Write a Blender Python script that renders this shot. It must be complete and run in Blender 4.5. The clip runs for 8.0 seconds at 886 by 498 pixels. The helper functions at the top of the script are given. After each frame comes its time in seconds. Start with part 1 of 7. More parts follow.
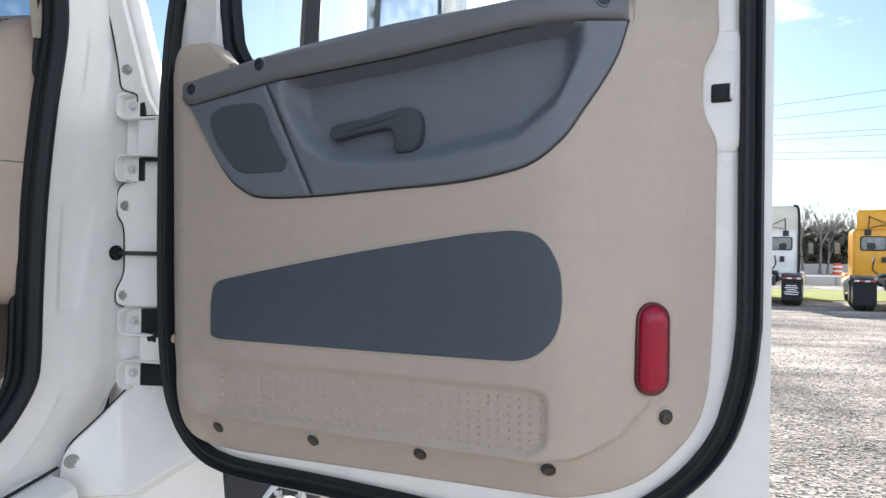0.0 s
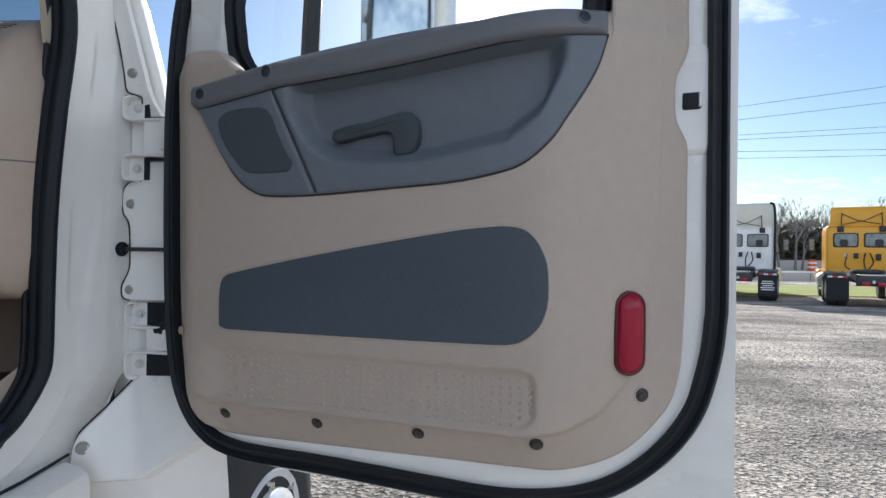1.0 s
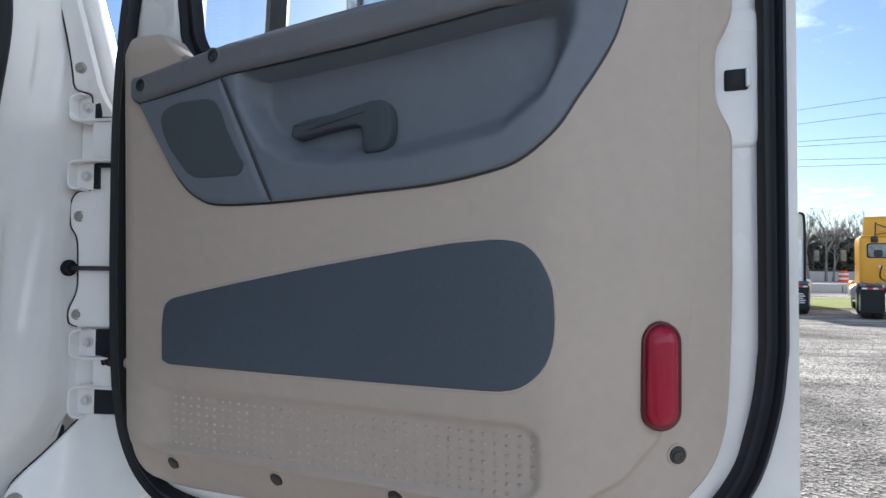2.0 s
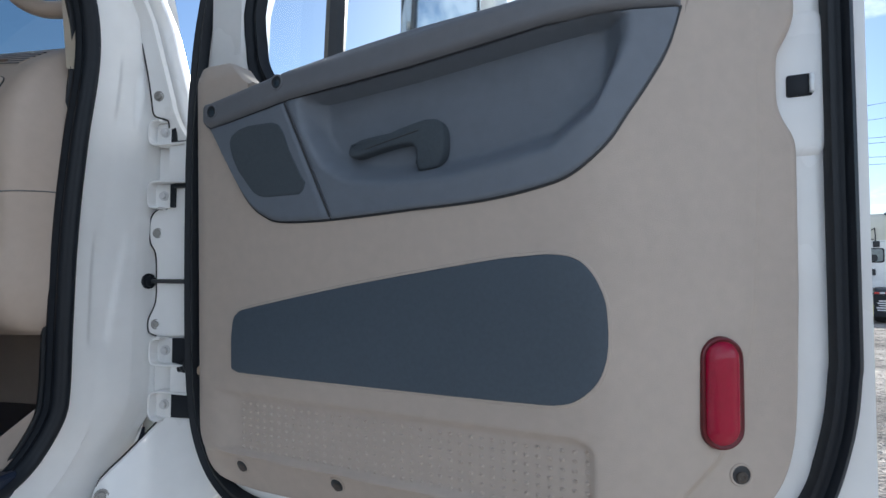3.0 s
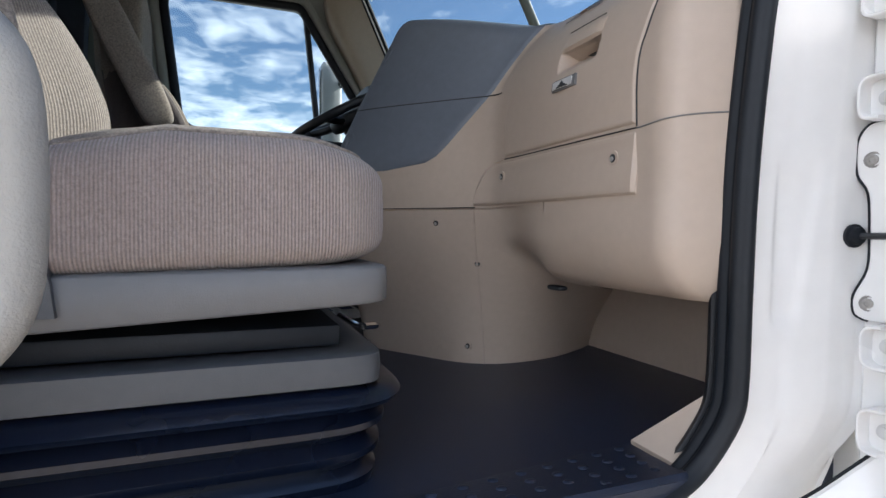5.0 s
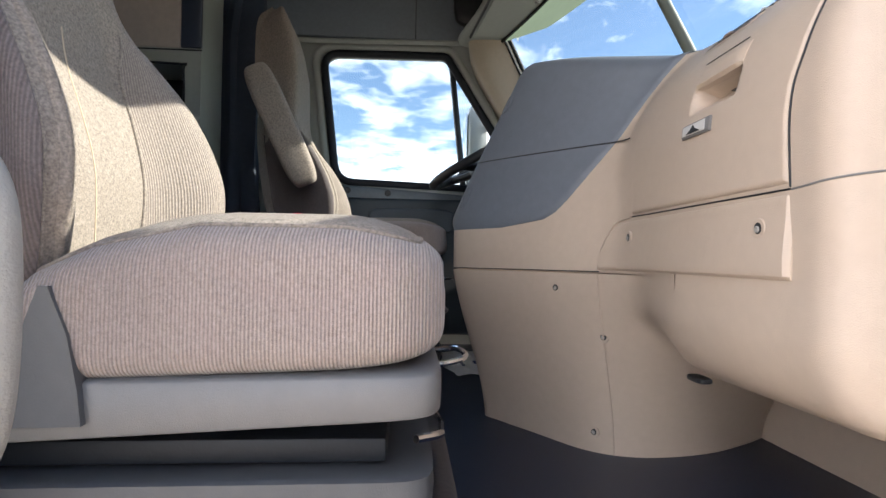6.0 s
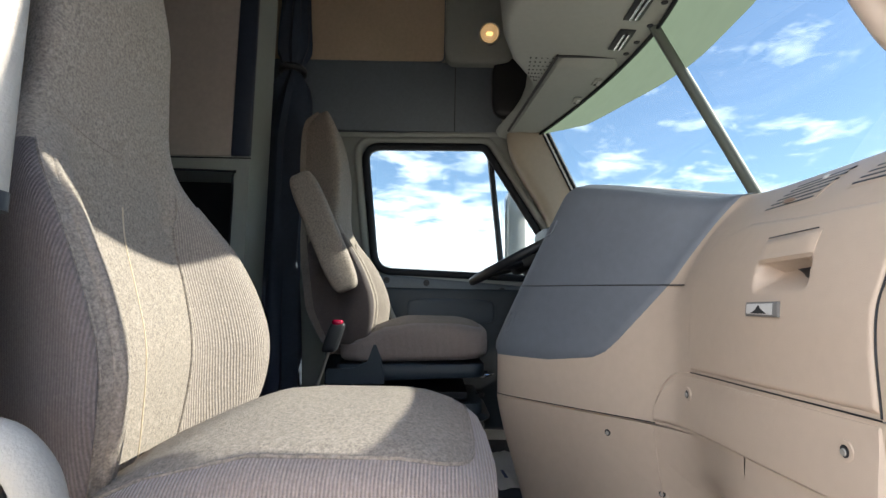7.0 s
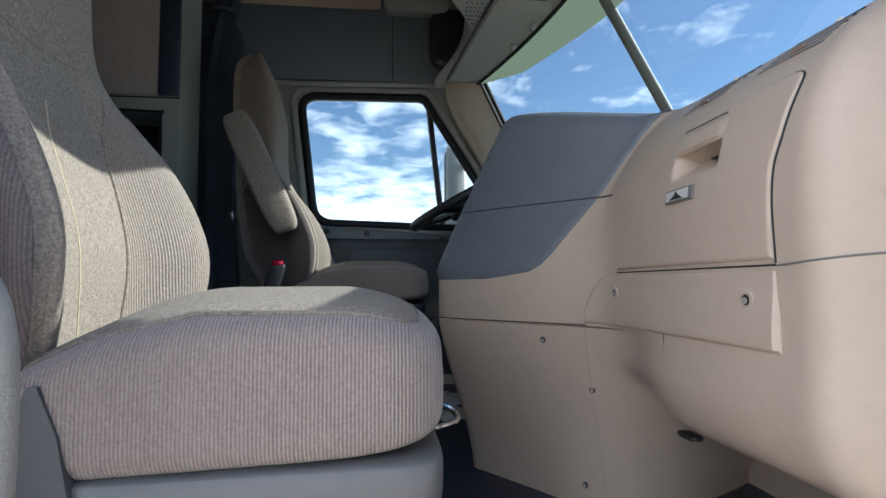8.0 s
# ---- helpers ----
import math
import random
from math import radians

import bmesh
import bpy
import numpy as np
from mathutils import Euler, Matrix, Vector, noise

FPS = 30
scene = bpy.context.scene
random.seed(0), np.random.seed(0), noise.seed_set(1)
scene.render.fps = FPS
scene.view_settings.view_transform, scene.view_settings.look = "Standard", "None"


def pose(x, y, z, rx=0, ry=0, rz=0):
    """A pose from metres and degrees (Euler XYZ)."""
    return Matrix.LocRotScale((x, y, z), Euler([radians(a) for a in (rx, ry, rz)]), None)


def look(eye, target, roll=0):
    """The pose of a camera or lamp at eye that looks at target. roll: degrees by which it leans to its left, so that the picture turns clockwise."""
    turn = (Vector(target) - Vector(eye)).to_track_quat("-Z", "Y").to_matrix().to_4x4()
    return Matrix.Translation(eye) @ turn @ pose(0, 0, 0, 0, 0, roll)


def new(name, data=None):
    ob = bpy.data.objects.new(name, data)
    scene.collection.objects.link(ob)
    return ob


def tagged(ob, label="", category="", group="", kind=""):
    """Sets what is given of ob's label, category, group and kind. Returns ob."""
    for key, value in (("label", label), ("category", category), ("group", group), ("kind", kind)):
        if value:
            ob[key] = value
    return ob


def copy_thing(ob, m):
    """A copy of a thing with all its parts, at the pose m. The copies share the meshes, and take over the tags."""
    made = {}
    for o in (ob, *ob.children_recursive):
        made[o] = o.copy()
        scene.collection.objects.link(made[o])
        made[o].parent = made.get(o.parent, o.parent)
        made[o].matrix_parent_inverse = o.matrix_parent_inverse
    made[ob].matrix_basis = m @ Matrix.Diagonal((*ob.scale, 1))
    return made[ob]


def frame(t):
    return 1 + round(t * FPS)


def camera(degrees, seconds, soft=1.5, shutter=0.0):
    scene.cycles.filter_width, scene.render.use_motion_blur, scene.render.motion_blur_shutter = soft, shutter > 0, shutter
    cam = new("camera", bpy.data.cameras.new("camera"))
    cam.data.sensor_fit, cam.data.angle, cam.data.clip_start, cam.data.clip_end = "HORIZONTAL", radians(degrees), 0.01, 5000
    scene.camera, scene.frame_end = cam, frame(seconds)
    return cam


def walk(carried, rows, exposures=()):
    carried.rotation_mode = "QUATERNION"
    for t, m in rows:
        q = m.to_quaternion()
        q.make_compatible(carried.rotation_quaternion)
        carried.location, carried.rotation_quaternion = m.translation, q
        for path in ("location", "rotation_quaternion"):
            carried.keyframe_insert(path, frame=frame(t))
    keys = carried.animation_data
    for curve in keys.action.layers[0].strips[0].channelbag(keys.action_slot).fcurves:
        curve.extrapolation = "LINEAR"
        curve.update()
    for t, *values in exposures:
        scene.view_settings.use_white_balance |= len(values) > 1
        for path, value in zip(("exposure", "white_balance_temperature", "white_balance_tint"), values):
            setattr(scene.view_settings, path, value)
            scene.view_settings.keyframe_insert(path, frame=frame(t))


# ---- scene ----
cam = camera(78.8, 8.0)
PATH = [
    (0, (1.765, 0.222, 1.712), (1.591, 2.214, 1.725), 0.9),
    (0.5, (1.755, 0.129, 1.713), (1.633, 2.125, 1.706), 0.8),
    (1, (1.751, 0.156, 1.706), (1.639, 2.152, 1.712), 0.7),
    (1.2, (1.754, 0.193, 1.705), (1.637, 2.189, 1.721), 0.7),
    (2.3, (1.797, 0.336, 1.72), (1.576, 2.322, 1.789), 0.4),
    (2.5, (1.791, 0.326, 1.722), (1.544, 2.309, 1.802), 0.4),
    (3, (1.797, 0.309, 1.724), (1.404, 2.269, 1.801), 0.1),
    (3.5, (1.793, 0.293, 1.719), (1.137, 2.181, 1.775), -0.2),
    (4, (1.756, 0.289, 1.711), (0.631, 1.943, 1.722), -0.3),
    (4.5, (1.598, 0.383, 1.698), (0.011, 1.6, 1.659), 0.0),
    (4.7, (1.533, 0.421, 1.699), (-0.184, 1.444, 1.645), 0.3),
    (5.8, (1.395, 0.636, 1.736), (-0.594, 0.851, 1.736), 0.8),
    (6, (1.385, 0.634, 1.771), (-0.61, 0.773, 1.812), 0.8),
    (6.5, (1.378, 0.616, 1.879), (-0.616, 0.648, 2.033), 0.9),
    (7, (1.375, 0.613, 1.94), (-0.612, 0.621, 2.169), 1.0),
    (7.5, (1.384, 0.618, 1.936), (-0.602, 0.684, 2.158), 0.6),
    (8, (1.388, 0.609, 1.827), (-0.593, 0.841, 1.966), -0.4),
]
EXPOSURES = [(0.0, 1.69, 6200, 9), (0.5, 1.34, 6150, 9), (1.0, 1.14, 5950, 8), (2.5, 1.34, 5800, 7), (3.0, 1.26, 5700, 6), (3.5, 1.29, 5600, 5), (4.0, 1.62, 5600, 6), (4.5, 1.86, 5900, 9), (6.0, 3.18, 6900, 14), (6.5, 3.04, 7000, 13), (7.0, 3.03, 6850, 11), (7.5, 2.93, 6650, 11), (8.0, 2.55, 6200, 9)]
walk(cam, [(t, look(eye, target, roll)) for t, eye, target, roll in PATH], EXPOSURES)

# ---- world, sun ----
SUN_ELEV, SUN_TURN = radians(28.8), radians(0.5)
world = bpy.data.worlds.new("sky")
scene.world = world
world.use_nodes = True
wn, wl = world.node_tree.nodes, world.node_tree.links
wn.clear()


def wnode(kind, **values):
    n = wn.new(kind)
    for k, v in values.items():
        n.inputs[k].default_value = v
    return n


def wmath(op, a, b=None, clamp=False):
    n = wn.new("ShaderNodeMath")
    n.operation, n.use_clamp = op, clamp
    for i, v in enumerate((a, b)):
        if v is None:
            continue
        if isinstance(v, (int, float)):
            n.inputs[i].default_value = v
        else:
            wl.new(v, n.inputs[i])
    return n.outputs[0]


sky = wn.new("ShaderNodeTexSky")
sky.sky_type, sky.sun_disc = "NISHITA", False
sky.sun_elevation, sky.sun_rotation = SUN_ELEV, SUN_TURN
sky.air_density, sky.dust_density, sky.ozone_density = 1.0, 0.5, 2.7
coord = wn.new("ShaderNodeTexCoord")
sep = wn.new("ShaderNodeSeparateXYZ")
wl.new(coord.outputs["Generated"], sep.inputs[0])
# cloud layer: the direction laid out on a flat sheet overhead
hz = wmath("MAXIMUM", wmath("ADD", sep.outputs[2], 0.10), 0.05)
flat = wn.new("ShaderNodeCombineXYZ")
wl.new(wmath("DIVIDE", sep.outputs[0], hz), flat.inputs[0])
wl.new(wmath("DIVIDE", sep.outputs[1], hz), flat.inputs[1])
puffs = wnode("ShaderNodeTexNoise", Scale=4.2, Detail=9.0, Roughness=0.6, Distortion=0.3)
banks = wnode("ShaderNodeTexNoise", Scale=0.55, Detail=3.0, Roughness=0.5)
wl.new(flat.outputs[0], puffs.inputs["Vector"])
wl.new(flat.outputs[0], banks.inputs["Vector"])
ahead = wmath("MULTIPLY", wmath("MULTIPLY", wmath("MAXIMUM", wmath("MULTIPLY", sep.outputs[0], -1.0), 0.0), wmath("MAXIMUM", sep.outputs[1], 0.0)), 0.40)
# the -y term adds unseen cloud behind, to brighten the shaded door and jamb
clear = wmath("SUBTRACT", wmath("MULTIPLY", wmath("MULTIPLY", wmath("MAXIMUM", sep.outputs[0], 0.0), wmath("MAXIMUM", sep.outputs[1], 0.0)), 0.55), wmath("MULTIPLY", wmath("MAXIMUM", wmath("MULTIPLY", sep.outputs[1], -1.0), 0.0), 0.22))
low = wmath("MULTIPLY", wmath("SUBTRACT", 0.34, sep.outputs[2], True), 1.0)
# a belt of small clouds about twenty degrees up
belt = wmath("MULTIPLY", wmath("SUBTRACT", 0.13, wmath("ABSOLUTE", wmath("SUBTRACT", sep.outputs[2], 0.37)), True), wmath("MULTIPLY", wmath("MAXIMUM", sep.outputs[0], 0.0), 4.2))
side = wmath("SUBTRACT", wmath("MULTIPLY", wmath("MAXIMUM", wmath("MULTIPLY", sep.outputs[0], -1.0), 0.0), 0.07), wmath("ADD", clear, ahead))
mass = wmath("ADD", wmath("ADD", puffs.outputs[0], wmath("MULTIPLY", wmath("SUBTRACT", banks.outputs[0], 0.5), 0.7)), wmath("ADD", wmath("ADD", low, belt), side))
cover = wmath("MULTIPLY", wmath("MULTIPLY", wmath("SUBTRACT", mass, 0.55), 3.2, True), 0.85)
mix = wn.new("ShaderNodeMixRGB")
wl.new(cover, mix.inputs[0])
wl.new(sky.outputs[0], mix.inputs[1])
mix.inputs[2].default_value = (10.9, 11.2, 11.7, 1)
back = wnode("ShaderNodeBackground", Strength=0.058)
wl.new(mix.outputs[0], back.inputs[0])
wout = wn.new("ShaderNodeOutputWorld")
wl.new(back.outputs[0], wout.inputs[0])

sun = new("sun", bpy.data.lights.new("sun", "SUN"))
sun.data.energy, sun.data.angle, sun.data.color = 2.95, radians(0.6), (1.0, 0.90, 0.78)
sun_from = Vector((math.sin(SUN_TURN) * math.cos(SUN_ELEV), math.cos(SUN_TURN) * math.cos(SUN_ELEV), math.sin(SUN_ELEV)))
sun.matrix_world = look(sun_from * 50, (0, 0, 0))


# ---- materials ----
def material(name, base, rough=0.6, metal=0.0, vary=0.12, grain=60.0, bump=0.0, bump_scale=400.0, blotch=4.0, spec=0.5, coat=0.0, second=None, sheen=0.0, rib=0.0, rib_scale=60.0, rib_axis=0):
    """A surface with variation at two scales (blotches and grain) and a fine relief."""
    m = bpy.data.materials.new(name)
    m.use_nodes = True
    n, l = m.node_tree.nodes, m.node_tree.links
    b = n["Principled BSDF"]
    tc = n.new("ShaderNodeTexCoord")
    big = n.new("ShaderNodeTexNoise")
    big.inputs["Scale"].default_value, big.inputs["Detail"].default_value = blotch, 4.0
    small = n.new("ShaderNodeTexNoise")
    small.inputs["Scale"].default_value, small.inputs["Detail"].default_value = grain, 3.0
    for t in (big, small):
        l.new(tc.outputs["Object"], t.inputs["Vector"])
    add = n.new("ShaderNodeMath")
    add.operation = "ADD"
    l.new(big.outputs[0], add.inputs[0])
    l.new(small.outputs[0], add.inputs[1])
    span = n.new("ShaderNodeMapRange")
    span.inputs["From Min"].default_value, span.inputs["From Max"].default_value = 0.6, 1.4
    l.new(add.outputs[0], span.inputs["Value"])
    ramp = n.new("ShaderNodeMixRGB")
    dark = tuple(c * (1 - vary) for c in base)
    light = tuple(min(1, c * (1 + vary)) for c in base)
    if second:
        dark = second
    ramp.inputs[1].default_value, ramp.inputs[2].default_value = (*dark, 1), (*light, 1)
    l.new(span.outputs[0], ramp.inputs[0])
    l.new(ramp.outputs[0], b.inputs["Base Color"])
    rr = n.new("ShaderNodeMapRange")
    rr.inputs["To Min"].default_value, rr.inputs["To Max"].default_value = max(0.02, rough - 0.08), min(1, rough + 0.08)
    l.new(big.outputs[0], rr.inputs["Value"])
    l.new(rr.outputs[0], b.inputs["Roughness"])
    b.inputs["Metallic"].default_value = metal
    b.inputs["Specular IOR Level"].default_value = spec
    b.inputs["Coat Weight"].default_value = coat
    b.inputs["Coat Roughness"].default_value = 0.06
    b.inputs["Sheen Weight"].default_value = sheen
    height = None
    if bump:
        fine = n.new("ShaderNodeTexNoise")
        fine.inputs["Scale"].default_value, fine.inputs["Detail"].default_value = bump_scale, 2.0
        l.new(tc.outputs["Object"], fine.inputs["Vector"])
        height = fine.outputs[0]
    if rib:
        wave = n.new("ShaderNodeTexWave")
        wave.bands_direction = "XYZ"[rib_axis]
        wave.inputs["Scale"].default_value, wave.inputs["Distortion"].default_value = rib_scale, 0.6
        wave.inputs["Detail"].default_value = 1.0
        l.new(tc.outputs["Object"], wave.inputs["Vector"])
        mixh = n.new("ShaderNodeMath")
        mixh.operation = "MULTIPLY_ADD"
        l.new(wave.outputs["Fac"], mixh.inputs[0])
        mixh.inputs[1].default_value = rib
        if height is not None:
            l.new(height, mixh.inputs[2])
        height = mixh.outputs[0]
        tint = n.new("ShaderNodeMixRGB")
        tint.blend_type = "MULTIPLY"
        tint.inputs[0].default_value = 0.36
        l.new(ramp.outputs[0], tint.inputs[1])
        l.new(wave.outputs["Fac"], tint.inputs[2])
        l.new(tint.outputs[0], b.inputs["Base Color"])
    if height is not None:
        bp = n.new("ShaderNodeBump")
        bp.inputs["Strength"].default_value, bp.inputs["Distance"].default_value = bump if bump else 0.4, 0.002
        l.new(height, bp.inputs["Height"])
        l.new(bp.outputs[0], b.inputs["Normal"])
    return m


WHITE = material("white_paint", (0.84, 0.84, 0.83), 0.28, vary=0.04, coat=0.6, blotch=3, grain=25, bump=0.03, bump_scale=60)
BEIGE = material("beige_plastic", (0.452, 0.387, 0.330), 0.55, vary=0.06, bump=0.25, bump_scale=900, blotch=5)
BEIGE_DASH = material("beige_dash_plastic", (0.49, 0.40, 0.325), 0.42, vary=0.05, bump=0.3, bump_scale=900, blotch=4)
PILLAR = material("beige_pillar_plastic", (0.45, 0.392, 0.305), 0.5, vary=0.05, bump=0.25, bump_scale=900)
BLUE = material("slate_blue_plastic", (0.138, 0.158, 0.19), 0.5, vary=0.08, bump=0.25, bump_scale=900)
RAIL = material("grey_mauve_plastic", (0.145, 0.152, 0.168), 0.5, vary=0.08, bump=0.25, bump_scale=900)
BLUE_CARPET = material("slate_blue_vinyl", (0.060, 0.080, 0.104), 0.6, vary=0.12, bump=0.35, bump_scale=1200, grain=200)
MESH_GREY = material("speaker_cloth", (0.06, 0.075, 0.09), 0.8, vary=0.15, bump=0.6, bump_scale=1500, grain=300)
RUBBER = material("black_rubber", (0.010, 0.013, 0.018), 0.5, spec=0.3, vary=0.2, bump=0.1, bump_scale=300)
RUBBER_MAT = material("rubber_floor", (0.011, 0.020, 0.044), 0.40, vary=0.25, bump=0.3, bump_scale=500, blotch=3)
BELLOWS = material("black_bellows_rubber", (0.0035, 0.007, 0.018), 0.27, spec=0.5, coat=0.2, vary=0.2, bump=0.15, bump_scale=90)
DARK = material("dark_plastic", (0.02, 0.022, 0.026), 0.42, vary=0.15, bump=0.12, bump_scale=600)
GREY_PLASTIC = material("grey_seat_plastic", (0.152, 0.153, 0.156), 0.45, vary=0.07, bump=0.2, bump_scale=800)
GREY_GREEN = material("grey_green_plastic", (0.335, 0.36, 0.335), 0.5, vary=0.06, bump=0.2, bump_scale=800)
GREY_DARK = material("dark_grey_vinyl", (0.15, 0.178, 0.205), 0.6, vary=0.1, bump=0.25, bump_scale=600)
SKIRT = material("dark_skirt_plastic", (0.075, 0.080, 0.088), 0.42, vary=0.1, bump=0.15, bump_scale=600)
FABRIC = material("taupe_seat_velour", (0.315, 0.264, 0.224), 0.9, vary=0.24, grain=380, bump=0.7, bump_scale=800, second=(0.155, 0.13, 0.11), sheen=0.06, blotch=190)
FABRIC_RIB = material("ribbed_taupe_velour", (0.38, 0.312, 0.288), 0.9, vary=0.18, grain=700, bump=0.5, bump_scale=900, blotch=260, second=(0.25, 0.20, 0.182), sheen=0.3, rib=1.5, rib_scale=86, rib_axis=1)
# ribbed velour darkened: shade on the near flank put into the colour
FABRIC_RIB_SHADED = material("shaded_ribbed_side_velour", (0.17, 0.142, 0.138), 0.9, vary=0.2, grain=420, bump=0.4, bump_scale=900, second=(0.105, 0.086, 0.084), sheen=0.05, rib=1.2, rib_scale=92, rib_axis=1, blotch=240)
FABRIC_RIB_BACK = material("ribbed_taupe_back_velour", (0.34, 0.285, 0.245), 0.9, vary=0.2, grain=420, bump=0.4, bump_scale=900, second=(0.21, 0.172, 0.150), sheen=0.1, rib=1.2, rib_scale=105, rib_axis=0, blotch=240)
CABINET = material("taupe_cabinet_vinyl", (0.43, 0.375, 0.34), 0.6, vary=0.1, bump=0.2, bump_scale=500)
PANEL_BROWN = material("brown_cabinet_vinyl", (0.54, 0.43, 0.31), 0.6, vary=0.1, bump=0.2, bump_scale=500)
SLATE_DARK = material("dark_slate_plastic", (0.024, 0.039, 0.054), 0.5, vary=0.08, bump=0.25, bump_scale=900)
POST = material("grey_green_post", (0.10, 0.12, 0.11), 0.7, vary=0.1, bump=0.1)
SCREW_BROWN = material("brown_screw", (0.06, 0.05, 0.042), 0.5, vary=0.15)
VENT_TAB_TAN = material("tan_rubber", (0.46, 0.37, 0.27), 0.6, vary=0.08)
VENT_SCRAP = material("brown_scrap", (0.26, 0.19, 0.155), 0.5, vary=0.1)
CURTAIN = material("dark_curtain_cloth", (0.032, 0.046, 0.074), 0.6, vary=0.2, bump=0.3, bump_scale=500)
NAVY_TRIM = material("navy_trim_plastic", (0.030, 0.040, 0.065), 0.4, vary=0.1, bump=0.1, bump_scale=400)
STEEL = material("dull_steel", (0.55, 0.55, 0.54), 0.35, metal=1.0, vary=0.15, bump=0.1, bump_scale=200)
BOLT_GREY = material("dull_grey_bolt", (0.34, 0.33, 0.31), 0.5, metal=0.3, vary=0.2, grain=300)
ALLOY = material("brushed_alloy", (0.62, 0.62, 0.62), 0.4, metal=0.15, vary=0.08, bump=0.1, bump_scale=150)
POLISHED = material("polished_alloy", (0.80, 0.80, 0.81), 0.25, metal=0.25, vary=0.05, coat=0.4)
CHROME = material("chrome", (0.85, 0.85, 0.86), 0.1, metal=1.0, vary=0.05)
RED_LENS = material("red_reflector", (0.32, 0.0005, 0.028), 0.25, vary=0.15, coat=0.35, spec=0.3, bump=0.15, bump_scale=500)
RED_DARK = material("dark_red_plastic", (0.10, 0.003, 0.008), 0.35, vary=0.1)
TYRE = material("tyre_rubber", (0.022, 0.022, 0.023), 0.75, vary=0.3, bump=0.3, bump_scale=120)
YELLOW = material("yellow_paint", (0.75, 0.37, 0.01), 0.35, vary=0.06, coat=0.3)
CREAM = material("cream_fairing", (0.70, 0.68, 0.58), 0.4, vary=0.06)
ORANGE = material("orange_barrel", (0.8, 0.12, 0.03), 0.5, vary=0.1)
BARK = material("bare_branches", (0.21, 0.19, 0.175), 0.9, vary=0.3)
LEAF = material("dark_evergreen", (0.075, 0.08, 0.055), 0.9, vary=0.5, grain=3, blotch=0.6)
CONCRETE = material("pale_concrete", (0.45, 0.43, 0.41), 0.85, vary=0.12, blotch=0.5, grain=8)
BROWN_DIRT = material("brown_earth", (0.2, 0.15, 0.11), 0.95, vary=0.2)
PAPER = material("white_paper", (0.75, 0.75, 0.76), 0.7, vary=0.03)
RED_PRINT = material("red_print", (0.55, 0.03, 0.03), 0.5, vary=0.05)
DECAL = material("pale_decal", (0.72, 0.70, 0.69), 0.4, vary=0.04)
BLUE_PRINT = material("dark_blue_print", (0.03, 0.05, 0.16), 0.5, vary=0.05)
LAMP_LENS = material("lamp_lens", (0.50, 0.46, 0.38), 0.2, vary=0.08, grain=90)
LAMP_BULB = material("warm_bulb", (0.8, 0.5, 0.22), 0.3, vary=0.03)
LAMP_BULB.node_tree.nodes["Principled BSDF"].inputs["Emission Color"].default_value = (1.0, 0.55, 0.2, 1)
LAMP_BULB.node_tree.nodes["Principled BSDF"].inputs["Emission Strength"].default_value = 0.25


def glass(name, tint=(1, 1, 1), rough=0.0):
    m = bpy.data.materials.new(name)
    m.use_nodes = True
    n, l = m.node_tree.nodes, m.node_tree.links
    n.clear()
    out = n.new("ShaderNodeOutputMaterial")
    mixs = n.new("ShaderNodeMixShader")
    facing = n.new("ShaderNodeLayerWeight")
    facing.inputs["Blend"].default_value = 0.5
    power = n.new("ShaderNodeMath")
    power.operation = "POWER"
    power.inputs[1].default_value = 4.0
    l.new(facing.outputs["Facing"], power.inputs[0])
    fres = n.new("ShaderNodeMath")
    fres.operation = "MULTIPLY_ADD"
    fres.inputs[1].default_value, fres.inputs[2].default_value = 0.5, 0.03
    l.new(power.outputs[0], fres.inputs[0])
    tr = n.new("ShaderNodeBsdfTransparent")
    tr.inputs[0].default_value = (*tint, 1)
    gl = n.new("ShaderNodeBsdfGlossy")
    gl.inputs["Roughness"].default_value = rough
    l.new(fres.outputs[0], mixs.inputs[0])
    l.new(tr.outputs[0], mixs.inputs[1])
    l.new(gl.outputs[0], mixs.inputs[2])
    l.new(mixs.outputs[0], out.inputs[0])
    return m


MIRROR = material("mirror_silver", (0.52, 0.57, 0.64), 0.04, metal=1.0, vary=0.03)
GLASS = glass("window_glass", (0.93, 0.96, 0.95))
GLASS_FRONT = glass("windshield_glass", (0.385, 0.45, 0.475))
LAMP_LENS.node_tree.nodes["Principled BSDF"].inputs["Emission Color"].default_value = (1.0, 0.62, 0.28, 1)
LAMP_LENS.node_tree.nodes["Principled BSDF"].inputs["Emission Strength"].default_value = 0.05


def film(name, tint):
    m = bpy.data.materials.new(name)
    m.use_nodes = True
    n, l = m.node_tree.nodes, m.node_tree.links
    b = n["Principled BSDF"]
    out = n["Material Output"]
    noise_t = n.new("ShaderNodeTexNoise")
    noise_t.inputs["Scale"].default_value = 9.0
    mixc = n.new("ShaderNodeMixRGB")
    mixc.inputs[1].default_value, mixc.inputs[2].default_value = (*tint, 1), (*(c * 0.85 for c in tint), 1)
    l.new(noise_t.outputs[0], mixc.inputs[0])
    l.new(mixc.outputs[0], b.inputs["Base Color"])
    b.inputs["Roughness"].default_value = 0.5
    tl = n.new("ShaderNodeBsdfTranslucent")
    l.new(mixc.outputs[0], tl.inputs[0])
    mixs = n.new("ShaderNodeMixShader")
    mixs.inputs[0].default_value = 0.55
    l.new(b.outputs[0], mixs.inputs[1])
    l.new(tl.outputs[0], mixs.inputs[2])
    l.new(mixs.outputs[0], out.inputs[0])
    return m


SUN_BAND = film("green_sun_band", (0.135, 0.17, 0.125))


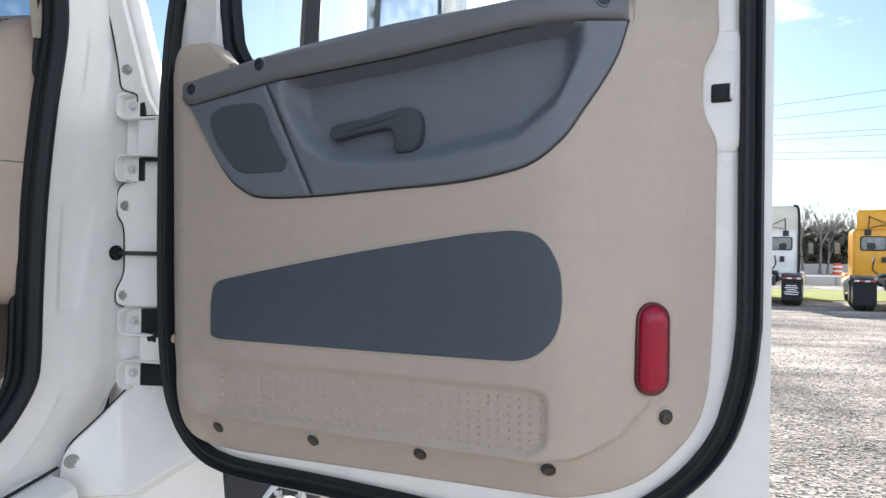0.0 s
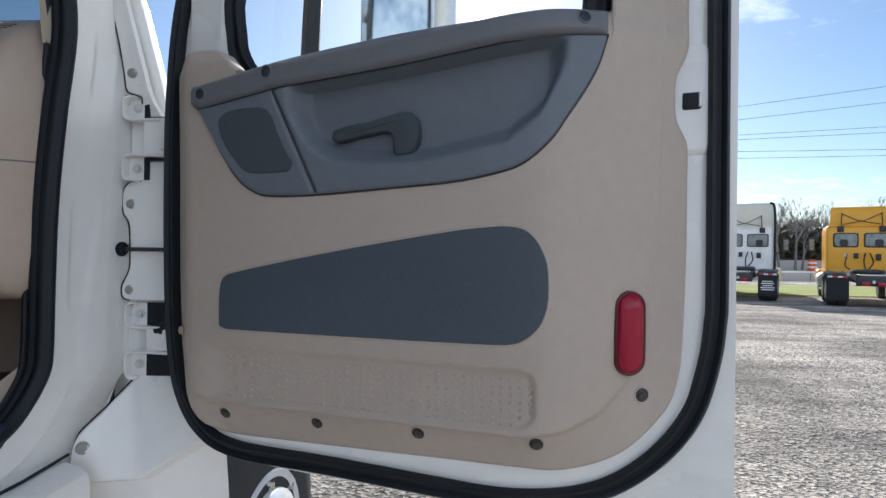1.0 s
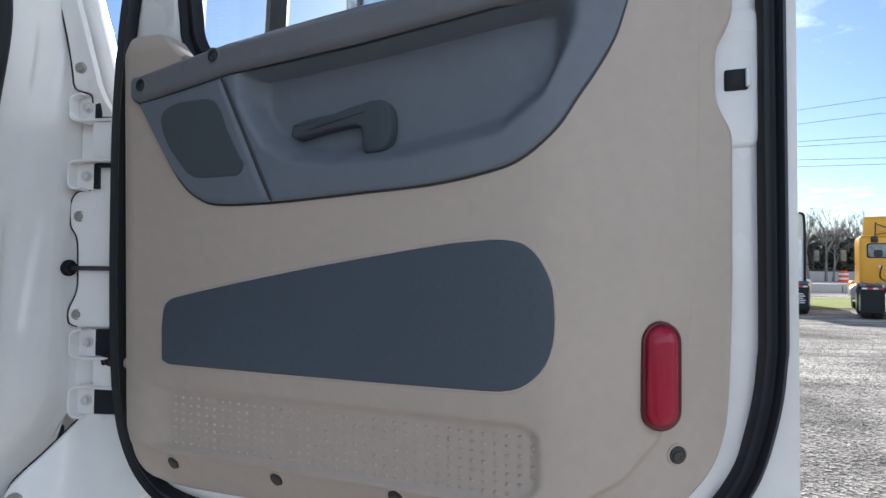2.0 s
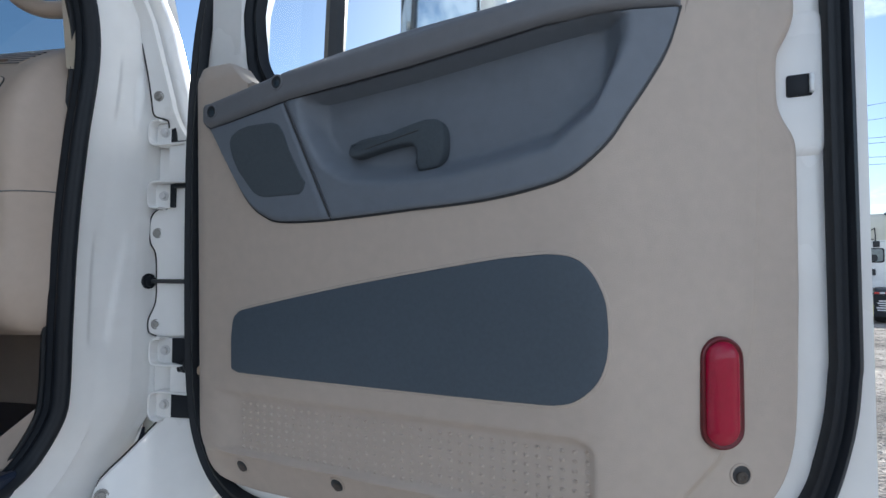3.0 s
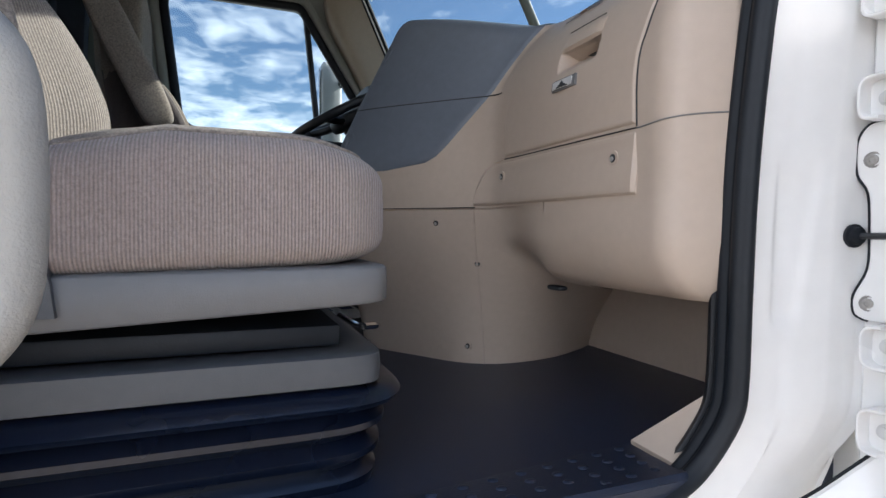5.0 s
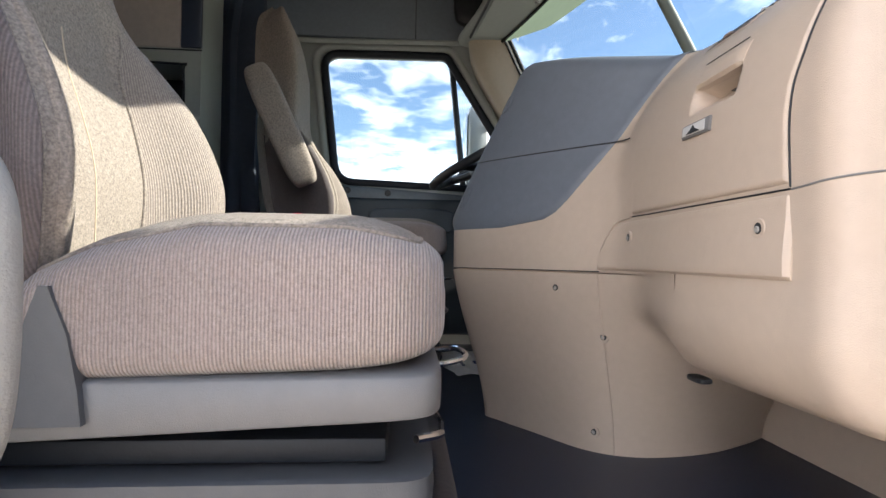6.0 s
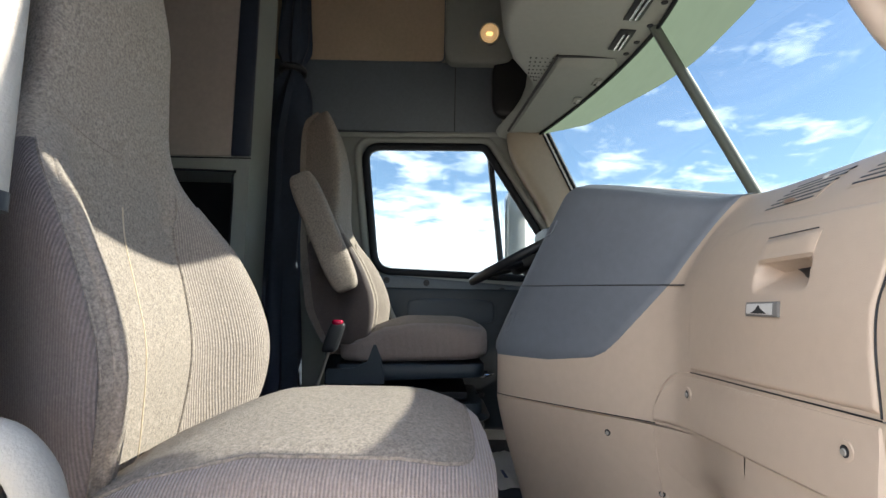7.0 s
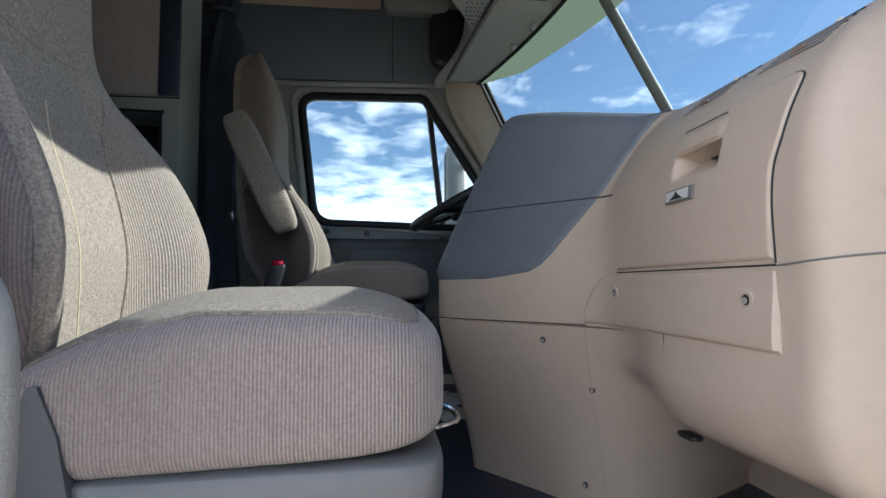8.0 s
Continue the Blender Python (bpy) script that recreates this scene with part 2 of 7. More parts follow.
def gravel_material():
    m = bpy.data.materials.new("pale_gravel")
    m.use_nodes = True
    n, l = m.node_tree.nodes, m.node_tree.links
    b = n["Principled BSDF"]
    tc = n.new("ShaderNodeTexCoord")
    vor = n.new("ShaderNodeTexVoronoi")
    vor.inputs["Scale"].default_value = 30.0
    big = n.new("ShaderNodeTexNoise")
    big.inputs["Scale"].default_value, big.inputs["Detail"].default_value = 0.45, 6.0
    mid = n.new("ShaderNodeTexNoise")
    mid.inputs["Scale"].default_value, mid.inputs["Detail"].default_value = 5.0, 6.0
    # wheel tracks: long streaks across the yard
    mp = n.new("ShaderNodeMapping")
    mp.inputs["Scale"].default_value = (0.12, 1.1, 1.0)
    streak = n.new("ShaderNodeTexNoise")
    streak.inputs["Scale"].default_value, streak.inputs["Detail"].default_value = 1.3, 5.0
    for t in (vor, big, mid):
        l.new(tc.outputs["Object"], t.inputs["Vector"])
    l.new(tc.outputs["Object"], mp.inputs[0])
    l.new(mp.outputs[0], streak.inputs["Vector"])
    stones = n.new("ShaderNodeValToRGB")
    stones.color_ramp.elements[0].color = (0.10, 0.092, 0.082, 1)
    stones.color_ramp.elements[1].color = (0.62, 0.55, 0.475, 1)
    stones.color_ramp.elements[0].position, stones.color_ramp.elements[1].position = 0.1, 0.75
    sepc = n.new("ShaderNodeSeparateColor")
    l.new(vor.outputs["Color"], sepc.inputs[0])
    l.new(sepc.outputs[0], stones.inputs[0])
    dirt = n.new("ShaderNodeMixRGB")
    dirt.inputs[2].default_value = (0.33, 0.29, 0.245, 1)
    l.new(stones.outputs[0], dirt.inputs[1])
    fac = n.new("ShaderNodeMath")
    fac.operation = "MULTIPLY"
    l.new(streak.outputs[0], fac.inputs[0])
    l.new(mid.outputs[0], fac.inputs[1])
    fr = n.new("ShaderNodeMapRange")
    fr.inputs["From Min"].default_value, fr.inputs["From Max"].default_value = 0.2, 0.36
    l.new(fac.outputs[0], fr.inputs["Value"])
    l.new(fr.outputs[0], dirt.inputs[0])
    patch = n.new("ShaderNodeMath")
    patch.operation = "MULTIPLY"
    l.new(streak.outputs[0], patch.inputs[0])
    l.new(big.outputs[0], patch.inputs[1])
    shade = n.new("ShaderNodeMapRange")
    shade.inputs["From Min"].default_value, shade.inputs["From Max"].default_value = 0.15, 0.36
    shade.inputs["To Min"].default_value, shade.inputs["To Max"].default_value = 0.42, 1.55
    l.new(patch.outputs[0], shade.inputs["Value"])
    worn = n.new("ShaderNodeMixRGB")
    worn.blend_type, worn.inputs[0].default_value = "MULTIPLY", 1.0
    l.new(dirt.outputs[0], worn.inputs[1])
    l.new(shade.outputs[0], worn.inputs[2])
    l.new(worn.outputs[0], b.inputs["Base Color"])
    b.inputs["Roughness"].default_value = 0.9
    hsum = n.new("ShaderNodeMath")
    hsum.operation = "ADD"
    l.new(vor.outputs["Distance"], hsum.inputs[0])
    l.new(mid.outputs[0], hsum.inputs[1])
    bp = n.new("ShaderNodeBump")
    bp.inputs["Strength"].default_value, bp.inputs["Distance"].default_value = 0.9, 0.03
    l.new(hsum.outputs[0], bp.inputs["Height"])
    l.new(bp.outputs[0], b.inputs["Normal"])
    return m


GRAVEL = gravel_material()
GRASS = material("dry_grass", (0.27, 0.30, 0.07), 0.95, vary=0.3, grain=6, blotch=0.8)


# ---- mesh helpers ----
def mesh_of(name, bm, mat, smooth=35.0):
    me = bpy.data.meshes.new(name)
    bmesh.ops.recalc_face_normals(bm, faces=bm.faces)
    bm.to_mesh(me)
    bm.free()
    me.materials.append(mat)
    if smooth:
        me.shade_smooth()
        me.set_sharp_from_angle(angle=radians(smooth))
    return me


def part(name, bm, mat, parent, label="", smooth=35.0):
    """One mesh object under a thing or under a part."""
    ob = new(name, mesh_of(name, bm, mat, smooth))
    ob.parent = parent
    if label:
        ob["label"] = label
    return ob


def whole(name, bm, mat, label, category, group="", kind="", m=None, smooth=35.0):
    ob = new(name, mesh_of(name, bm, mat, smooth))
    if m is not None:
        ob.matrix_world = m
    return tagged(ob, label, category, group, kind)


def thing(name, m, label, category, group="", kind=""):
    ob = new(name)
    ob.empty_display_size = 0.1
    ob.matrix_world = m
    return tagged(ob, label, category, group, kind)


def grid_mesh(rows, close_u=False, close_v=False, bm=None):
    """Quads over a grid of points: rows[i][j]."""
    bm = bm or bmesh.new()
    vs = [[bm.verts.new(p) for p in r] for r in rows]
    ni, nj = len(vs), len(vs[0])
    for i in range(ni if close_u else ni - 1):
        for j in range(nj if close_v else nj - 1):
            q = (vs[i][j], vs[(i + 1) % ni][j], vs[(i + 1) % ni][(j + 1) % nj], vs[i][(j + 1) % nj])
            if len({v for v in q}) == 4:
                bm.faces.new(q)
    return bm, vs


def capped(rows, bm=None):
    """A closed tube through rings of points, with both ends filled."""
    bm, vs = grid_mesh(rows, close_v=True, bm=bm)
    bm.faces.new(vs[0])
    bm.faces.new(list(reversed(vs[-1])))
    return bm


def box(x0, x1, y0, y1, z0, z1, bevel=0.0, bm=None, seg=2):
    bm = bm or bmesh.new()
    made = bmesh.ops.create_cube(bm, size=1.0)["verts"]
    for v in made:
        v.co = Vector(((x0 + x1) / 2 + v.co.x * (x1 - x0), (y0 + y1) / 2 + v.co.y * (y1 - y0), (z0 + z1) / 2 + v.co.z * (z1 - z0)))
    if bevel:
        es = {e for v in made for e in v.link_edges}
        bmesh.ops.bevel(bm, geom=list(es), offset=bevel, segments=seg, profile=0.5, affect="EDGES")
    return bm


def cylinder(p, q, r, seg=20, bm=None, r2=None):
    """A capped round bar from p to q."""
    bm = bm or bmesh.new()
    p, q = Vector(p), Vector(q)
    d = (q - p).normalized()
    a = d.orthogonal().normalized()
    b = d.cross(a)
    ring = lambda c, rr: [c + (a * math.cos(2 * math.pi * i / seg) + b * math.sin(2 * math.pi * i / seg)) * rr for i in range(seg)]
    return capped([ring(p, r), ring(q, r if r2 is None else r2)], bm)


def spin(profile, p, axis, seg=28, bm=None):
    """A body turned round axis through p: profile of (along, radius)."""
    axis = Vector(axis).normalized()
    a = axis.orthogonal().normalized()
    b = axis.cross(a)
    rows = [[Vector(p) + axis * h + (a * math.cos(2 * math.pi * i / seg) + b * math.sin(2 * math.pi * i / seg)) * max(r, 1e-4) for i in range(seg)] for h, r in profile]
    return capped(rows, bm)


def spline(pts, n, closed=False):
    """Smooth curve through points (Catmull-Rom), n samples a span."""
    pts = [Vector(p) for p in pts]
    out, m = [], len(pts)
    for i in range(m if closed else m - 1):
        p1, p2 = pts[i], pts[(i + 1) % m]
        p0 = pts[i - 1] if closed or i else p1 * 2 - p2
        p3 = pts[(i + 2) % m] if closed or i < m - 2 else p2 * 2 - p1
        for k in range(n):
            t = k / n
            out.append(0.5 * (2 * p1 + (p2 - p0) * t + (2 * p0 - 5 * p1 + 4 * p2 - p3) * t * t + (3 * p1 - p0 - 3 * p2 + p3) * t ** 3))
    if not closed:
        out.append(pts[-1])
    return out


def tube(pts, r, seg=12, closed=False, bm=None, flat=None):
    """A round bar along a path; flat squeezes it along the given direction."""
    pts = [Vector(p) for p in pts]
    n = len(pts)
    rows, side = [], None
    for i, p in enumerate(pts):
        if closed:
            d = (pts[(i + 1) % n] - pts[i - 1]).normalized()
        else:
            d = (pts[min(i + 1, n - 1)] - pts[max(i - 1, 0)]).normalized()
        side = d.orthogonal().normalized() if side is None else (side - d * side.dot(d)).normalized()
        up = d.cross(side)
        rr = r[i] if isinstance(r, (list, tuple)) else r
        rows.append([p + (side * math.cos(2 * math.pi * k / seg) + up * math.sin(2 * math.pi * k / seg)) * rr for k in range(seg)])
    if closed:
        return grid_mesh(rows, close_u=True, close_v=True, bm=bm)[0]
    return capped(rows, bm)


def smooth01(a, b, x):
    t = max(0.0, min(1.0, (x - a) / (b - a)))
    return t * t * (3 - 2 * t)


def lerp_table(table, x):
    """Linear value from pairs (x, value)."""
    if x <= table[0][0]:
        return table[0][1]
    for (x0, v0), (x1, v1) in zip(table, table[1:]):
        if x <= x1:
            return v0 + (v1 - v0) * (x - x0) / (x1 - x0) if x1 > x0 else v1
    return table[-1][1]


def superbox(cx, cy, cz, sx, sy, sz, e=0.35, nu=40, nv=20, warp=None, bm=None):
    """A pillow-like rounded block (a superquadric), half sizes sx sy sz; warp moves each point."""
    sp = lambda v: math.copysign(abs(v) ** e, v)
    rows = []
    for j in range(1, nv):
        ph = -math.pi / 2 + math.pi * j / nv
        row = []
        for i in range(nu):
            th = 2 * math.pi * i / nu
            p = Vector((cx + sx * sp(math.cos(ph)) * sp(math.cos(th)), cy + sy * sp(math.cos(ph)) * sp(math.sin(th)), cz + sz * sp(math.sin(ph))))
            row.append(warp(p) if warp else p)
        rows.append(row)
    return capped(rows, bm)


# ---- ground ----
bm = bmesh.new()
bmesh.ops.create_grid(bm, x_segments=2, y_segments=2, size=900)
whole("ground", bm, GRAVEL, "pale crushed gravel yard with wheel tracks", "ground", kind="structure", smooth=0)


# ---- the open passenger door: u along it from the hinge side, w out of its inner face, z up ----
DOOR_Z = 1.28
door = thing("door_1", pose(1.30, 1.096, DOOR_Z, 0, 0, -14.8), "white truck door standing open with a beige inner trim panel", "door", kind="structure")


def dp(u, w, z):
    return Vector((u, -w, z - DOOR_Z))


BLUE_LOW = [(-0.028, 1.955), (-0.013, 1.942), (0.011, 1.903), (0.036, 1.863), (0.065, 1.824), (0.093, 1.804), (0.127, 1.794), (0.216, 1.794), (0.348, 1.802), (0.438, 1.808), (0.506, 1.819), (0.547, 1.833), (0.583, 1.864), (0.605, 1.898), (0.628, 1.936), (0.646, 1.973), (0.659, 2.018)]
SILL = [(-0.03, 1.958), (-0.0275, 1.974), (-0.02, 1.984), (-0.006, 1.989), (0.08, 2.006), (0.144, 2.016), (0.345, 2.038), (0.627, 2.055), (0.66, 2.056)]
STRIP = [(-0.03, 1.956), (-0.022, 1.949), (-0.012, 1.944), (0.145, 1.969), (0.346, 1.984), (0.521, 2.003), (0.66, 2.016)]
PANEL_LOW = [(-0.118, 1.56), (-0.108, 1.50), (-0.096, 1.455), (-0.08, 1.42), (-0.06, 1.393), (-0.035, 1.373), (0.0, 1.362), (0.1, 1.362), (0.5, 1.372), (0.58, 1.373), (0.62, 1.378), (0.66, 1.393), (0.70, 1.418), (0.73, 1.447), (0.75, 1.475), (0.762, 1.51), (0.768, 1.56), (0.7725, 1.70)]
PANEL_TOP = [(-0.118, 2.045), (-0.105, 2.051), (-0.04, 2.053), (0.005, 2.051), (0.022, 2.045), (0.036, 2.032), (0.05, 2.018), (0.064, 2.009), (0.08, 2.006), (0.144, 2.016), (0.345, 2.038), (0.627, 2.055), (0.663, 2.058), (0.668, 2.30), (0.7725, 2.30)]



def rounded(table):
    """The same outline with its corners smoothed."""
    out = []
    for p in spline([(u, 0, z) for u, z in table], 5):
        if not out or p.x > out[-1][0] + 1e-5:
            out.append((p.x, p.z))
    return out


PANEL_LOW, BLUE_LOW = rounded(PANEL_LOW), rounded(BLUE_LOW)


def pocket_mask(u, z):
    low = lerp_table([(0.16, 1.96), (0.167, 1.925), (0.205, 1.868), (0.241, 1.846), (0.3, 1.838), (0.40, 1.840), (0.522, 1.862), (0.57, 1.90), (0.60, 1.96)], u)
    top = lerp_table(STRIP, u) - 0.004
    ends = min(smooth01(0.155, 0.19, u), 1 - smooth01(0.575, 0.612, u))
    return ends * smooth01(low - 0.006, low + 0.03, z) * (1 - smooth01(top - 0.004, top + 0.004, z))


def panel_w(u, z):
    """How far the trim stands out of the screw plane."""
    zb = lerp_table([(-0.12, 1.435), (0.55, 1.434), (0.604, 1.444), (0.651, 1.468), (0.69, 1.512), (0.715, 1.575), (0.728, 1.66), (0.736, 1.85), (0.74, 2.4)], u)
    soft_lip = 0.007 + 0.048 * (1 - smooth01(-0.10, 0.015, u))
    w = (0.024 - 0.012 * smooth01(0.5, 0.65, u)) * smooth01(-0.115, -0.03, u) * (1 - 0.7 * smooth01(0.66, 0.722, u)) * smooth01(zb - soft_lip, zb + soft_lip, z) + 0.030 * max(0.0, z - 1.45)
    w -= 0.095 * smooth01(0.56, 0.785, u)
    w -= 0.035 * (1 - smooth01(-0.122, -0.045, u))
    w -= 0.012 * smooth01(2.02, 2.06, z)
    # the flange under the soft lip is set back and turned a little to the ground
    return w - (0.008 + 0.38 * max(0.0, zb - z)) * smooth01(zb + 0.006, zb - 0.006, z) * (1 - smooth01(0.60, 0.70, u)) * smooth01(-0.105, 0.0, u)


def blue_inside(u, z):
    lo, hi = lerp_table(BLUE_LOW, u), lerp_table(SILL, u)
    if u < -0.028 or u > 0.659:
        return 0.0
    return smooth01(0.012, 0.024, min(z - lo, hi + 0.03 * smooth01(0.05, 0.08, u) - z, (u + 0.03) * 2, (0.662 - u) * 2))


KICK = ((-0.004, 0.569), 1.443, 1.538)


def kick_mask(u, z):
    (a, b), lo, hi = KICK
    lo2 = lo + (0.04 - math.sqrt(max(0, 0.04 ** 2 - min(0.04, max(0, u - (b - 0.04))) ** 2)))
    hi2 = hi - (0.03 - math.sqrt(max(0, 0.03 ** 2 - min(0.03, max(0, u - (b - 0.03))) ** 2)))
    return min(smooth01(a - 0.02, a + 0.04, u), 1 - smooth01(b - 0.012, b, u), smooth01(lo2, lo2 + 0.01, z), 1 - smooth01(hi2 - 0.01, hi2, z))


def trim_w(u, z):
    w = panel_w(u, z) - 0.075 * blue_inside(u, z) - 0.0075 * kick_mask(u, z)
    return w


def sheet(low, top, height, nu, nz, u0=None, u1=None, lift=0.0, edge=0.006, skirt=0.012, bm=None, split=None, right=None):
    """A moulded sheet between a lower and an upper outline, with rounded edges and a skirt that gives it depth."""
    u0 = low[0][0] if u0 is None else u0
    u1 = low[-1][0] if u1 is None else u1
    rows = []
    for i in range(nu + 1):
        t = i / nu
        t = 0.5 * t + 0.5 * (0.5 - 0.5 * math.cos(math.pi * t))
        u = u0 + (u1 - u0) * t
        lo, hi = lerp_table(low, u), lerp_table(top, u)
        hi = max(hi, lo + 0.0006)
        row = [dp(u, height(u, lo) + lift - edge - skirt, lo)]
        for j in range(nz + 1):
            s = j / nz
            s = 0.6 * s + 0.4 * (0.5 - 0.5 * math.cos(math.pi * s))
            z = lo + (hi - lo) * s
            if split:
                # even rows below the split, so that a step in the upper outline stays clean
                z = lo + (split - lo) * s / 0.8 if s < 0.8 else split + (hi - split) * (s - 0.8) / 0.2
            d = min(z - lo, hi - z, u - u0 + 0.0002, u1 - u + 0.0002)
            v = u0 + (u - u0) * (right(z) - u0) / (u1 - u0) if right else u
            row.append(dp(v, height(v, z) + lift - edge * (1 - min(1, d / max(edge, 1e-5))) ** 2, z))
        row.append(dp(u, height(u, hi) + lift - edge - skirt, hi))
        rows.append(row)
    first = [dp(u0, -(p.y) - edge - skirt, p.z + DOOR_Z) for p in rows[0]]
    last = [dp(p.x, -(p.y) - edge - skirt, p.z + DOOR_Z) for p in rows[-1]]
    return grid_mesh([first] + rows + [last], bm=bm)[0]


part("trim_panel", sheet(PANEL_LOW, PANEL_TOP, trim_w, 300, 200, edge=0.006, skirt=0.03, split=1.995, right=lambda z: 0.7735 - 0.019 * math.exp(-((z - 1.940) / 0.055) ** 4)), BEIGE, door, "beige moulded plastic trim panel", smooth=50)


# upper slate-blue insert: pocket, speaker panel, top rail
def blue_w(u, z):
    return panel_w(u, z) + 0.002 - 0.040 * pocket_mask(u, z)


def cut(table, a, b):
    return [(a, lerp_table(table, a))] + [p for p in table if a < p[0] < b] + [(b, lerp_table(table, b))]


spk_edge = lambda z: 0.134 + (0.216 - 0.134) * (1.967 - z) / (1.967 - 1.794)
STRIP_UNDER = [(u, z - 0.0015) for u, z in STRIP]


def slanted(u0, u1, left, right, height, nu, nz, lift, edge, skirt):
    """The part of the blue insert between two slanting side lines."""
    rows = []
    for i in range(nu + 1):
        t = i / nu
        row = []
        for j in range(nz + 1):
            s = j / nz
            ends = []
            for guess in (left, right):
                z = 1.9
                for _ in range(6):
                    u = guess(z)
                    z = lerp_table(BLUE_LOW, u) * (1 - s) + lerp_table(STRIP_UNDER, u) * s
                ends.append((u, z))
            u = ends[0][0] * (1 - t) + ends[1][0] * t
            z = lerp_table(BLUE_LOW, u) * (1 - s) + lerp_table(STRIP_UNDER, u) * s
            d = min(t, 1 - t) * (ends[1][0] - ends[0][0])
            d = min(d, s * 0.17, (1 - s) * 0.17)
            row.append(dp(u, height(u, z) + lift - edge * (1 - min(1, d / edge)) ** 2, z))
        row = [row[0] + Vector((0, skirt, 0))] + row + [row[-1] + Vector((0, skirt, 0))]
        rows.append(row)
    rows = [[p + Vector((0, skirt, 0)) for p in rows[0]]] + rows + [[p + Vector((0, skirt, 0)) for p in rows[-1]]]
    return grid_mesh(rows)[0]


insert = part("armrest_insert", slanted(0, 0, lambda z: spk_edge(z) + 0.0015, lambda z: 0.657, blue_w, 110, 56, 0.004, 0.003, 0.02), BLUE, door, "slate blue plastic insert with a moulded pull pocket", smooth=55)
speaker = part("speaker_panel", slanted(0, 0, lambda z: -0.026, lambda z: spk_edge(z) - 0.0015, blue_w, 40, 40, 0.004, 0.003, 0.02), BLUE, door, "slate blue plastic speaker cover", smooth=55)
SPK_LOW = [(0.029, 1.915), (0.036, 1.892), (0.047, 1.872), (0.076, 1.838), (0.09, 1.831), (0.104, 1.829), (0.164, 1.830), (0.172, 1.836), (0.175, 1.846)]
SPK_TOP = [(0.029, 1.916), (0.034, 1.928), (0.05, 1.936), (0.068, 1.939), (0.113, 1.939), (0.127, 1.934), (0.137, 1.92), (0.146, 1.896), (0.168, 1.856), (0.175, 1.847)]
part("speaker_grille", sheet(SPK_LOW, SPK_TOP, lambda u, z: blue_w(u, z) + 0.004, 40, 30, lift=0.0015, edge=0.002, skirt=0.004), MESH_GREY, speaker, "dark woven speaker grille")
# top rail that runs along under the window
def rail_w(u, z):
    return panel_w(u, z) + 0.012 - 0.011 * smooth01(0.75, 1.1, (z - lerp_table(STRIP, u)) / 0.042)


part("top_rail", sheet(cut(STRIP, -0.028, 0.659), cut(SILL, -0.028, 0.659), rail_w, 120, 12, lift=0.0, edge=0.008, skirt=0.035), RAIL, door, "mauve grey plastic rail along the window sill", smooth=50)
def trim_fixing(u, z, face, ring_mat, k=1.0):
    """A screw in a moulded cup: proud ring, dark disc for the shade of the well, dull head."""
    slope_u, slope_z = (face(u + 0.01, z) - face(u - 0.01, z)) / 0.02, (face(u, z + 0.004) - face(u, z - 0.004)) / 0.008
    p, nrm = dp(u, face(u, z) + 0.0006, z), Vector((-slope_u, -1, -slope_z))
    cup = part("screw_cup", spin([(-0.003, 0.0001), (-0.003, 0.0138 * k), (0.0004 * k, 0.0134 * k), (0.0012 * k, 0.0122 * k), (0.0008 * k, 0.0108 * k), (-0.0002, 0.0104 * k), (-0.0002, 0.0001)], p, nrm, 24), ring_mat, door)
    # flat dark disc: the shade of the sunk hole as colour
    part("well_shade", spin([(-0.001, 0.0001), (0.0, 0.0106 * k), (0.0003, 0.0100 * k), (0.0003, 0.0001)], p, nrm, 20), DARK, cup)
    part("screw", spin([(0.0, 0.0001), (0.0002, 0.0068 * k), (0.0016, 0.0062 * k), (0.0020, 0.0034 * k), (0.0010, 0.0026), (0.0010, 0.0001)], p + Vector((0.0006, 0, -0.0026)), nrm, 16), SCREW_BROWN if ring_mat is BEIGE else SLATE_DARK, cup)


for u, z in ((-0.003, 1.967), (0.129, 1.993), (0.628, 2.036)):
    trim_fixing(u, z, rail_w, RAIL, 0.84)
for u, z in ((0.0, 1.406), (0.190, 1.409), (0.375, 1.414), (0.563, 1.420), (0.712, 1.493)):
    trim_fixing(u, z, panel_w, BEIGE)
# tan rubber stop on the hinge side of the trim
part("rubber_stop", superbox(-0.106, -panel_w(-0.106, 1.55) - 0.004, 1.55 - DOOR_Z, 0.0055, 0.005, 0.008, 0.7, 18, 10), VENT_TAB_TAN, door, "small tan rubber stop")

part("insert_gap", tube([dp(u, panel_w(u, z) + 0.0005, z - 0.001) for u, z in BLUE_LOW[1:]], 0.0020, 6), DARK, door)
part("insert_gap", tube([dp(u, panel_w(u, z) + 0.002, z) for u, z in STRIP], 0.0015, 6), DARK, door)
part("insert_gap", tube([dp(spk_edge(z), panel_w(0.17, z) + 0.003, z) for z in (1.797, 1.85, 1.9, 1.964)], 0.0018, 6), DARK, door)
# inside release lever and its bracket
def slab(outline, y0, y1, bevel, seg=3):
    """A flat outline of (u, z) given depth and rounded edges."""
    bm = bmesh.new()
    f = bm.faces.new([bm.verts.new((u, y0, z)) for u, z in outline])
    back = bmesh.ops.extrude_face_region(bm, geom=[f])["geom"]
    for v in back:
        if isinstance(v, bmesh.types.BMVert):
            v.co.y = y1
    rim = [e for e in bm.edges if abs(e.verts[0].co.y - e.verts[1].co.y) < 1e-6]
    bmesh.ops.bevel(bm, geom=rim, offset=bevel, segments=seg, profile=0.5, affect="EDGES")
    return bm


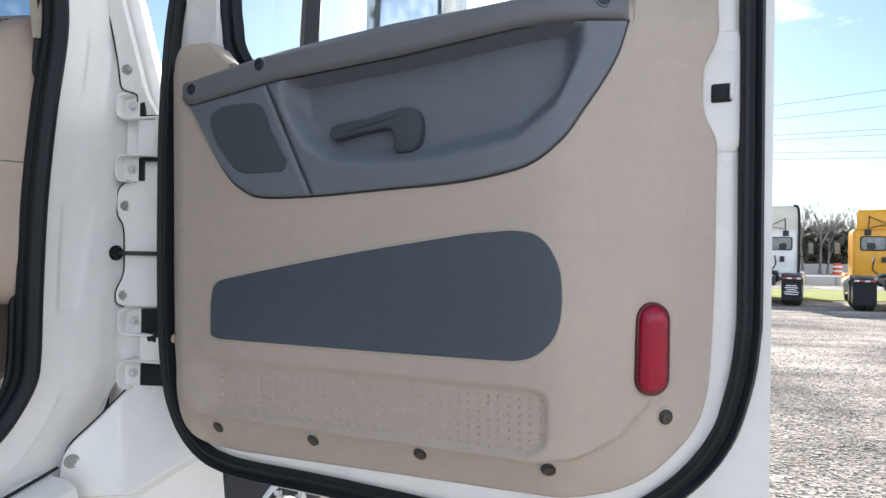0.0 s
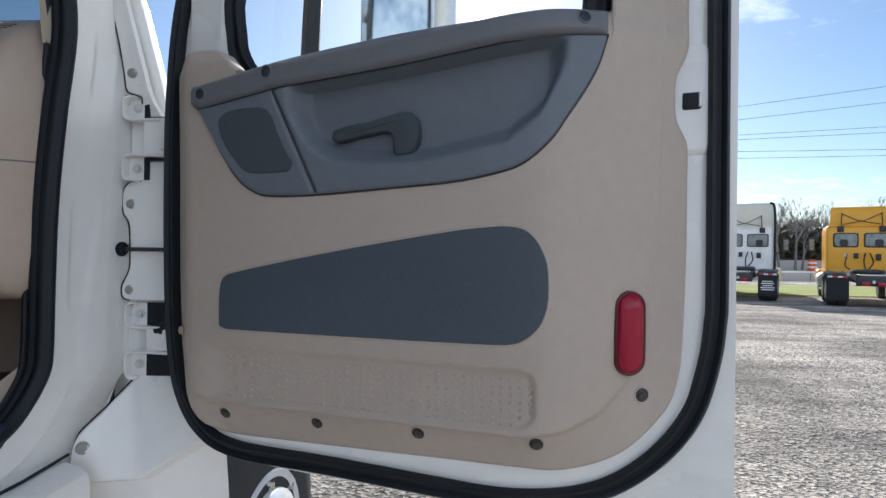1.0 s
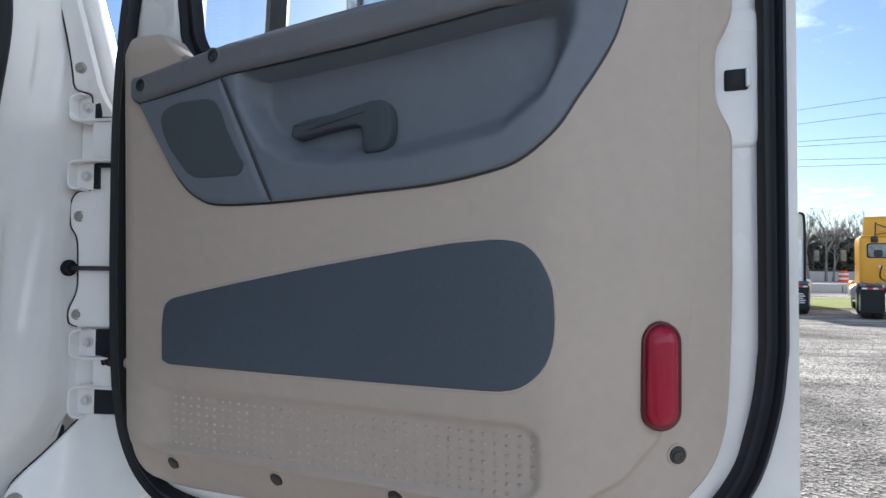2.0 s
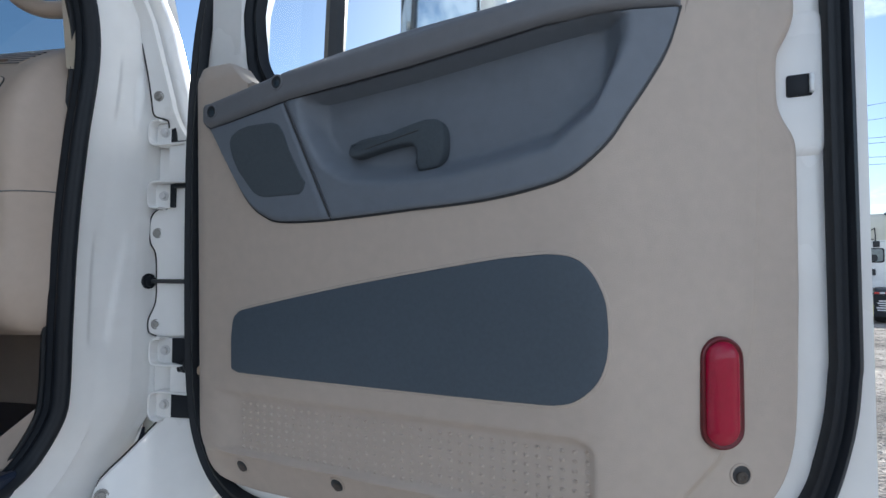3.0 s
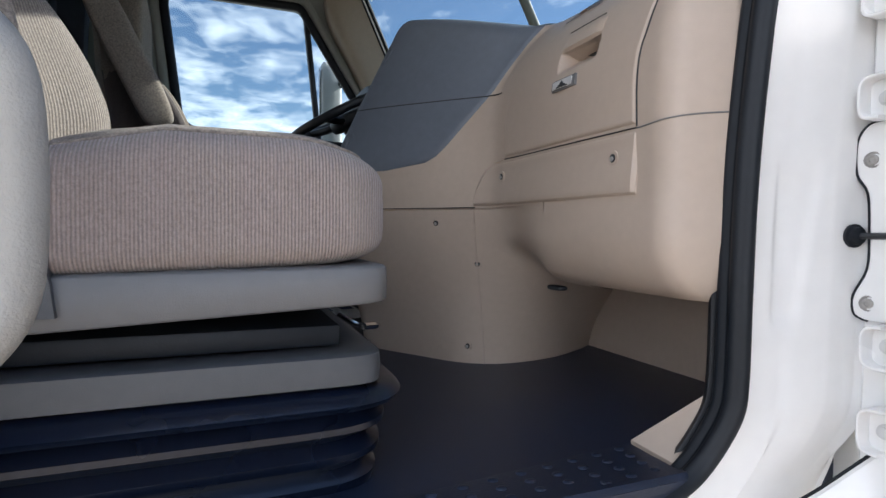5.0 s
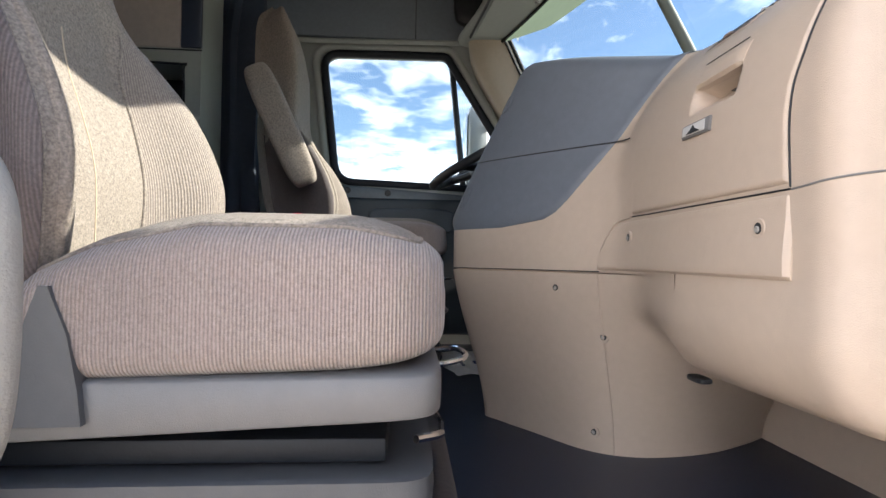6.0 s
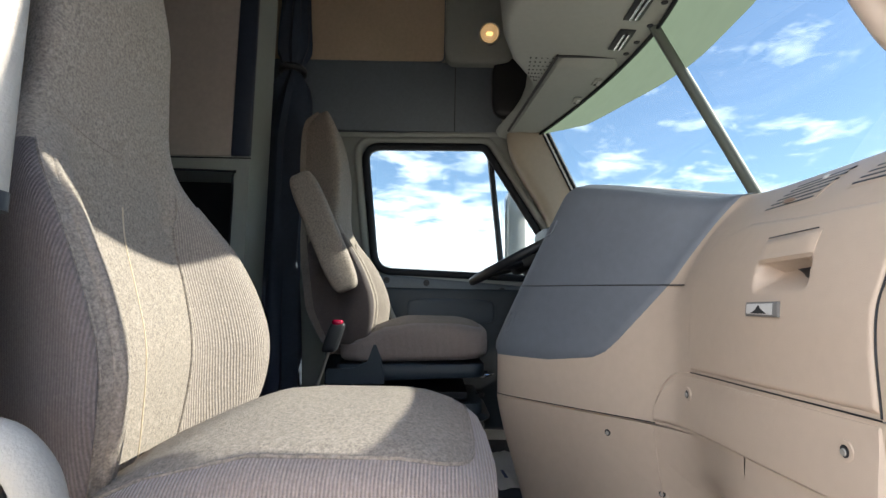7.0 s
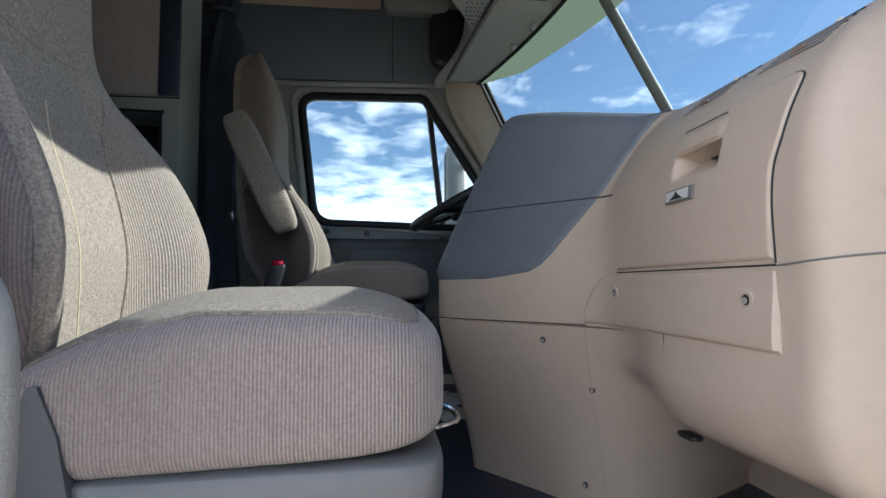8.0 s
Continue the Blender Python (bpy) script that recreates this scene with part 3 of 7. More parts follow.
LEVER = [(0.233, 1.884), (0.235, 1.895), (0.242, 1.900), (0.300, 1.908), (0.345, 1.917), (0.364, 1.920), (0.376, 1.914), (0.382, 1.898), (0.381, 1.876), (0.374, 1.860), (0.366, 1.855), (0.344, 1.854), (0.341, 1.872), (0.337, 1.886), (0.322, 1.891), (0.276, 1.885), (0.244, 1.879)]
lever_face = [(p.x, p.z - DOOR_Z) for p in spline([(u, 0, z) for u, z in LEVER], 3, closed=True)]
lever = part("release_lever", slab(lever_face, -0.022, 0.004, 0.005), MESH_GREY, door, "dark plastic door release lever", smooth=50)
part("lever_groove", tube(spline([(0.262, -0.0215, 1.889 - DOOR_Z), (0.30, -0.0215, 1.897 - DOOR_Z), (0.345, -0.0215, 1.906 - DOOR_Z)], 5), 0.0012, 6), DARK, lever)
part("lever_cup", slab([(u, z - DOOR_Z) for u, z in ((0.352, 1.846), (0.346, 1.925), (0.362, 1.932), (0.386, 1.926), (0.398, 1.900), (0.394, 1.866), (0.382, 1.846))], 0.002, 0.02, 0.006), BLUE, door)

# lower vinyl insert
INS_LOW = [(0.022, 1.578), (0.026, 1.570), (0.038, 1.566), (0.347, 1.567), (0.5, 1.569), (0.53, 1.571), (0.548, 1.577), (0.564, 1.59), (0.575, 1.606), (0.582, 1.63), (0.584, 1.655)]
INS_TOP = [(0.022, 1.580), (0.026, 1.632), (0.029, 1.648), (0.036, 1.658), (0.065, 1.668), (0.247, 1.704), (0.436, 1.735), (0.50, 1.742), (0.525, 1.743), (0.547, 1.739), (0.562, 1.728), (0.573, 1.711), (0.581, 1.688), (0.584, 1.656)]
INS_LOW, INS_TOP = rounded(INS_LOW), rounded(INS_TOP)
part("vinyl_insert", sheet(INS_LOW, INS_TOP, panel_w, 90, 40, lift=0.003, edge=0.0035, skirt=0.01), BLUE_CARPET, door, "slate blue vinyl insert")
ring = [dp(u, panel_w(u, z) - 0.001, z) for u, z in INS_LOW] + [dp(u, panel_w(u, z) - 0.001, z) for u, z in reversed(INS_TOP)]
part("insert_piping", tube(ring, 0.0030, 8, closed=True), BEIGE, door)

# dimples of the kick plate
bm = bmesh.new()
for i in range(40):
    for j in range(8):
        u, z = 0.012 + i * 0.0140, 1.4535 + j * 0.0110
        if kick_mask(u, z) < 0.98:
            continue
        c = dp(u, trim_w(u, z), z)
        made = bmesh.ops.create_icosphere(bm, subdivisions=1, radius=1.0)["verts"]
        for v in made:
            v.co = Vector((c.x + v.co.x * 0.0036, c.y + v.co.y * 0.0036, c.z + v.co.z * 0.0030))
tagged(part("kick_plate_studs", bm, BEIGE, door, "raised studs of the kick plate"), kind="stuff")

# red reflector in its bezel
c = dp(0.691, -0.048, 1.588)
tilt = Matrix.Translation(c) @ Matrix.Rotation(radians(30), 4, "Z")
def stadium(hw, hl, rings):
    """A long oval boss: rings of (inset, height)."""
    rows = []
    for inset, h in rings:
        r = hw - inset
        row = []
        for k in range(40):
            a = 2 * math.pi * k / 40
            row.append(Vector((r * math.cos(a), -h, r * math.sin(a) + math.copysign(hl - hw, math.sin(a)) * min(1.0, abs(math.sin(a)) * 6))))
        rows.append(row)
    return capped(rows)


refl = part("reflector", stadium(0.0250, 0.0625, [(0.0, -0.01), (0.0, 0.005), (0.001, 0.008), (0.003, 0.009), (0.0045, 0.008)]), RED_DARK, door, "red oval door reflector")
refl.matrix_local = tilt
part("reflector_lens", stadium(0.0212, 0.0585, [(0.0, 0.0), (0.0, 0.005), (0.001, 0.0075), (0.004, 0.0115), (0.009, 0.0150), (0.014, 0.0168), (0.019, 0.0172)]), RED_LENS, refl)


# metal shell
def edge_w(u):
    return -0.040 - 0.065 * smooth01(0.45, 0.78, u)


SHELL_LOW = rounded([(-0.168, 1.62), (-0.158, 1.50), (-0.148, 1.44), (-0.13, 1.395), (-0.10, 1.357), (-0.055, 1.330), (0.0, 1.317), (0.08, 1.309), (0.2, 1.306), (0.5, 1.302), (0.845, 1.298)])
SHELL_TOP = [(-0.168, 1.92), (-0.150, 2.10), (-0.12, 2.25), (-0.02, 2.55), (0.06, 2.72), (0.12, 2.76), (0.845, 2.76)]
WIN = [(-0.005, 2.10), (0.008, 2.05), (0.04, 2.01), (0.08, 1.99), (0.345, 2.0), (0.60, 2.02), (0.632, 2.05), (0.642, 2.10), (0.642, 2.60), (0.62, 2.66), (0.57, 2.68), (0.22, 2.68), (0.16, 2.65), (0.125, 2.60), (0.0, 2.22)]


def shell_mesh():
    """Outer and inner skins with the window cut through, joined by edge walls."""
    bm = bmesh.new()
    outline = [(u, z) for u, z in SHELL_LOW] + [(u, z) for u, z in reversed(SHELL_TOP)]
    loops = []
    for off in ("in", "out"):
        ws = (lambda u: edge_w(u) - 0.008) if off == "in" else (lambda u: -0.155)
        o = [bm.verts.new(dp(u, ws(u), z)) for u, z in outline]
        flare = 0.0 if off == "in" else 0.085
        w = [bm.verts.new(dp(u - flare * (1 - smooth01(0.12, 0.5, u)), ws(u), z)) for u, z in WIN]
        es = [bm.edges.new((o[i], o[(i + 1) % len(o)])) for i in range(len(o))] + [bm.edges.new((w[i], w[(i + 1) % len(w)])) for i in range(len(w))]
        bmesh.ops.triangle_fill(bm, edges=es, use_beauty=True)
        loops.append((o, w))
    for k in (0, 1):
        a, b = loops[0][k], loops[1][k]
        for i in range(len(a)):
            j = (i + 1) % len(a)
            bm.faces.new((a[i], a[j], b[j], b[i]))
    return bm


part("door_shell", shell_mesh(), WHITE, door, "white painted sheet metal door shell", smooth=30)
part("latch", box(0.7665, 0.7925, 0.0965, 0.115, 1.9245 - DOOR_Z, 1.9505 - DOOR_Z, 0.003), RUBBER, door, "black door latch slot")
part("latch_plate", box(0.7885, 0.7935, 0.093, 0.11, 1.927 - DOOR_Z, 1.949 - DOOR_Z, 0.001), STEEL, door)

# weatherstrip round the door
seal_path = [(0.816, 2.30), (0.818, 1.70), (0.816, 1.60), (0.806, 1.53), (0.784, 1.459), (0.742, 1.398), (0.682, 1.350), (0.615, 1.326), (0.53, 1.319), (0.42, 1.322), (0.20, 1.330), (0.06, 1.332), (0.0, 1.337), (-0.045, 1.351), (-0.085, 1.383), (-0.112, 1.427), (-0.128, 1.48), (-0.138, 1.56), (-0.143, 1.66), (-0.146, 1.80), (-0.146, 1.95), (-0.136, 2.10), (-0.118, 2.20), (-0.085, 2.32)]
pts = spline([(u, 0, z) for u, z in seal_path], 5)


def strip_along(pts, half, lift, place, seg=(-1, -0.85, -0.6, -0.35, -0.15, 0.15, 0.4, 0.65, 0.88, 1), ridges=(0, 0.6, 0.95, 0.8, 0.55, 0.6, 0.95, 1.0, 0.6, 0)):
    """A ridged rubber strip along a path in a plane (first and third coordinate)."""
    rows = []
    for i, p in enumerate(pts):
        d = (pts[min(i + 1, len(pts) - 1)] - pts[max(i - 1, 0)])
        d.normalize()
        nrm = Vector((d.z, 0, -d.x))
        rows.append([place(p + nrm * half * s, lift * r) for s, r in zip(seg, ridges)])
    return grid_mesh(rows)[0]


# rolled metal flange between the trim and the seal
part("jamb_flange", strip_along(pts, 0.05, 0.010, lambda p, h: dp(p.x, edge_w(p.x) + 0.004 + h - 0.012, p.z), (1, 0.8, 0.5, 0.3, 0.1, -0.1, -0.2), (0.9, 1.0, 1.0, 0.6, -0.3, -0.6, -0.8)), WHITE, door, smooth=60)
part("latch_boss", superbox(0.779, 0.108, 1.940 - DOOR_Z, 0.026, 0.008, 0.085, 0.3, 30, 16), WHITE, door)
part("weatherstrip", strip_along(pts, 0.016, 0.016, lambda p, h: dp(p.x, edge_w(p.x) + 0.0 + h, p.z)), RUBBER, door, "black ridged rubber weatherstrip", smooth=60)
# small clips of the seal along the bottom
for u, z in ((0.012, 1.352), (0.528, 1.349)):
    part("seal_clip", box(u - 0.008, u + 0.008, 0.07, 0.085, z - 0.004 - DOOR_Z, z + 0.006 - DOOR_Z, 0.002), GREY_GREEN, door)

# window: rubber channel, pane, division bar
win = [dp(u, 0, z) for u, z in WIN]
wpath = [Vector((p.x, 0, p.z + DOOR_Z)) for p in spline(win, 3, closed=True)]
part("window_channel", strip_along(wpath + wpath[:3], 0.021, 0.016, lambda p, h: dp(p.x, -0.046 + h, p.z)), RUBBER, door, "black rubber window channel", smooth=60)
bm = bmesh.new()
va = [bm.verts.new(dp(u - 0.042 * (1 - smooth01(0.12, 0.5, u)), -0.098, z)) for u, z in WIN]
bm.faces.new(va)
pane = part("window_pane", bm, GLASS, door, smooth=0)
pane.visible_shadow = False
part("division_bar", tube(spline([dp(0.121, -0.085, 1.98), dp(0.130, -0.085, 2.17), dp(0.155, -0.085, 2.67)], 4), 0.0175, 8), DARK, door, "dark window division bar")
part("corner_bracket", box(0.10, 0.15, -0.005, 0.02, 2.33 - DOOR_Z, 2.37 - DOOR_Z, 0.004), DARK, door)
# window frame trim above the panel on the hinge side
part("frame_trim", sheet([(-0.112, 2.055), (-0.022, 2.052)], [(-0.112, 2.30), (-0.022, 2.30)], lambda u, z: -0.032, 6, 6, edge=0.01, skirt=0.01), WHITE, door)

# outside mirror on the door
mirror = part("mirror", superbox(0.18, 0.495, 2.42 - DOOR_Z, 0.095, 0.05, 0.40, 0.3, 32, 20), WHITE, door, "white outside mirror housing with a dark edge")
part("mirror_rim", box(0.066, 0.080, 0.425, 0.46, 2.05 - DOOR_Z, 2.80 - DOOR_Z, 0.005), DARK, mirror)
mg = part("mirror_glass", box(-0.088, 0.088, -0.004, 0.004, -0.36, 0.36, 0.003), MIRROR, mirror, "bright mirror glass")
mg.matrix_local = pose(0.165, 0.405, 2.42 - DOOR_Z, 0, 0, 24)
part("mirror_arm", tube(spline([dp(0.05, -0.15, 2.62), dp(0.1, -0.3, 2.66), dp(0.15, -0.47, 2.62)], 6), 0.018, 10), DARK, mirror)


# ---- the cab ----
FLOOR = 1.40
# front edge of the door opening (y, z), the sill, the rear edge, the head: one closed path at the seal
OPENING = [(1.112, 2.13), (1.098, 1.95), (1.090, 1.81), (1.085, 1.63), (1.083, 1.52), (1.074, 1.465), (1.045, 1.41), (1.0, 1.381), (0.94, 1.374), (0.70, 1.376), (0.40, 1.376), (0.29, 1.385), (0.235, 1.43), (0.215, 1.52), (0.21, 1.8), (0.21, 2.2), (0.215, 2.55), (0.245, 2.66), (0.33, 2.70), (0.60, 2.71), (0.80, 2.70), (0.90, 2.62), (0.98, 2.48), (1.075, 2.28)]
opening = [Vector((p.x, 0, p.z)) for p in spline([(y, 0, z) for y, z in OPENING], 12, closed=True)]


def opening_x(z):
    return 0.998 + 0.014 * smooth01(1.7, 2.15, z) - 0.02 * smooth01(1.5, 1.38, z) - 0.06 * smooth01(2.15, 2.7, z)


def pressed(o, z):
    """Shallow recesses pressed into the jamb beside the opening."""
    low = min(smooth01(1.585, 1.60, z), 1 - smooth01(1.775, 1.79, z)) * min(smooth01(0.030, 0.042, o), 1 - smooth01(0.062 + (z - 1.6) * 0.12, 0.074 + (z - 1.6) * 0.12, o))
    high = min(smooth01(2.00, 2.015, z), 1 - smooth01(2.10, 2.115, z)) * min(smooth01(0.044, 0.056, o), 1 - smooth01(0.080, 0.092, o))
    return max(low, high)


def sweep_opening(sections, side=1, shift=0.0):
    """Rings round the door opening: sections of (outward, inward x)."""
    n = len(opening)
    rows = []
    fine = []
    for (o0, x0), (o1, x1) in zip(sections, sections[1:]):
        m = 8 if abs(o1 - o0) > 0.014 and shift else 1
        fine += [(o0 + (o1 - o0) * k / m, x0 + (x1 - x0) * k / m) for k in range(m)]
    sections = fine + [sections[-1]]
    for i, p in enumerate(opening):
        d = (opening[(i + 1) % n] - opening[i - 1]).normalized()
        nrm = Vector((d.z, 0, -d.x)) * -1
        # towards the sill the jamb lies flatter
        flat = lambda o, x: x * (1 - 0.95 * smooth01(1.50, 1.36, p.z + nrm.z * o)) if o * nrm.z < 0 or o * nrm.x > 0 and x > 0 else x
        rows.append([Vector((side * (opening_x(p.z) + (flat(o, x) if x > 0.008 else x) - 0.0045 * pressed(o * OUT, p.z) * (nrm.x * OUT > 0.8)), p.x + nrm.x * o, p.z + nrm.z * o)) for o, x in sections])
    return grid_mesh(rows, close_u=True)[0]


# which way is outward: the front edge must move forward
d = (opening[9] - opening[7]).normalized()
OUT = 1 if (Vector((d.z, 0, -d.x)) * -1).x > 0 else -1


def ring(sections, side=1, fine=0.0):
    return sweep_opening([(o * OUT, x) for o, x in sections], side, fine)


jamb = whole("wall_door_jamb", ring([(0.03, -0.05), (0.010, -0.02), (0.004, -0.003), (0.02, 0.0), (0.05, 0.006), (0.085, 0.017), (0.11, 0.025), (0.135, 0.029), (0.150, 0.033), (0.163, 0.045), (0.175, 0.03), (0.20, -0.02)], fine=1.0), WHITE, "white painted door jamb with pressed recesses", "wall", kind="structure", smooth=40)
part("weatherstrip", ring([(0.006, -0.044), (-0.006, -0.042), (-0.012, -0.036), (-0.013, -0.030), (-0.009, -0.026), (-0.009, -0.022), (-0.014, -0.018), (-0.016, -0.011), (-0.012, -0.006), (-0.010, -0.003), (-0.008, 0.002), (-0.001, 0.004), (0.005, 0.001)]), RUBBER, jamb, "black ridged rubber weatherstrip", smooth=60)
part("trim_edge", ring([(0.012, -0.062), (-0.002, -0.058), (-0.006, -0.050), (-0.002, -0.044), (0.008, -0.044)]), RUBBER, jamb, smooth=60)


# outer pillar plate with the hinges
def plate_out(z):
    return lerp_table([(0.8, 1.20), (1.50, 1.20), (1.86, 1.19), (1.93, 1.155), (1.965, 1.125), (2.0, 1.108), (2.2, 1.064), (2.5, 1.02)], z)


rows = []
for i in range(46):
    z = 1.39 + i * 0.0223
    y0 = lerp_table([(1.4, 1.236), (2.05, 1.238), (2.2, 1.222), (2.42, 1.10)], z)
    x0 = lerp_table([(1.4, 1.038), (2.05, 1.040), (2.2, 1.036), (2.42, 1.0)], z)
    x1 = plate_out(z)
    rows.append([Vector((x0, y0 + 0.05, z)), Vector((x0, y0, z)), Vector((x0 + 0.004, y0 - 0.004, z)), Vector((x1 - 0.01, y0, z)), Vector((x1, y0 + 0.008, z)), Vector((x1 + 0.002, y0 + 0.03, z)), Vector((x1 - 0.004, y0 + 0.04 + 0.5 * smooth01(1.95, 1.86, z), z))])
pillar = whole("wall_pillar_plate", grid_mesh(rows)[0], WHITE, "white body panel bolted along the hinge pillar", "wall", kind="structure", smooth=40)


def bolt(x, y, z, r=0.010, normal=(0.2, -1, 0), parent=None):
    return part("bolt", spin([(-0.002, 0.0001), (-0.002, r * 1.25), (0.0008, r * 1.25), (0.0014, r * 1.08), (0.0004, r * 0.92), (0.0004, r * 0.80), (0.0034, r * 0.72), (0.004, r * 0.45), (0.0026, r * 0.32), (0.0026, 0.0001)], (x, y, z), normal, 16), BOLT_GREY, parent, "dull grey bolt head")


for z in (1.618, 1.794, 2.056):
    bolt(1.049 + 0.012 * (z > 2), 1.225 - 0.020 * (z > 2), z, 0.008, parent=pillar)
# bolted outer panel: a sheet that stands proud, cut out round the hinges
for edge in ([(2.24, 1.001), (2.217, 1.005), (2.114, 1.023), (2.046, 1.031), (2.023, 1.036), (2.017, 1.047), (2.013, 1.062), (2.006, 1.069), (1.978, 1.070), (1.971, 1.080), (1.969, 1.090)],
             [(1.884, 1.090), (1.877, 1.079), (1.871, 1.073), (1.845, 1.072), (1.839, 1.064), (1.837, 1.044), (1.817, 1.032), (1.778, 1.033), (1.753, 1.046), (1.702, 1.049), (1.66, 1.048), (1.626, 1.033), (1.605, 1.034), (1.599, 1.042), (1.597, 1.050)]):
    line = spline([(x + 0.015 * smooth01(1.97, 2.04, z), 0, z) for z, x in edge], 4)
    over_jamb = lambda z: 0.020 * smooth01(1.97, 2.04, z)
    rows = []
    for p in line:
        y0 = lerp_table([(1.4, 1.236), (2.05, 1.238), (2.2, 1.222), (2.42, 1.10)], p.z) - 0.012 - over_jamb(p.z)
        x1 = plate_out(p.z) - 0.008
        rows.append([Vector((p.x - 0.0005, y0 + 0.010, p.z)), Vector((p.x - 0.001, y0 + 0.0015, p.z)), Vector((p.x + 0.001, y0, p.z)), Vector((p.x + 0.003, y0 - 0.0005, p.z)), Vector((p.x * 0.5 + x1 * 0.5, y0 + 0.0005, p.z)), Vector((x1 - 0.004, y0 + 0.002, p.z)), Vector((x1, y0 + 0.010, p.z))])
    flap = lambda r, dz: [q + Vector((0, 0.009, dz)) for q in r]
    rows = [flap(rows[0], 0.0015)] + rows + [flap(rows[-1], -0.0015)]
    part("outer_panel", grid_mesh(rows)[0], WHITE, pillar, smooth=40)
    part("panel_gap", tube([Vector((p.x - 0.0026, lerp_table([(1.4, 1.236), (2.05, 1.238), (2.2, 1.222), (2.42, 1.10)], p.z) - 0.009 - over_jamb(p.z), p.z)) for p in line], 0.0024, 6), RUBBER, pillar)

def bent_strip(path, thick, y0, y1):
    """A flat bar bent along a path of (x, z), seen on edge: its depth runs along y."""
    pts = [Vector((p.x, 0, p.z)) for p in spline([(x, 0, z) for x, z in path], 5)]
    rows = []
    for i, p in enumerate(pts):
        d = (pts[min(i + 1, len(pts) - 1)] - pts[max(i - 1, 0)]).normalized()
        nrm = Vector((d.z, 0, -d.x)) * (thick / 2)
        r = min(thick * 0.35, 0.0018)
        rows.append([p + nrm + Vector((0, y0 + r, 0)), p + nrm * 0.5 + Vector((0, y0, 0)), p - nrm * 0.5 + Vector((0, y0, 0)), p - nrm + Vector((0, y0 + r, 0)), p - nrm + Vector((0, y1, 0)), p + nrm + Vector((0, y1, 0))])
    return capped(rows)


for xl, zc, dz, up, down, gap_ in ((1.042, 1.9265, 0.0355, 0.048, 0.051, False), (1.053, 1.519, 0.025, 0.050, 0.054, True)):
    hinge = thing("door_hinge", pose(xl + 0.014, 1.228, zc), "white painted steel door hinge on the pillar", "hinge", "door hinges")
    for s in (1, -1):
        z = s * dz
        tall = up if s > 0 else down
        # bar folded round the plate and out along the leaf that reaches to the door
        path = [(0.010, tall - 0.001), (-0.006, tall - 0.003), (-0.0115, tall - 0.012), (-0.012, tall * 0.5), (-0.0115, 0.011), (-0.007, 0.003), (0.004, 0.0), (0.03, 0.0), (0.075, 0.0015), (0.15, 0.004)]
        part("hinge_leaf", bent_strip([(x, z + s * h) for x, h in path], 0.0046, -0.027, -0.003), WHITE, hinge, smooth=50)
        z0, z1 = (z, z + up) if s > 0 else (z - down, z)
        part("hinge_plate", box(-0.010, 0.022, -0.008, -0.003, z0 + 0.001, z1 - 0.002, 0.002), WHITE, hinge)
        part("hinge_bolt", spin([(0, 0.0001), (0, 0.0095), (0.002, 0.0095), (0.0025, 0.0068), (0.008, 0.0066), (0.009, 0.005), (0.009, 0.0001)], (0.010 if not gap_ else 0.009, -0.008, z + s * 0.026), (0, -1, 0), 12), ALLOY, hinge, "pale hexagon bolt")
        # black plates on the pillar stand in for the shade in the recess
        if gap_:
            part("shade_behind", box(0.0225, 0.13, -0.0085, -0.003, z + 0.003 if s > 0 else z - down * 0.92, z + up * 0.98 if s > 0 else z - 0.003, 0.0), RUBBER, hinge, "black plate standing for the shade behind the hinge", smooth=0)
        else:
            part("shade_behind", box(0.0225, 0.032, -0.0085, -0.003, z0 + 0.003, z1 - 0.003, 0.0), RUBBER, hinge, "black plate standing for the shade behind the hinge", smooth=0)
            part("shade_behind", box(0.032, 0.13, -0.0135, -0.003, z + 0.0028 if s > 0 else z - 0.010, z + 0.0085 if s > 0 else z - 0.0028, 0.0), RUBBER, hinge, smooth=0)
    part("knuckle", cylinder((0.030, -0.012, -dz), (0.030, -0.012, dz), 0.006, 14), STEEL, hinge)
    part("door_arm", box(0.029, 0.16, -0.022, -0.012, -dz * 0.94, dz * 0.94, 0.002), WHITE, hinge)
    part("door_leaf", box(0.066, 0.16, -0.030, -0.021, -dz * 0.70, dz * 0.98, 0.003), WHITE, hinge)
# corrugated wiring boot that runs from the pillar into the door
boot = thing("wiring_boot", pose(1.115, 1.214, 1.555), "black corrugated rubber wiring boot between pillar and door", "wiring boot")
curve = spline([(-0.02, 0.012, -0.022), (0.02, -0.004, -0.010), (0.06, -0.012, 0.012), (0.13, -0.014, 0.042)], 9)
part("boot_hose", tube(curve, [0.0115 + 0.0018 * (k % 2) for k in range(len(curve))], 14, bm=None), RUBBER, boot, smooth=20)

strap = thing("check_strap", pose(1.018, 1.228, 1.701), "black door check strap with a rubber boot", "check strap")
part("boot", spin([(-0.008, 0.009), (0.0, 0.0105), (0.003, 0.0125), (0.008, 0.0125), (0.010, 0.0148), (0.014, 0.0150), (0.015, 0.0110), (0.020, 0.0105), (0.022, 0.005), (0.022, 0.0001)], (0, 0, 0), (1, -0.2, 0), 16), RUBBER, strap)
part("strap", tube([(0.015, -0.003, 0), (0.09, -0.012, 0), (0.16, -0.02, 0.0)], 0.0042, 8), DARK, strap)

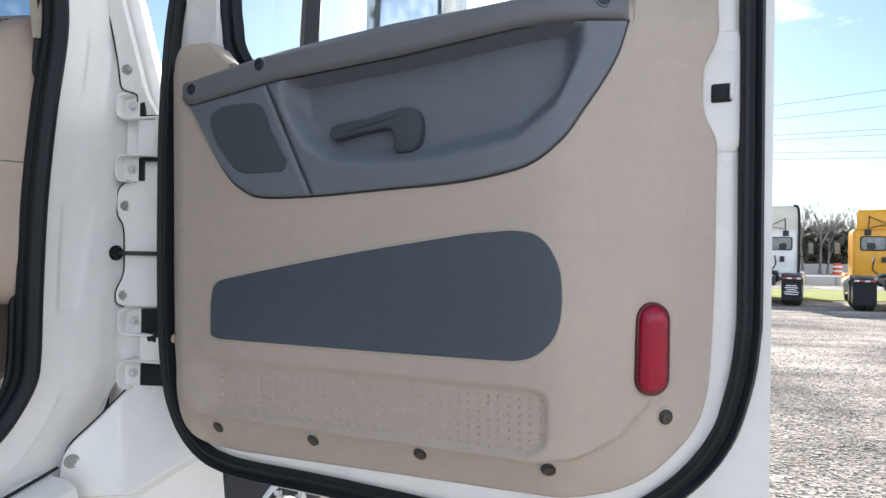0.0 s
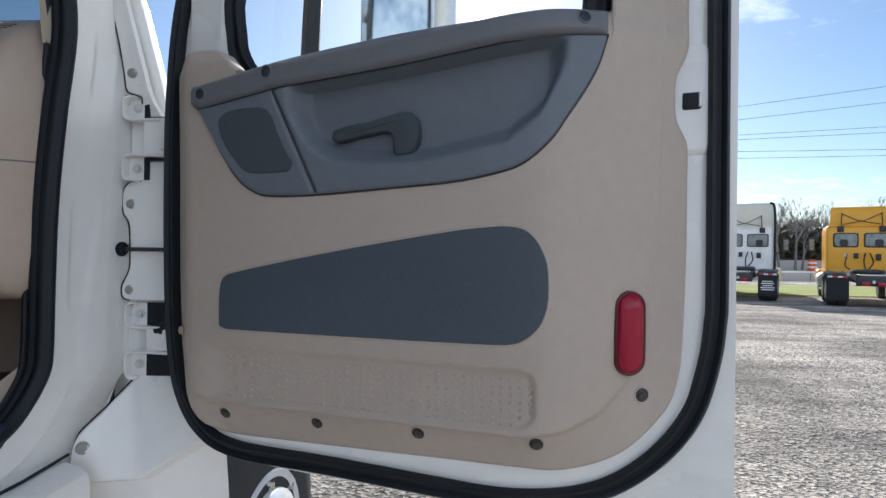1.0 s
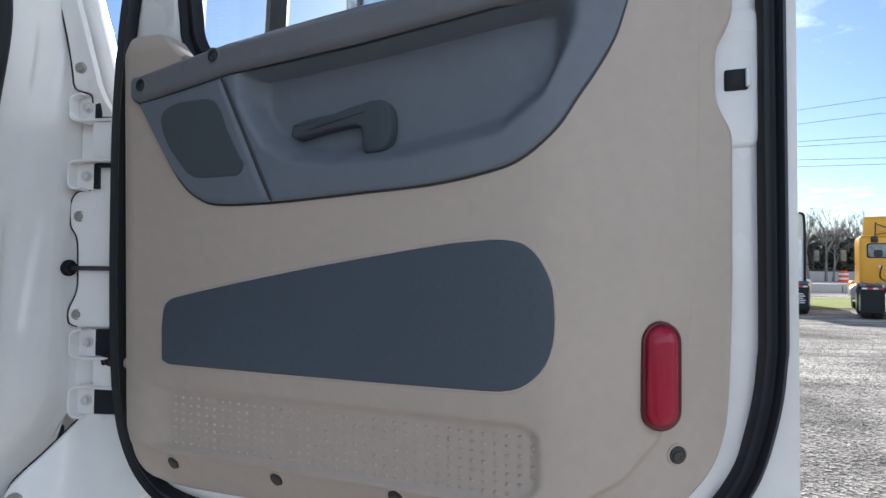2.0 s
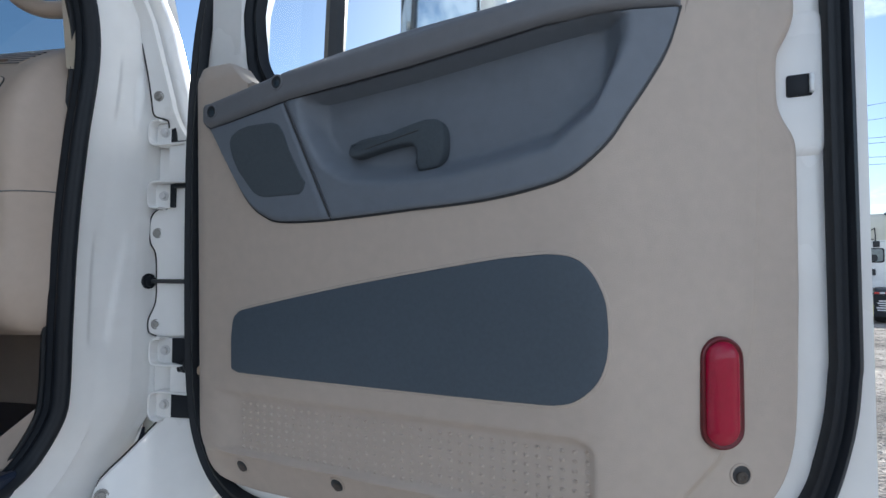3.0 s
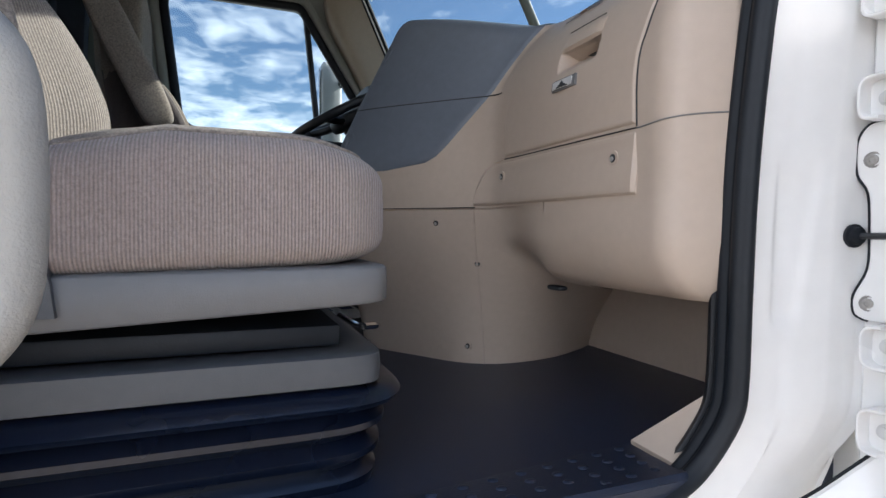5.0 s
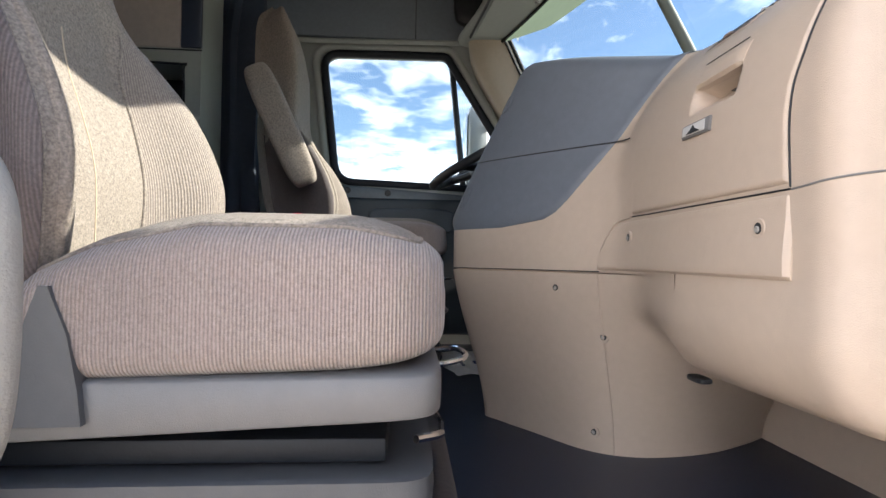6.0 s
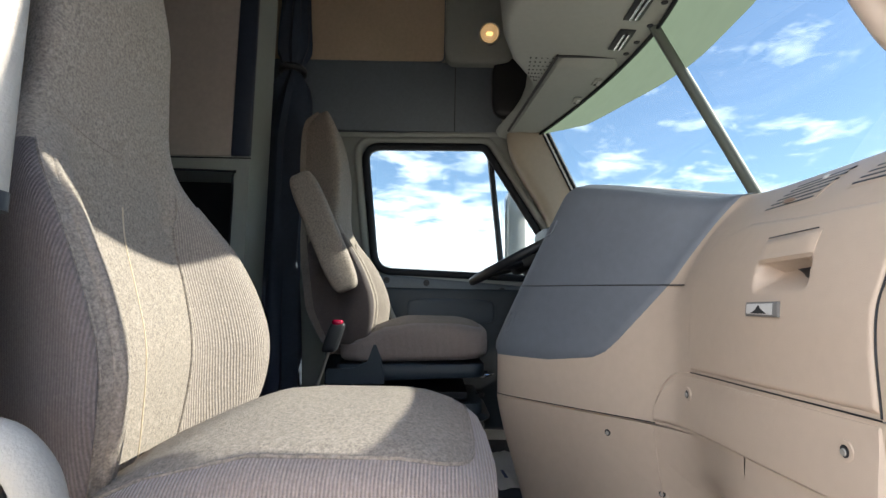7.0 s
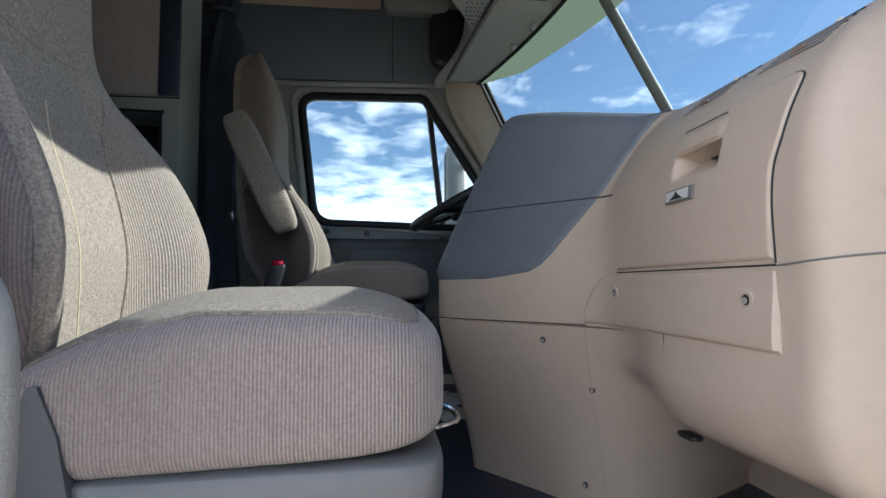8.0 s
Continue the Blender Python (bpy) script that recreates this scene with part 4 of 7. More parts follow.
# fender panel below, with a fold
top_line = spline([(0.992, 1.143, 1.264), (0.993, 1.145, 1.30), (0.997, 1.148, 1.335), (1.008, 1.155, 1.355), (1.03, 1.18, 1.385), (1.06, 1.215, 1.43), (1.075, 1.225, 1.448), (1.10, 1.235, 1.458), (1.145, 1.25, 1.475), (1.19, 1.262, 1.488), (1.235, 1.275, 1.495)], 4)
rows = []
for i, p in enumerate(top_line):
    t = i / (len(top_line) - 1)
    # the fold runs level from the rear edge, then breaks and climbs towards the outside
    turn = max(0.0, 0.991 + 0.25 * t - 1.118)
    fold = Vector((0.991 + 0.25 * t, 1.134 + 0.16 * min(0.127, 0.25 * t) + 0.42 * turn, 1.258 + 0.03 * min(0.127, 0.25 * t) + 0.62 * turn))
    mid = p.lerp(fold, 0.5) + Vector((0, -0.004 + 0.10 * max(0.0, p.x - 1.135), 0))
    rows.append([p + Vector((0.0, 0.03, -0.002)), p, p + Vector((0.002, -0.008, -0.006)), mid, fold + Vector((0, -0.001, 0.004)), fold, fold + Vector((0.001, 0.008, -0.004)), fold + Vector((0.004, 0.030, -0.012)), fold + Vector((0.006, 0.036, -0.04)), fold + Vector((0.006, 0.05, -0.12)), fold + Vector((0.0, 0.10, -0.45))])
fender = whole("wall_fender", grid_mesh(rows)[0], WHITE, "white fender panel with a pressed fold", "wall", kind="structure", smooth=20)
bolt(1.0145, 1.142, 1.3225, 0.010, normal=(0.5, -1, 0.1), parent=fender)
edge_pts = [p + Vector((-0.002, 0.006, 0.0015)) for p in top_line[:26]]
part("panel_gap", tube(edge_pts, 0.0028, 6), RUBBER, fender)
# added box, out of sight, that stops sun leaking through the panel gaps
whole("wall_sun_stop", box(0.90, 1.19, 1.29, 1.32, 0.75, 1.52), WHITE, "white unseen filler box that keeps sun out of the panel gap", "wall", kind="structure", smooth=0)
# outer skin that runs forward to the hood, and the sill skirt
bm = grid_mesh([[Vector((1.20 - 0.10 * smooth01(1.9, 2.0, z), y, z)) for z in (1.36, 1.45, 1.6, 1.8, 1.88)] for y in (1.31, 1.6, 2.0, 2.4)])[0]
whole("wall_hood_side", bm, WHITE, "white hood side", "wall", kind="structure")
rows = [[Vector((0.96, y, 1.312)), Vector((1.0, y, 1.306)), Vector((1.03, y, 1.300)), Vector((1.045, y, 1.288)), Vector((1.05, y, 1.27)), Vector((1.05, y, 0.75))] for y in (-1.5, 0.2, 0.6, 0.95, 1.05, 1.115)]
sill = whole("wall_sill_skirt", grid_mesh(rows)[0], WHITE, "white sill panel under the door opening", "wall", kind="structure")
part("panel_gap", tube([(0.998, 0.2, 1.307), (0.998, 0.7, 1.308), (1.0, 1.02, 1.309), (0.992, 1.135, 1.312)], 0.003, 6), RUBBER, sill)

# front wheel, steered to the side
def wheel(parent_pose, r, width, rim_mat, label, name="wheel", group=""):
    """A tyre with tread ribs on a disc rim; the outer face looks along x."""
    w = thing(name, parent_pose, label, "wheel", group)
    h = width / 2
    prof = [(-h, r * 0.60), (-h, r * 0.78), (-h * 0.92, r * 0.92), (-h * 0.78, r * 0.985), (-h * 0.55, r), (-h * 0.5, r * 0.98), (-h * 0.44, r), (-h * 0.06, r), (0, r * 0.978), (h * 0.06, r), (h * 0.44, r), (h * 0.5, r * 0.98), (h * 0.55, r), (h * 0.78, r * 0.985), (h * 0.92, r * 0.92), (h, r * 0.78), (h, r * 0.60)]
    part("tyre", spin(prof, (0, 0, 0), (1, 0, 0), 48), TYRE, w, "black ribbed truck tyre")
    rim = part("rim", spin([(-h * 0.7, 0.05), (-h * 0.7, r * 0.58), (h * 0.95, r * 0.60), (h * 1.06, r * 0.58), (h * 1.06, r * 0.55), (h * 0.98, r * 0.52), (h * 0.94, r * 0.42), (h * 0.98, r * 0.30), (h * 1.2, r * 0.24), (h * 1.45, r * 0.16), (h * 1.5, 0.001)], (0, 0, 0), (1, 0, 0), 40), rim_mat, w)
    cap = part("hub_cap", spin([(h * 0.9, r * 0.46), (h * 1.15, r * 0.45), (h * 1.36, r * 0.38), (h * 1.5, r * 0.22), (h * 1.54, 0.0001)], (0, 0, 0), (1, 0, 0), 36), POLISHED, w, "bright polished hub cap")
    for k in range(5):
        a = 2 * math.pi * k / 5 + 0.4
        part("hub_slot", superbox(h * 1.42, math.cos(a) * r * 0.29, math.sin(a) * r * 0.29, 0.018, 0.020, 0.020, 0.8, 12, 8), DARK, cap)
    for k in range(8):
        a = 2 * math.pi * k / 8
        part("lug_nut", cylinder((h * 0.92, math.cos(a) * r * 0.50, math.sin(a) * r * 0.50), (h * 1.15, math.cos(a) * r * 0.50, math.sin(a) * r * 0.50), 0.016, 6), CHROME, rim)
    return w


wheel(pose(0.83, 2.20, 0.53, 0, 0, -4), 0.53, 0.29, ALLOY, "steered front wheel with a bright rim")

# floor, sills, mats
bm = box(-1.0, 0.975, -1.4, 1.75, FLOOR - 0.06, FLOOR, 0.0)
floor = whole("floor", bm, RUBBER_MAT, "dark rubber cab floor", "floor", kind="structure", smooth=0)
mat_edge = lambda y: 0.916 - 0.10 * (y - 0.50)
rows = []
for k in range(15):
    y = 0.02 + 1.00 * k / 14
    e = mat_edge(max(y, 0.45))
    rows.append([Vector((x, y, z)) for x, z in ((e - 0.002, FLOOR), (e + 0.001, FLOOR + 0.004), (e + 0.004, FLOOR + 0.0045), (0.958, FLOOR + 0.0045), (0.962, FLOOR + 0.0075), (0.970, FLOOR + 0.0075), (0.974, FLOOR + 0.002), (0.9765, FLOOR - 0.03))])
whole("entry_mat", grid_mesh(rows)[0], RUBBER_MAT, "dark rubber entry mat with raised studs", "mat")
bm = bmesh.new()
for i in range(24):
    for j in range(4):
        y = 0.05 + i * 0.041
        x = mat_edge(max(y, 0.45)) + 0.012 + j * 0.0222
        if x > 0.955:
            continue
        made = bmesh.ops.create_icosphere(bm, subdivisions=2, radius=1.0)["verts"]
        for v in made:
            v.co = Vector((x + v.co.x * 0.0060, y + v.co.y * 0.0075, FLOOR + 0.0045 + v.co.z * 0.0022))
whole("mat_studs", bm, RUBBER_MAT, "raised studs on the entry mat", "studs", kind="stuff")
bm = bmesh.new()
tri = [(0.860, 1.030, FLOOR + 0.006), (0.950, 1.026, FLOOR + 0.006), (0.962, 1.072, FLOOR + 0.030), (0.952, 1.085, FLOOR + 0.10)]
top = [bm.verts.new(p) for p in tri]
bot = [bm.verts.new((p[0], p[1], FLOOR - 0.02)) for p in tri]
bm.faces.new(top)
for i in range(4):
    bm.faces.new((top[i], top[(i + 1) % 4], bot[(i + 1) % 4], bot[i]))
whole("corner_trim", bm, BEIGE_DASH, "beige plastic trim at the front corner of the sill", "trim")
# firewall, side kick panel
whole("wall_firewall", box(-1.0, 1.0, 1.40, 1.44, FLOOR - 0.03, 1.95), BEIGE_DASH, "beige lower firewall", "wall", kind="structure", smooth=0)
whole("wall_kick_panel", box(0.955, 0.972, 1.09, 1.50, FLOOR - 0.03, 1.95), BEIGE_DASH, "beige kick panel beside the footwell", "wall", kind="structure", smooth=0)

# walls that close the cab: passenger side behind the opening and above it
bm = bmesh.new()
box(1.0, 1.06, -1.9, 0.06, 1.25, 3.65, 0, bm)
box(0.955, 1.02, 0.06, 0.9, 2.84, 3.65, 0, bm)
whole("wall_passenger_side", bm, WHITE, "white cab side", "wall", kind="structure", smooth=0)
whole("wall_passenger_lining", box(0.965, 0.985, -1.85, 0.175, FLOOR, 3.6), GREY_DARK, "dark grey side lining", "wall", kind="structure", smooth=0)
whole("wall_rear", box(-1.06, 1.06, -1.95, -1.9, 1.3, 3.66), GREY_DARK, "dark sleeper rear wall", "wall", kind="structure", smooth=0)
whole("ceiling", box(-1.1, 1.1, -1.95, 0.98, 3.60, 3.66), GREY_GREEN, "grey cab ceiling", "ceiling", kind="structure", smooth=0)
rows = [[Vector((x, y, z)) for x in (-1.06, -0.5, 0, 0.5, 1.06)] for y, z in ((0.93, 3.66), (1.03, 3.3), (1.10, 2.95), (1.135, 2.78))]
whole("wall_roof_front", grid_mesh(rows)[0], WHITE, "white roof front above the windshield", "wall", kind="structure")


# warning decal on the sill, below the seal
decal = whole("warning_decal", box(0.981, 0.9855, 0.738, 0.820, 1.306, 1.340, 0.0004), DECAL, "pale rectangular decal with red lettering on the sill", "decal", smooth=0)
words = bpy.data.curves.new("lettering", "FONT")
words.body, words.size, words.extrude = "WARNING", 0.0135, 0.0002
words.align_x, words.align_y = "CENTER", "CENTER"
words.materials.append(RED_PRINT)
letters = new("lettering", words)
letters.parent = decal
letters.matrix_local = pose(0.9858, 0.779, 1.331, 90, 0, 90)
for k in range(3):
    part("print_bar", box(0.9850, 0.9857, 0.748, 0.812 - 0.012 * (k == 2), 1.3205 - 0.0052 * k, 1.3225 - 0.0052 * k), RED_PRINT, decal, smooth=0)


# ---- dashboard: stations along the face, from the passenger side to the console corner ----
PLAN = [(0.985, 1.125), (0.951, 1.052), (0.922, 1.020), (0.86, 1.018), (0.68, 1.018), (0.50, 1.018), (0.425, 0.998), (0.335, 0.930), (0.225, 0.842), (0.125, 0.768), (0.075, 0.752), (0.035, 0.785), (0.01, 0.90), (0.0, 1.12)]
LEAN = [(0.01, 0.14), (0.0, 0.165), (0.0, 0.172), (0.0, 0.164), (0.0, 0.150), (0.0, 0.138), (0.03, 0.122), (0.05, 0.115), (0.065, 0.135), (0.075, 0.155), (0.08, 0.16), (0.08, 0.16), (0.08, 0.16), (0.08, 0.15)]
TOPZ = [2.06, 2.125, 2.157, 2.156, 2.150, 2.149, 2.149, 2.169, 2.200, 2.224, 2.228, 2.205, 2.15, 2.10]
BEND = [3.3, 3.3, 3.3, 3.3, 3.3, 3.0, 1.7, 1.15, 1.1, 1.05, 1.05, 1.05, 1.05, 1.05]
NS = len(PLAN) - 1


def at_station(table, s):
    """Smooth value along the stations."""
    s = max(0.0, min(NS - 1e-6, s))
    i = int(s)
    t = s - i
    g = lambda k: np.array(table[max(0, min(NS, k))], dtype=float)
    a, b, c, e = g(i - 1), g(i), g(i + 1), g(i + 2)
    return 0.5 * (2 * b + (c - a) * t + (2 * a - 5 * b + 4 * c - e) * t * t + (3 * b - a - 3 * c + e) * t ** 3)


PULL = (3.0 + (0.86 - 0.772) / 0.18, 3.0 + (0.86 - 0.672) / 0.18)


def bolster(z):
    """How far the underside of the passenger bolster turns forward."""
    return lerp_table([(1.598, 0.20), (1.602, 0.10), (1.612, 0.05), (1.63, 0.022), (1.655, 0.006), (1.69, -0.004), (1.73, -0.003), (1.76, 0.0), (1.9, 0.0)], z)


def dash_pt(s, z, lift=0.0):
    """A point of the dashboard face at station s and height z, lifted off it."""
    p, lean, top, bend = at_station(PLAN, s), at_station(LEAN, s), float(at_station(TOPZ, s)), float(at_station(BEND, s))
    q = at_station(PLAN, min(NS - 1e-3, s + 0.02)) - at_station(PLAN, max(0, s - 0.02))
    f = max(0.0, min(1.0, (z - 1.87) / (top - 1.87))) ** bend
    xy = p + lean * f
    nrm = np.array((-q[1], q[0]))
    nrm = nrm / np.linalg.norm(nrm)
    if nrm @ np.array((0.3, -1.0)) < 0 and s < 9.5:
        nrm = -nrm
    if z < 1.76 and s < 7:
        xy = xy + np.array((0, bolster(z))) * (1 - smooth01(5.2, 6.6, s))
    if 1.95 < z < 2.06 and 3.0 < s < 5.0:
        # scoop behind the lid pull
        xy = xy + np.array((0, 0.036)) * smooth01(1.968, 1.998, z) * (1 - smooth01(2.004, 2.010, z)) * smooth01(PULL[0], PULL[0] + 0.06, s) * (1 - smooth01(PULL[1] - 0.06, PULL[1], s))
    # the crest of the centre panel rolls over softly
    roll = 0.030 * smooth01(5.6, 6.4, s)
    d = roll - max(0.0, min(roll, top - z))
    if d > 0:
        xy = xy - nrm * (roll - math.sqrt(max(0.0, roll * roll - d * d))) * 0.9
    xy = xy + nrm * lift
    return Vector((xy[0], xy[1], z))


def station_of_x(x):
    lo, hi = 0.0, 9.0
    for _ in range(40):
        mid = (lo + hi) / 2
        if at_station(PLAN, mid)[0] > x:
            lo = mid
        else:
            hi = mid
    return (lo + hi) / 2


dash = thing("dashboard", pose(0, 1.1, 1.6), "beige passenger dashboard with a slate blue centre panel", "dashboard")
DO = Vector((0, 1.1, 1.6))
rows = []
for i, s, zlow in [(k, NS * k / 130, 1.600 if k <= 42 else 1.752) for k in range(131)] + [(42.5, 4.2, 1.752)]:
    top = float(at_station(TOPZ, s))
    row = [dash_pt(s, zlow + (top - 0.004 - zlow) * (j / 44)) - DO for j in range(45)]
    edge = dash_pt(s, top)
    fwd = Vector((0, 1, 0)) if s < 10 else Vector((-0.3, 0.4, 0))
    for k, (f, dz) in enumerate(((0.012, 0.002), (0.04, 0.004), (0.10, 0.002), (0.30, -0.02), (0.50, -0.05))):
        row.append(edge + fwd * f + Vector((0, 0, dz)) - DO)
    rows.append((i, row))
rows = [r for _, r in sorted(rows, key=lambda e: e[0])]
part("dash_shell", grid_mesh(rows)[0], BEIGE_DASH, dash, "beige moulded dashboard shell", smooth=50)


def dash_patch(low, top, lift, edge, nu, nz, skirt=0.006):
    """A panel laid on the dashboard between two outlines given over the stations."""
    rows = []
    s0, s1 = low[0][0], low[-1][0]
    rise = lift if callable(lift) else lambda z: lift
    for i in range(nu + 1):
        s = s0 + (s1 - s0) * i / nu
        lo, hi = lerp_table(low, s), lerp_table(top, s)
        row = [dash_pt(s, lo, rise(lo) - edge - skirt) - DO]
        for j in range(nz + 1):
            z = lo + (hi - lo) * j / nz
            d = min(z - lo, hi - z, 0.0005 + 0.1 * (s - s0), 0.0005 + 0.1 * (s1 - s))
            row.append(dash_pt(s, z, rise(z) - edge * (1 - min(1, d / max(edge, 1e-5))) ** 2) - DO)
        row.append(dash_pt(s, hi, rise(hi) - edge - skirt) - DO)
        rows.append(row)
    a = [dash_pt(s0, p.z + DO.z, rise(p.z + DO.z) - edge - skirt) - DO for p in rows[0]]
    b = [dash_pt(s1, p.z + DO.z, rise(p.z + DO.z) - edge - skirt) - DO for p in rows[-1]]
    return grid_mesh([a] + rows + [b])[0]


def dash_line(pts, r, lift=0.0):
    return tube([dash_pt(s, z, lift) - DO for s, z in pts], r, 6)


S87, S49, S44 = station_of_x(0.872), station_of_x(0.495), station_of_x(0.445)
# centre panel in slate blue
blue_right = lambda z: lerp_table([(1.843, 8.0), (1.845, 7.7), (1.849, 7.4), (1.856, 7.18), (1.867, 7.0), (1.885, 6.85), (1.93, 6.58), (2.0, 6.15), (2.07, 5.93), (2.145, 5.75)], z)
rows = []
for i in range(61):
    t = i / 60
    row = []
    for j in range(41):
        q = math.sin(math.pi / 2 * j / 40)
        z0 = 1.843 + (2.14 - 1.843) * q
        s = blue_right(z0) * (1 - t) + 11.6 * t
        top = float(at_station(TOPZ, s)) + 0.001
        z = 1.843 + (top - 1.843) * q
        row.append(dash_pt(s, z, 0.004 if 0 < j and 0 < i else 0.0) - DO)
    over = dash_pt(s, top) - DO
    row.append(row[-1] + Vector((0, 0.02, 0.004)))
    row.append(row[-1] + Vector((0, 0.10, -0.01)))
    rows.append(row)
part("centre_panel", grid_mesh(rows)[0], BLUE, dash, "slate blue soft plastic centre panel", smooth=50)
part("seam", dash_line([(s / 10, 1.992 + 0.001 * (s - 58) / 4) for s in range(55, 106, 2)], 0.0013, 0.004), DARK, dash)
def embossed(sc, zc, hs, hz, r):
    """A raised oval outline on the centre panel."""
    return tube([dash_pt(sc + hs * math.copysign(abs(math.cos(a)) ** 0.5, math.cos(a)), zc + hz * math.copysign(abs(math.sin(a)) ** 0.5, math.sin(a)), 0.0042) - DO for a in (2 * math.pi * k / 32 for k in range(32))], r, 6, closed=True)


part("emboss", embossed(9.25, 1.918, 0.16, 0.024, 0.0016), BLUE, dash)
part("emboss", embossed(9.45, 2.132, 0.20, 0.018, 0.0016), BLUE, dash)
part("emboss_slot", tube([dash_pt(9.25, 1.905, 0.0035) - DO, dash_pt(9.25, 1.93, 0.0035) - DO], 0.004, 8), BLUE, dash)

# glove box lid with its gap, pull and badge
gap = [(S87, 1.849), (2.91, 1.912), (2.88, 1.952), (2.79, 1.98), (2.73, 2.008), (2.70, 2.032), (2.725, 2.045), (2.82, 2.052), (2.94, 2.056)]
part("lid_gap", dash_line([(S49, 1.849)] + [(S49 + (S87 - S49) * k / 20, 1.849 - 0.002 * k / 20) for k in range(1, 21)], 0.0011, 0.0006), RUBBER, dash)
part("lid_gap", dash_line([(p.x, p.z) for p in spline([(q, 0, z) for q, z in gap], 6)], 0.0012, 0.0006), RUBBER, dash)
lid_side = [(1.849, S87), (1.912, 2.91), (1.952, 2.88), (1.98, 2.79), (2.008, 2.73), (2.032, 2.70), (2.045, 2.72)]
lid_top = [(0.0, 2.047), (0.05, 2.055), (0.12, 2.058), (0.45, 2.064), (0.75, 2.076), (0.86, 2.066), (0.94, 2.045), (1.0, 2.0)]
rows = []
for i in range(131):
    u = i / 130
    hi = lerp_table(lid_top, u)
    row = []
    for j in range(81):
        z = 1.853 + (hi - 1.853) * j / 80
        left, right = lerp_table(lid_side, z) + 0.018, S49 - 0.01
        q = left + (right - left) * u
        d = min(z - 1.853, hi - z, 0.0003 + 0.1 * (q - left), 0.0003 + 0.1 * (right - q))
        row.append(dash_pt(q, z, 0.0038 - 0.0036 * (1 - min(1, d / 0.005)) ** 2) - DO)
    rows.append([row[0] + Vector((0, 0.008, 0))] + row + [row[-1] + Vector((0, 0.008, 0))])
rows = [[p + Vector((0, 0.008, 0)) for p in rows[0]]] + rows + [[p + Vector((0, 0.008, 0)) for p in rows[-1]]]
lid = part("glove_box_lid", grid_mesh(rows)[0], BEIGE_DASH, dash, "beige glove box lid", smooth=60)
# dark patch painted where shade falls in the scoop under the pull
part("pull_shade", dash_patch([(PULL[0] + 0.05, 1.984), (PULL[0] + 0.20, 1.987), (PULL[0] + 0.38, 1.9995)], [(PULL[0] + 0.05, 2.0045), (PULL[0] + 0.38, 2.0045)], 0.0068, 0.001, 10, 4), DARK, lid, "dark patch for the shade under the lid pull")
part("pull", dash_patch([(PULL[0] + 0.01, 2.004), (PULL[1] - 0.01, 2.004)], [(PULL[0] + 0.01, 2.040), (PULL[1] - 0.01, 2.040)], 0.0078, 0.004, 12, 8), BEIGE_DASH, lid)
part("pull_gap", dash_line([(PULL[0] + 0.02 + (PULL[1] - PULL[0] - 0.08) * k / 10, 2.0415) for k in range(11)], 0.0008, 0.0085), DARK, lid)
bs0, bs1 = station_of_x(0.734), station_of_x(0.668)
badge = part("badge", dash_patch([(bs0, 1.9395), (bs1, 1.9405)], [(bs0, 1.9585), (bs1, 1.9585)], 0.0090, 0.002, 10, 6), GREY_PLASTIC, lid, "small grey framed badge with a dark peak")
part("badge_plate", dash_patch([(bs0 + 0.035, 1.9423), (bs1 - 0.03, 1.9433)], [(bs0 + 0.035, 1.9562), (bs1 - 0.03, 1.9562)], 0.0100, 0.0006, 10, 6), ALLOY, badge, "pale plate")
m0 = (bs0 + bs1) / 2
part("badge_mark", dash_patch([(m0 - 0.085, 1.9436), (m0 + 0.085, 1.9440)], [(m0 - 0.085, 1.9440), (m0 - 0.02, 1.9500), (m0 + 0.0, 1.9545), (m0 + 0.035, 1.9485), (m0 + 0.085, 1.9444)], 0.0108, 0.0002, 24, 3, 0.001), DARK, badge)

# lower trim panel under the lid
part("lower_trim", dash_patch([(S87 - 0.02, 1.755), (S44, 1.757), (6.18, 1.757)], [(S87 - 0.02, 1.8445), (S49, 1.8445), (5.45, 1.842), (5.75, 1.833), (5.95, 1.817), (6.10, 1.793), (6.18, 1.7585)], lambda z: 0.002 + 0.005 * smooth01(1.835, 1.768, z), 0.006, 60, 24, 0.010), BEIGE_DASH, dash, "beige lower trim panel held by screws")
part("seam", dash_line([(6.19, 1.7575), (6.12, 1.793), (5.97, 1.819), (5.77, 1.836), (5.47, 1.8455), (S49 + 0.05, 1.848)], 0.0016, 0.0008), BEIGE_DASH, dash)
part("seam", dash_line([(6.15 + 0.1 * k, 1.7535) for k in range(0, 62)], 0.0014, -0.0004), DARK, dash)
part("crease_seam", dash_line([(S87 - 0.02 - 0.1 * k, 1.8465 + 0.0004 * k) for k in range(0, 28)], 0.0011, 0.0005), GREY_PLASTIC, dash)


def trim_screw(p, nrm, parent):
    sc = part("screw_well", spin([(-0.003, 0.0001), (-0.003, 0.0115), (0.0003, 0.0110), (0.0009, 0.0092), (0.0002, 0.0066), (0.0002, 0.0001)], p, nrm, 20), BEIGE_DASH, parent)
    part("recess", spin([(0.0, 0.0001), (0.0005, 0.0064), (0.0008, 0.0057), (0.0008, 0.0001)], p, nrm, 16), DARK, sc)
    part("screw", spin([(0.0006, 0.0001), (0.0008, 0.0040), (0.0020, 0.0035), (0.0022, 0.0018), (0.0014, 0.0001)], p + Vector((-0.0010, 0, -0.0012)), nrm, 12), BOLT_GREY, sc)


for x, z in ((0.489, 1.814), (0.828, 1.810)):
    trim_screw(dash_pt(station_of_x(x), z, 0.0042) - DO, (0, -1, 0), dash)

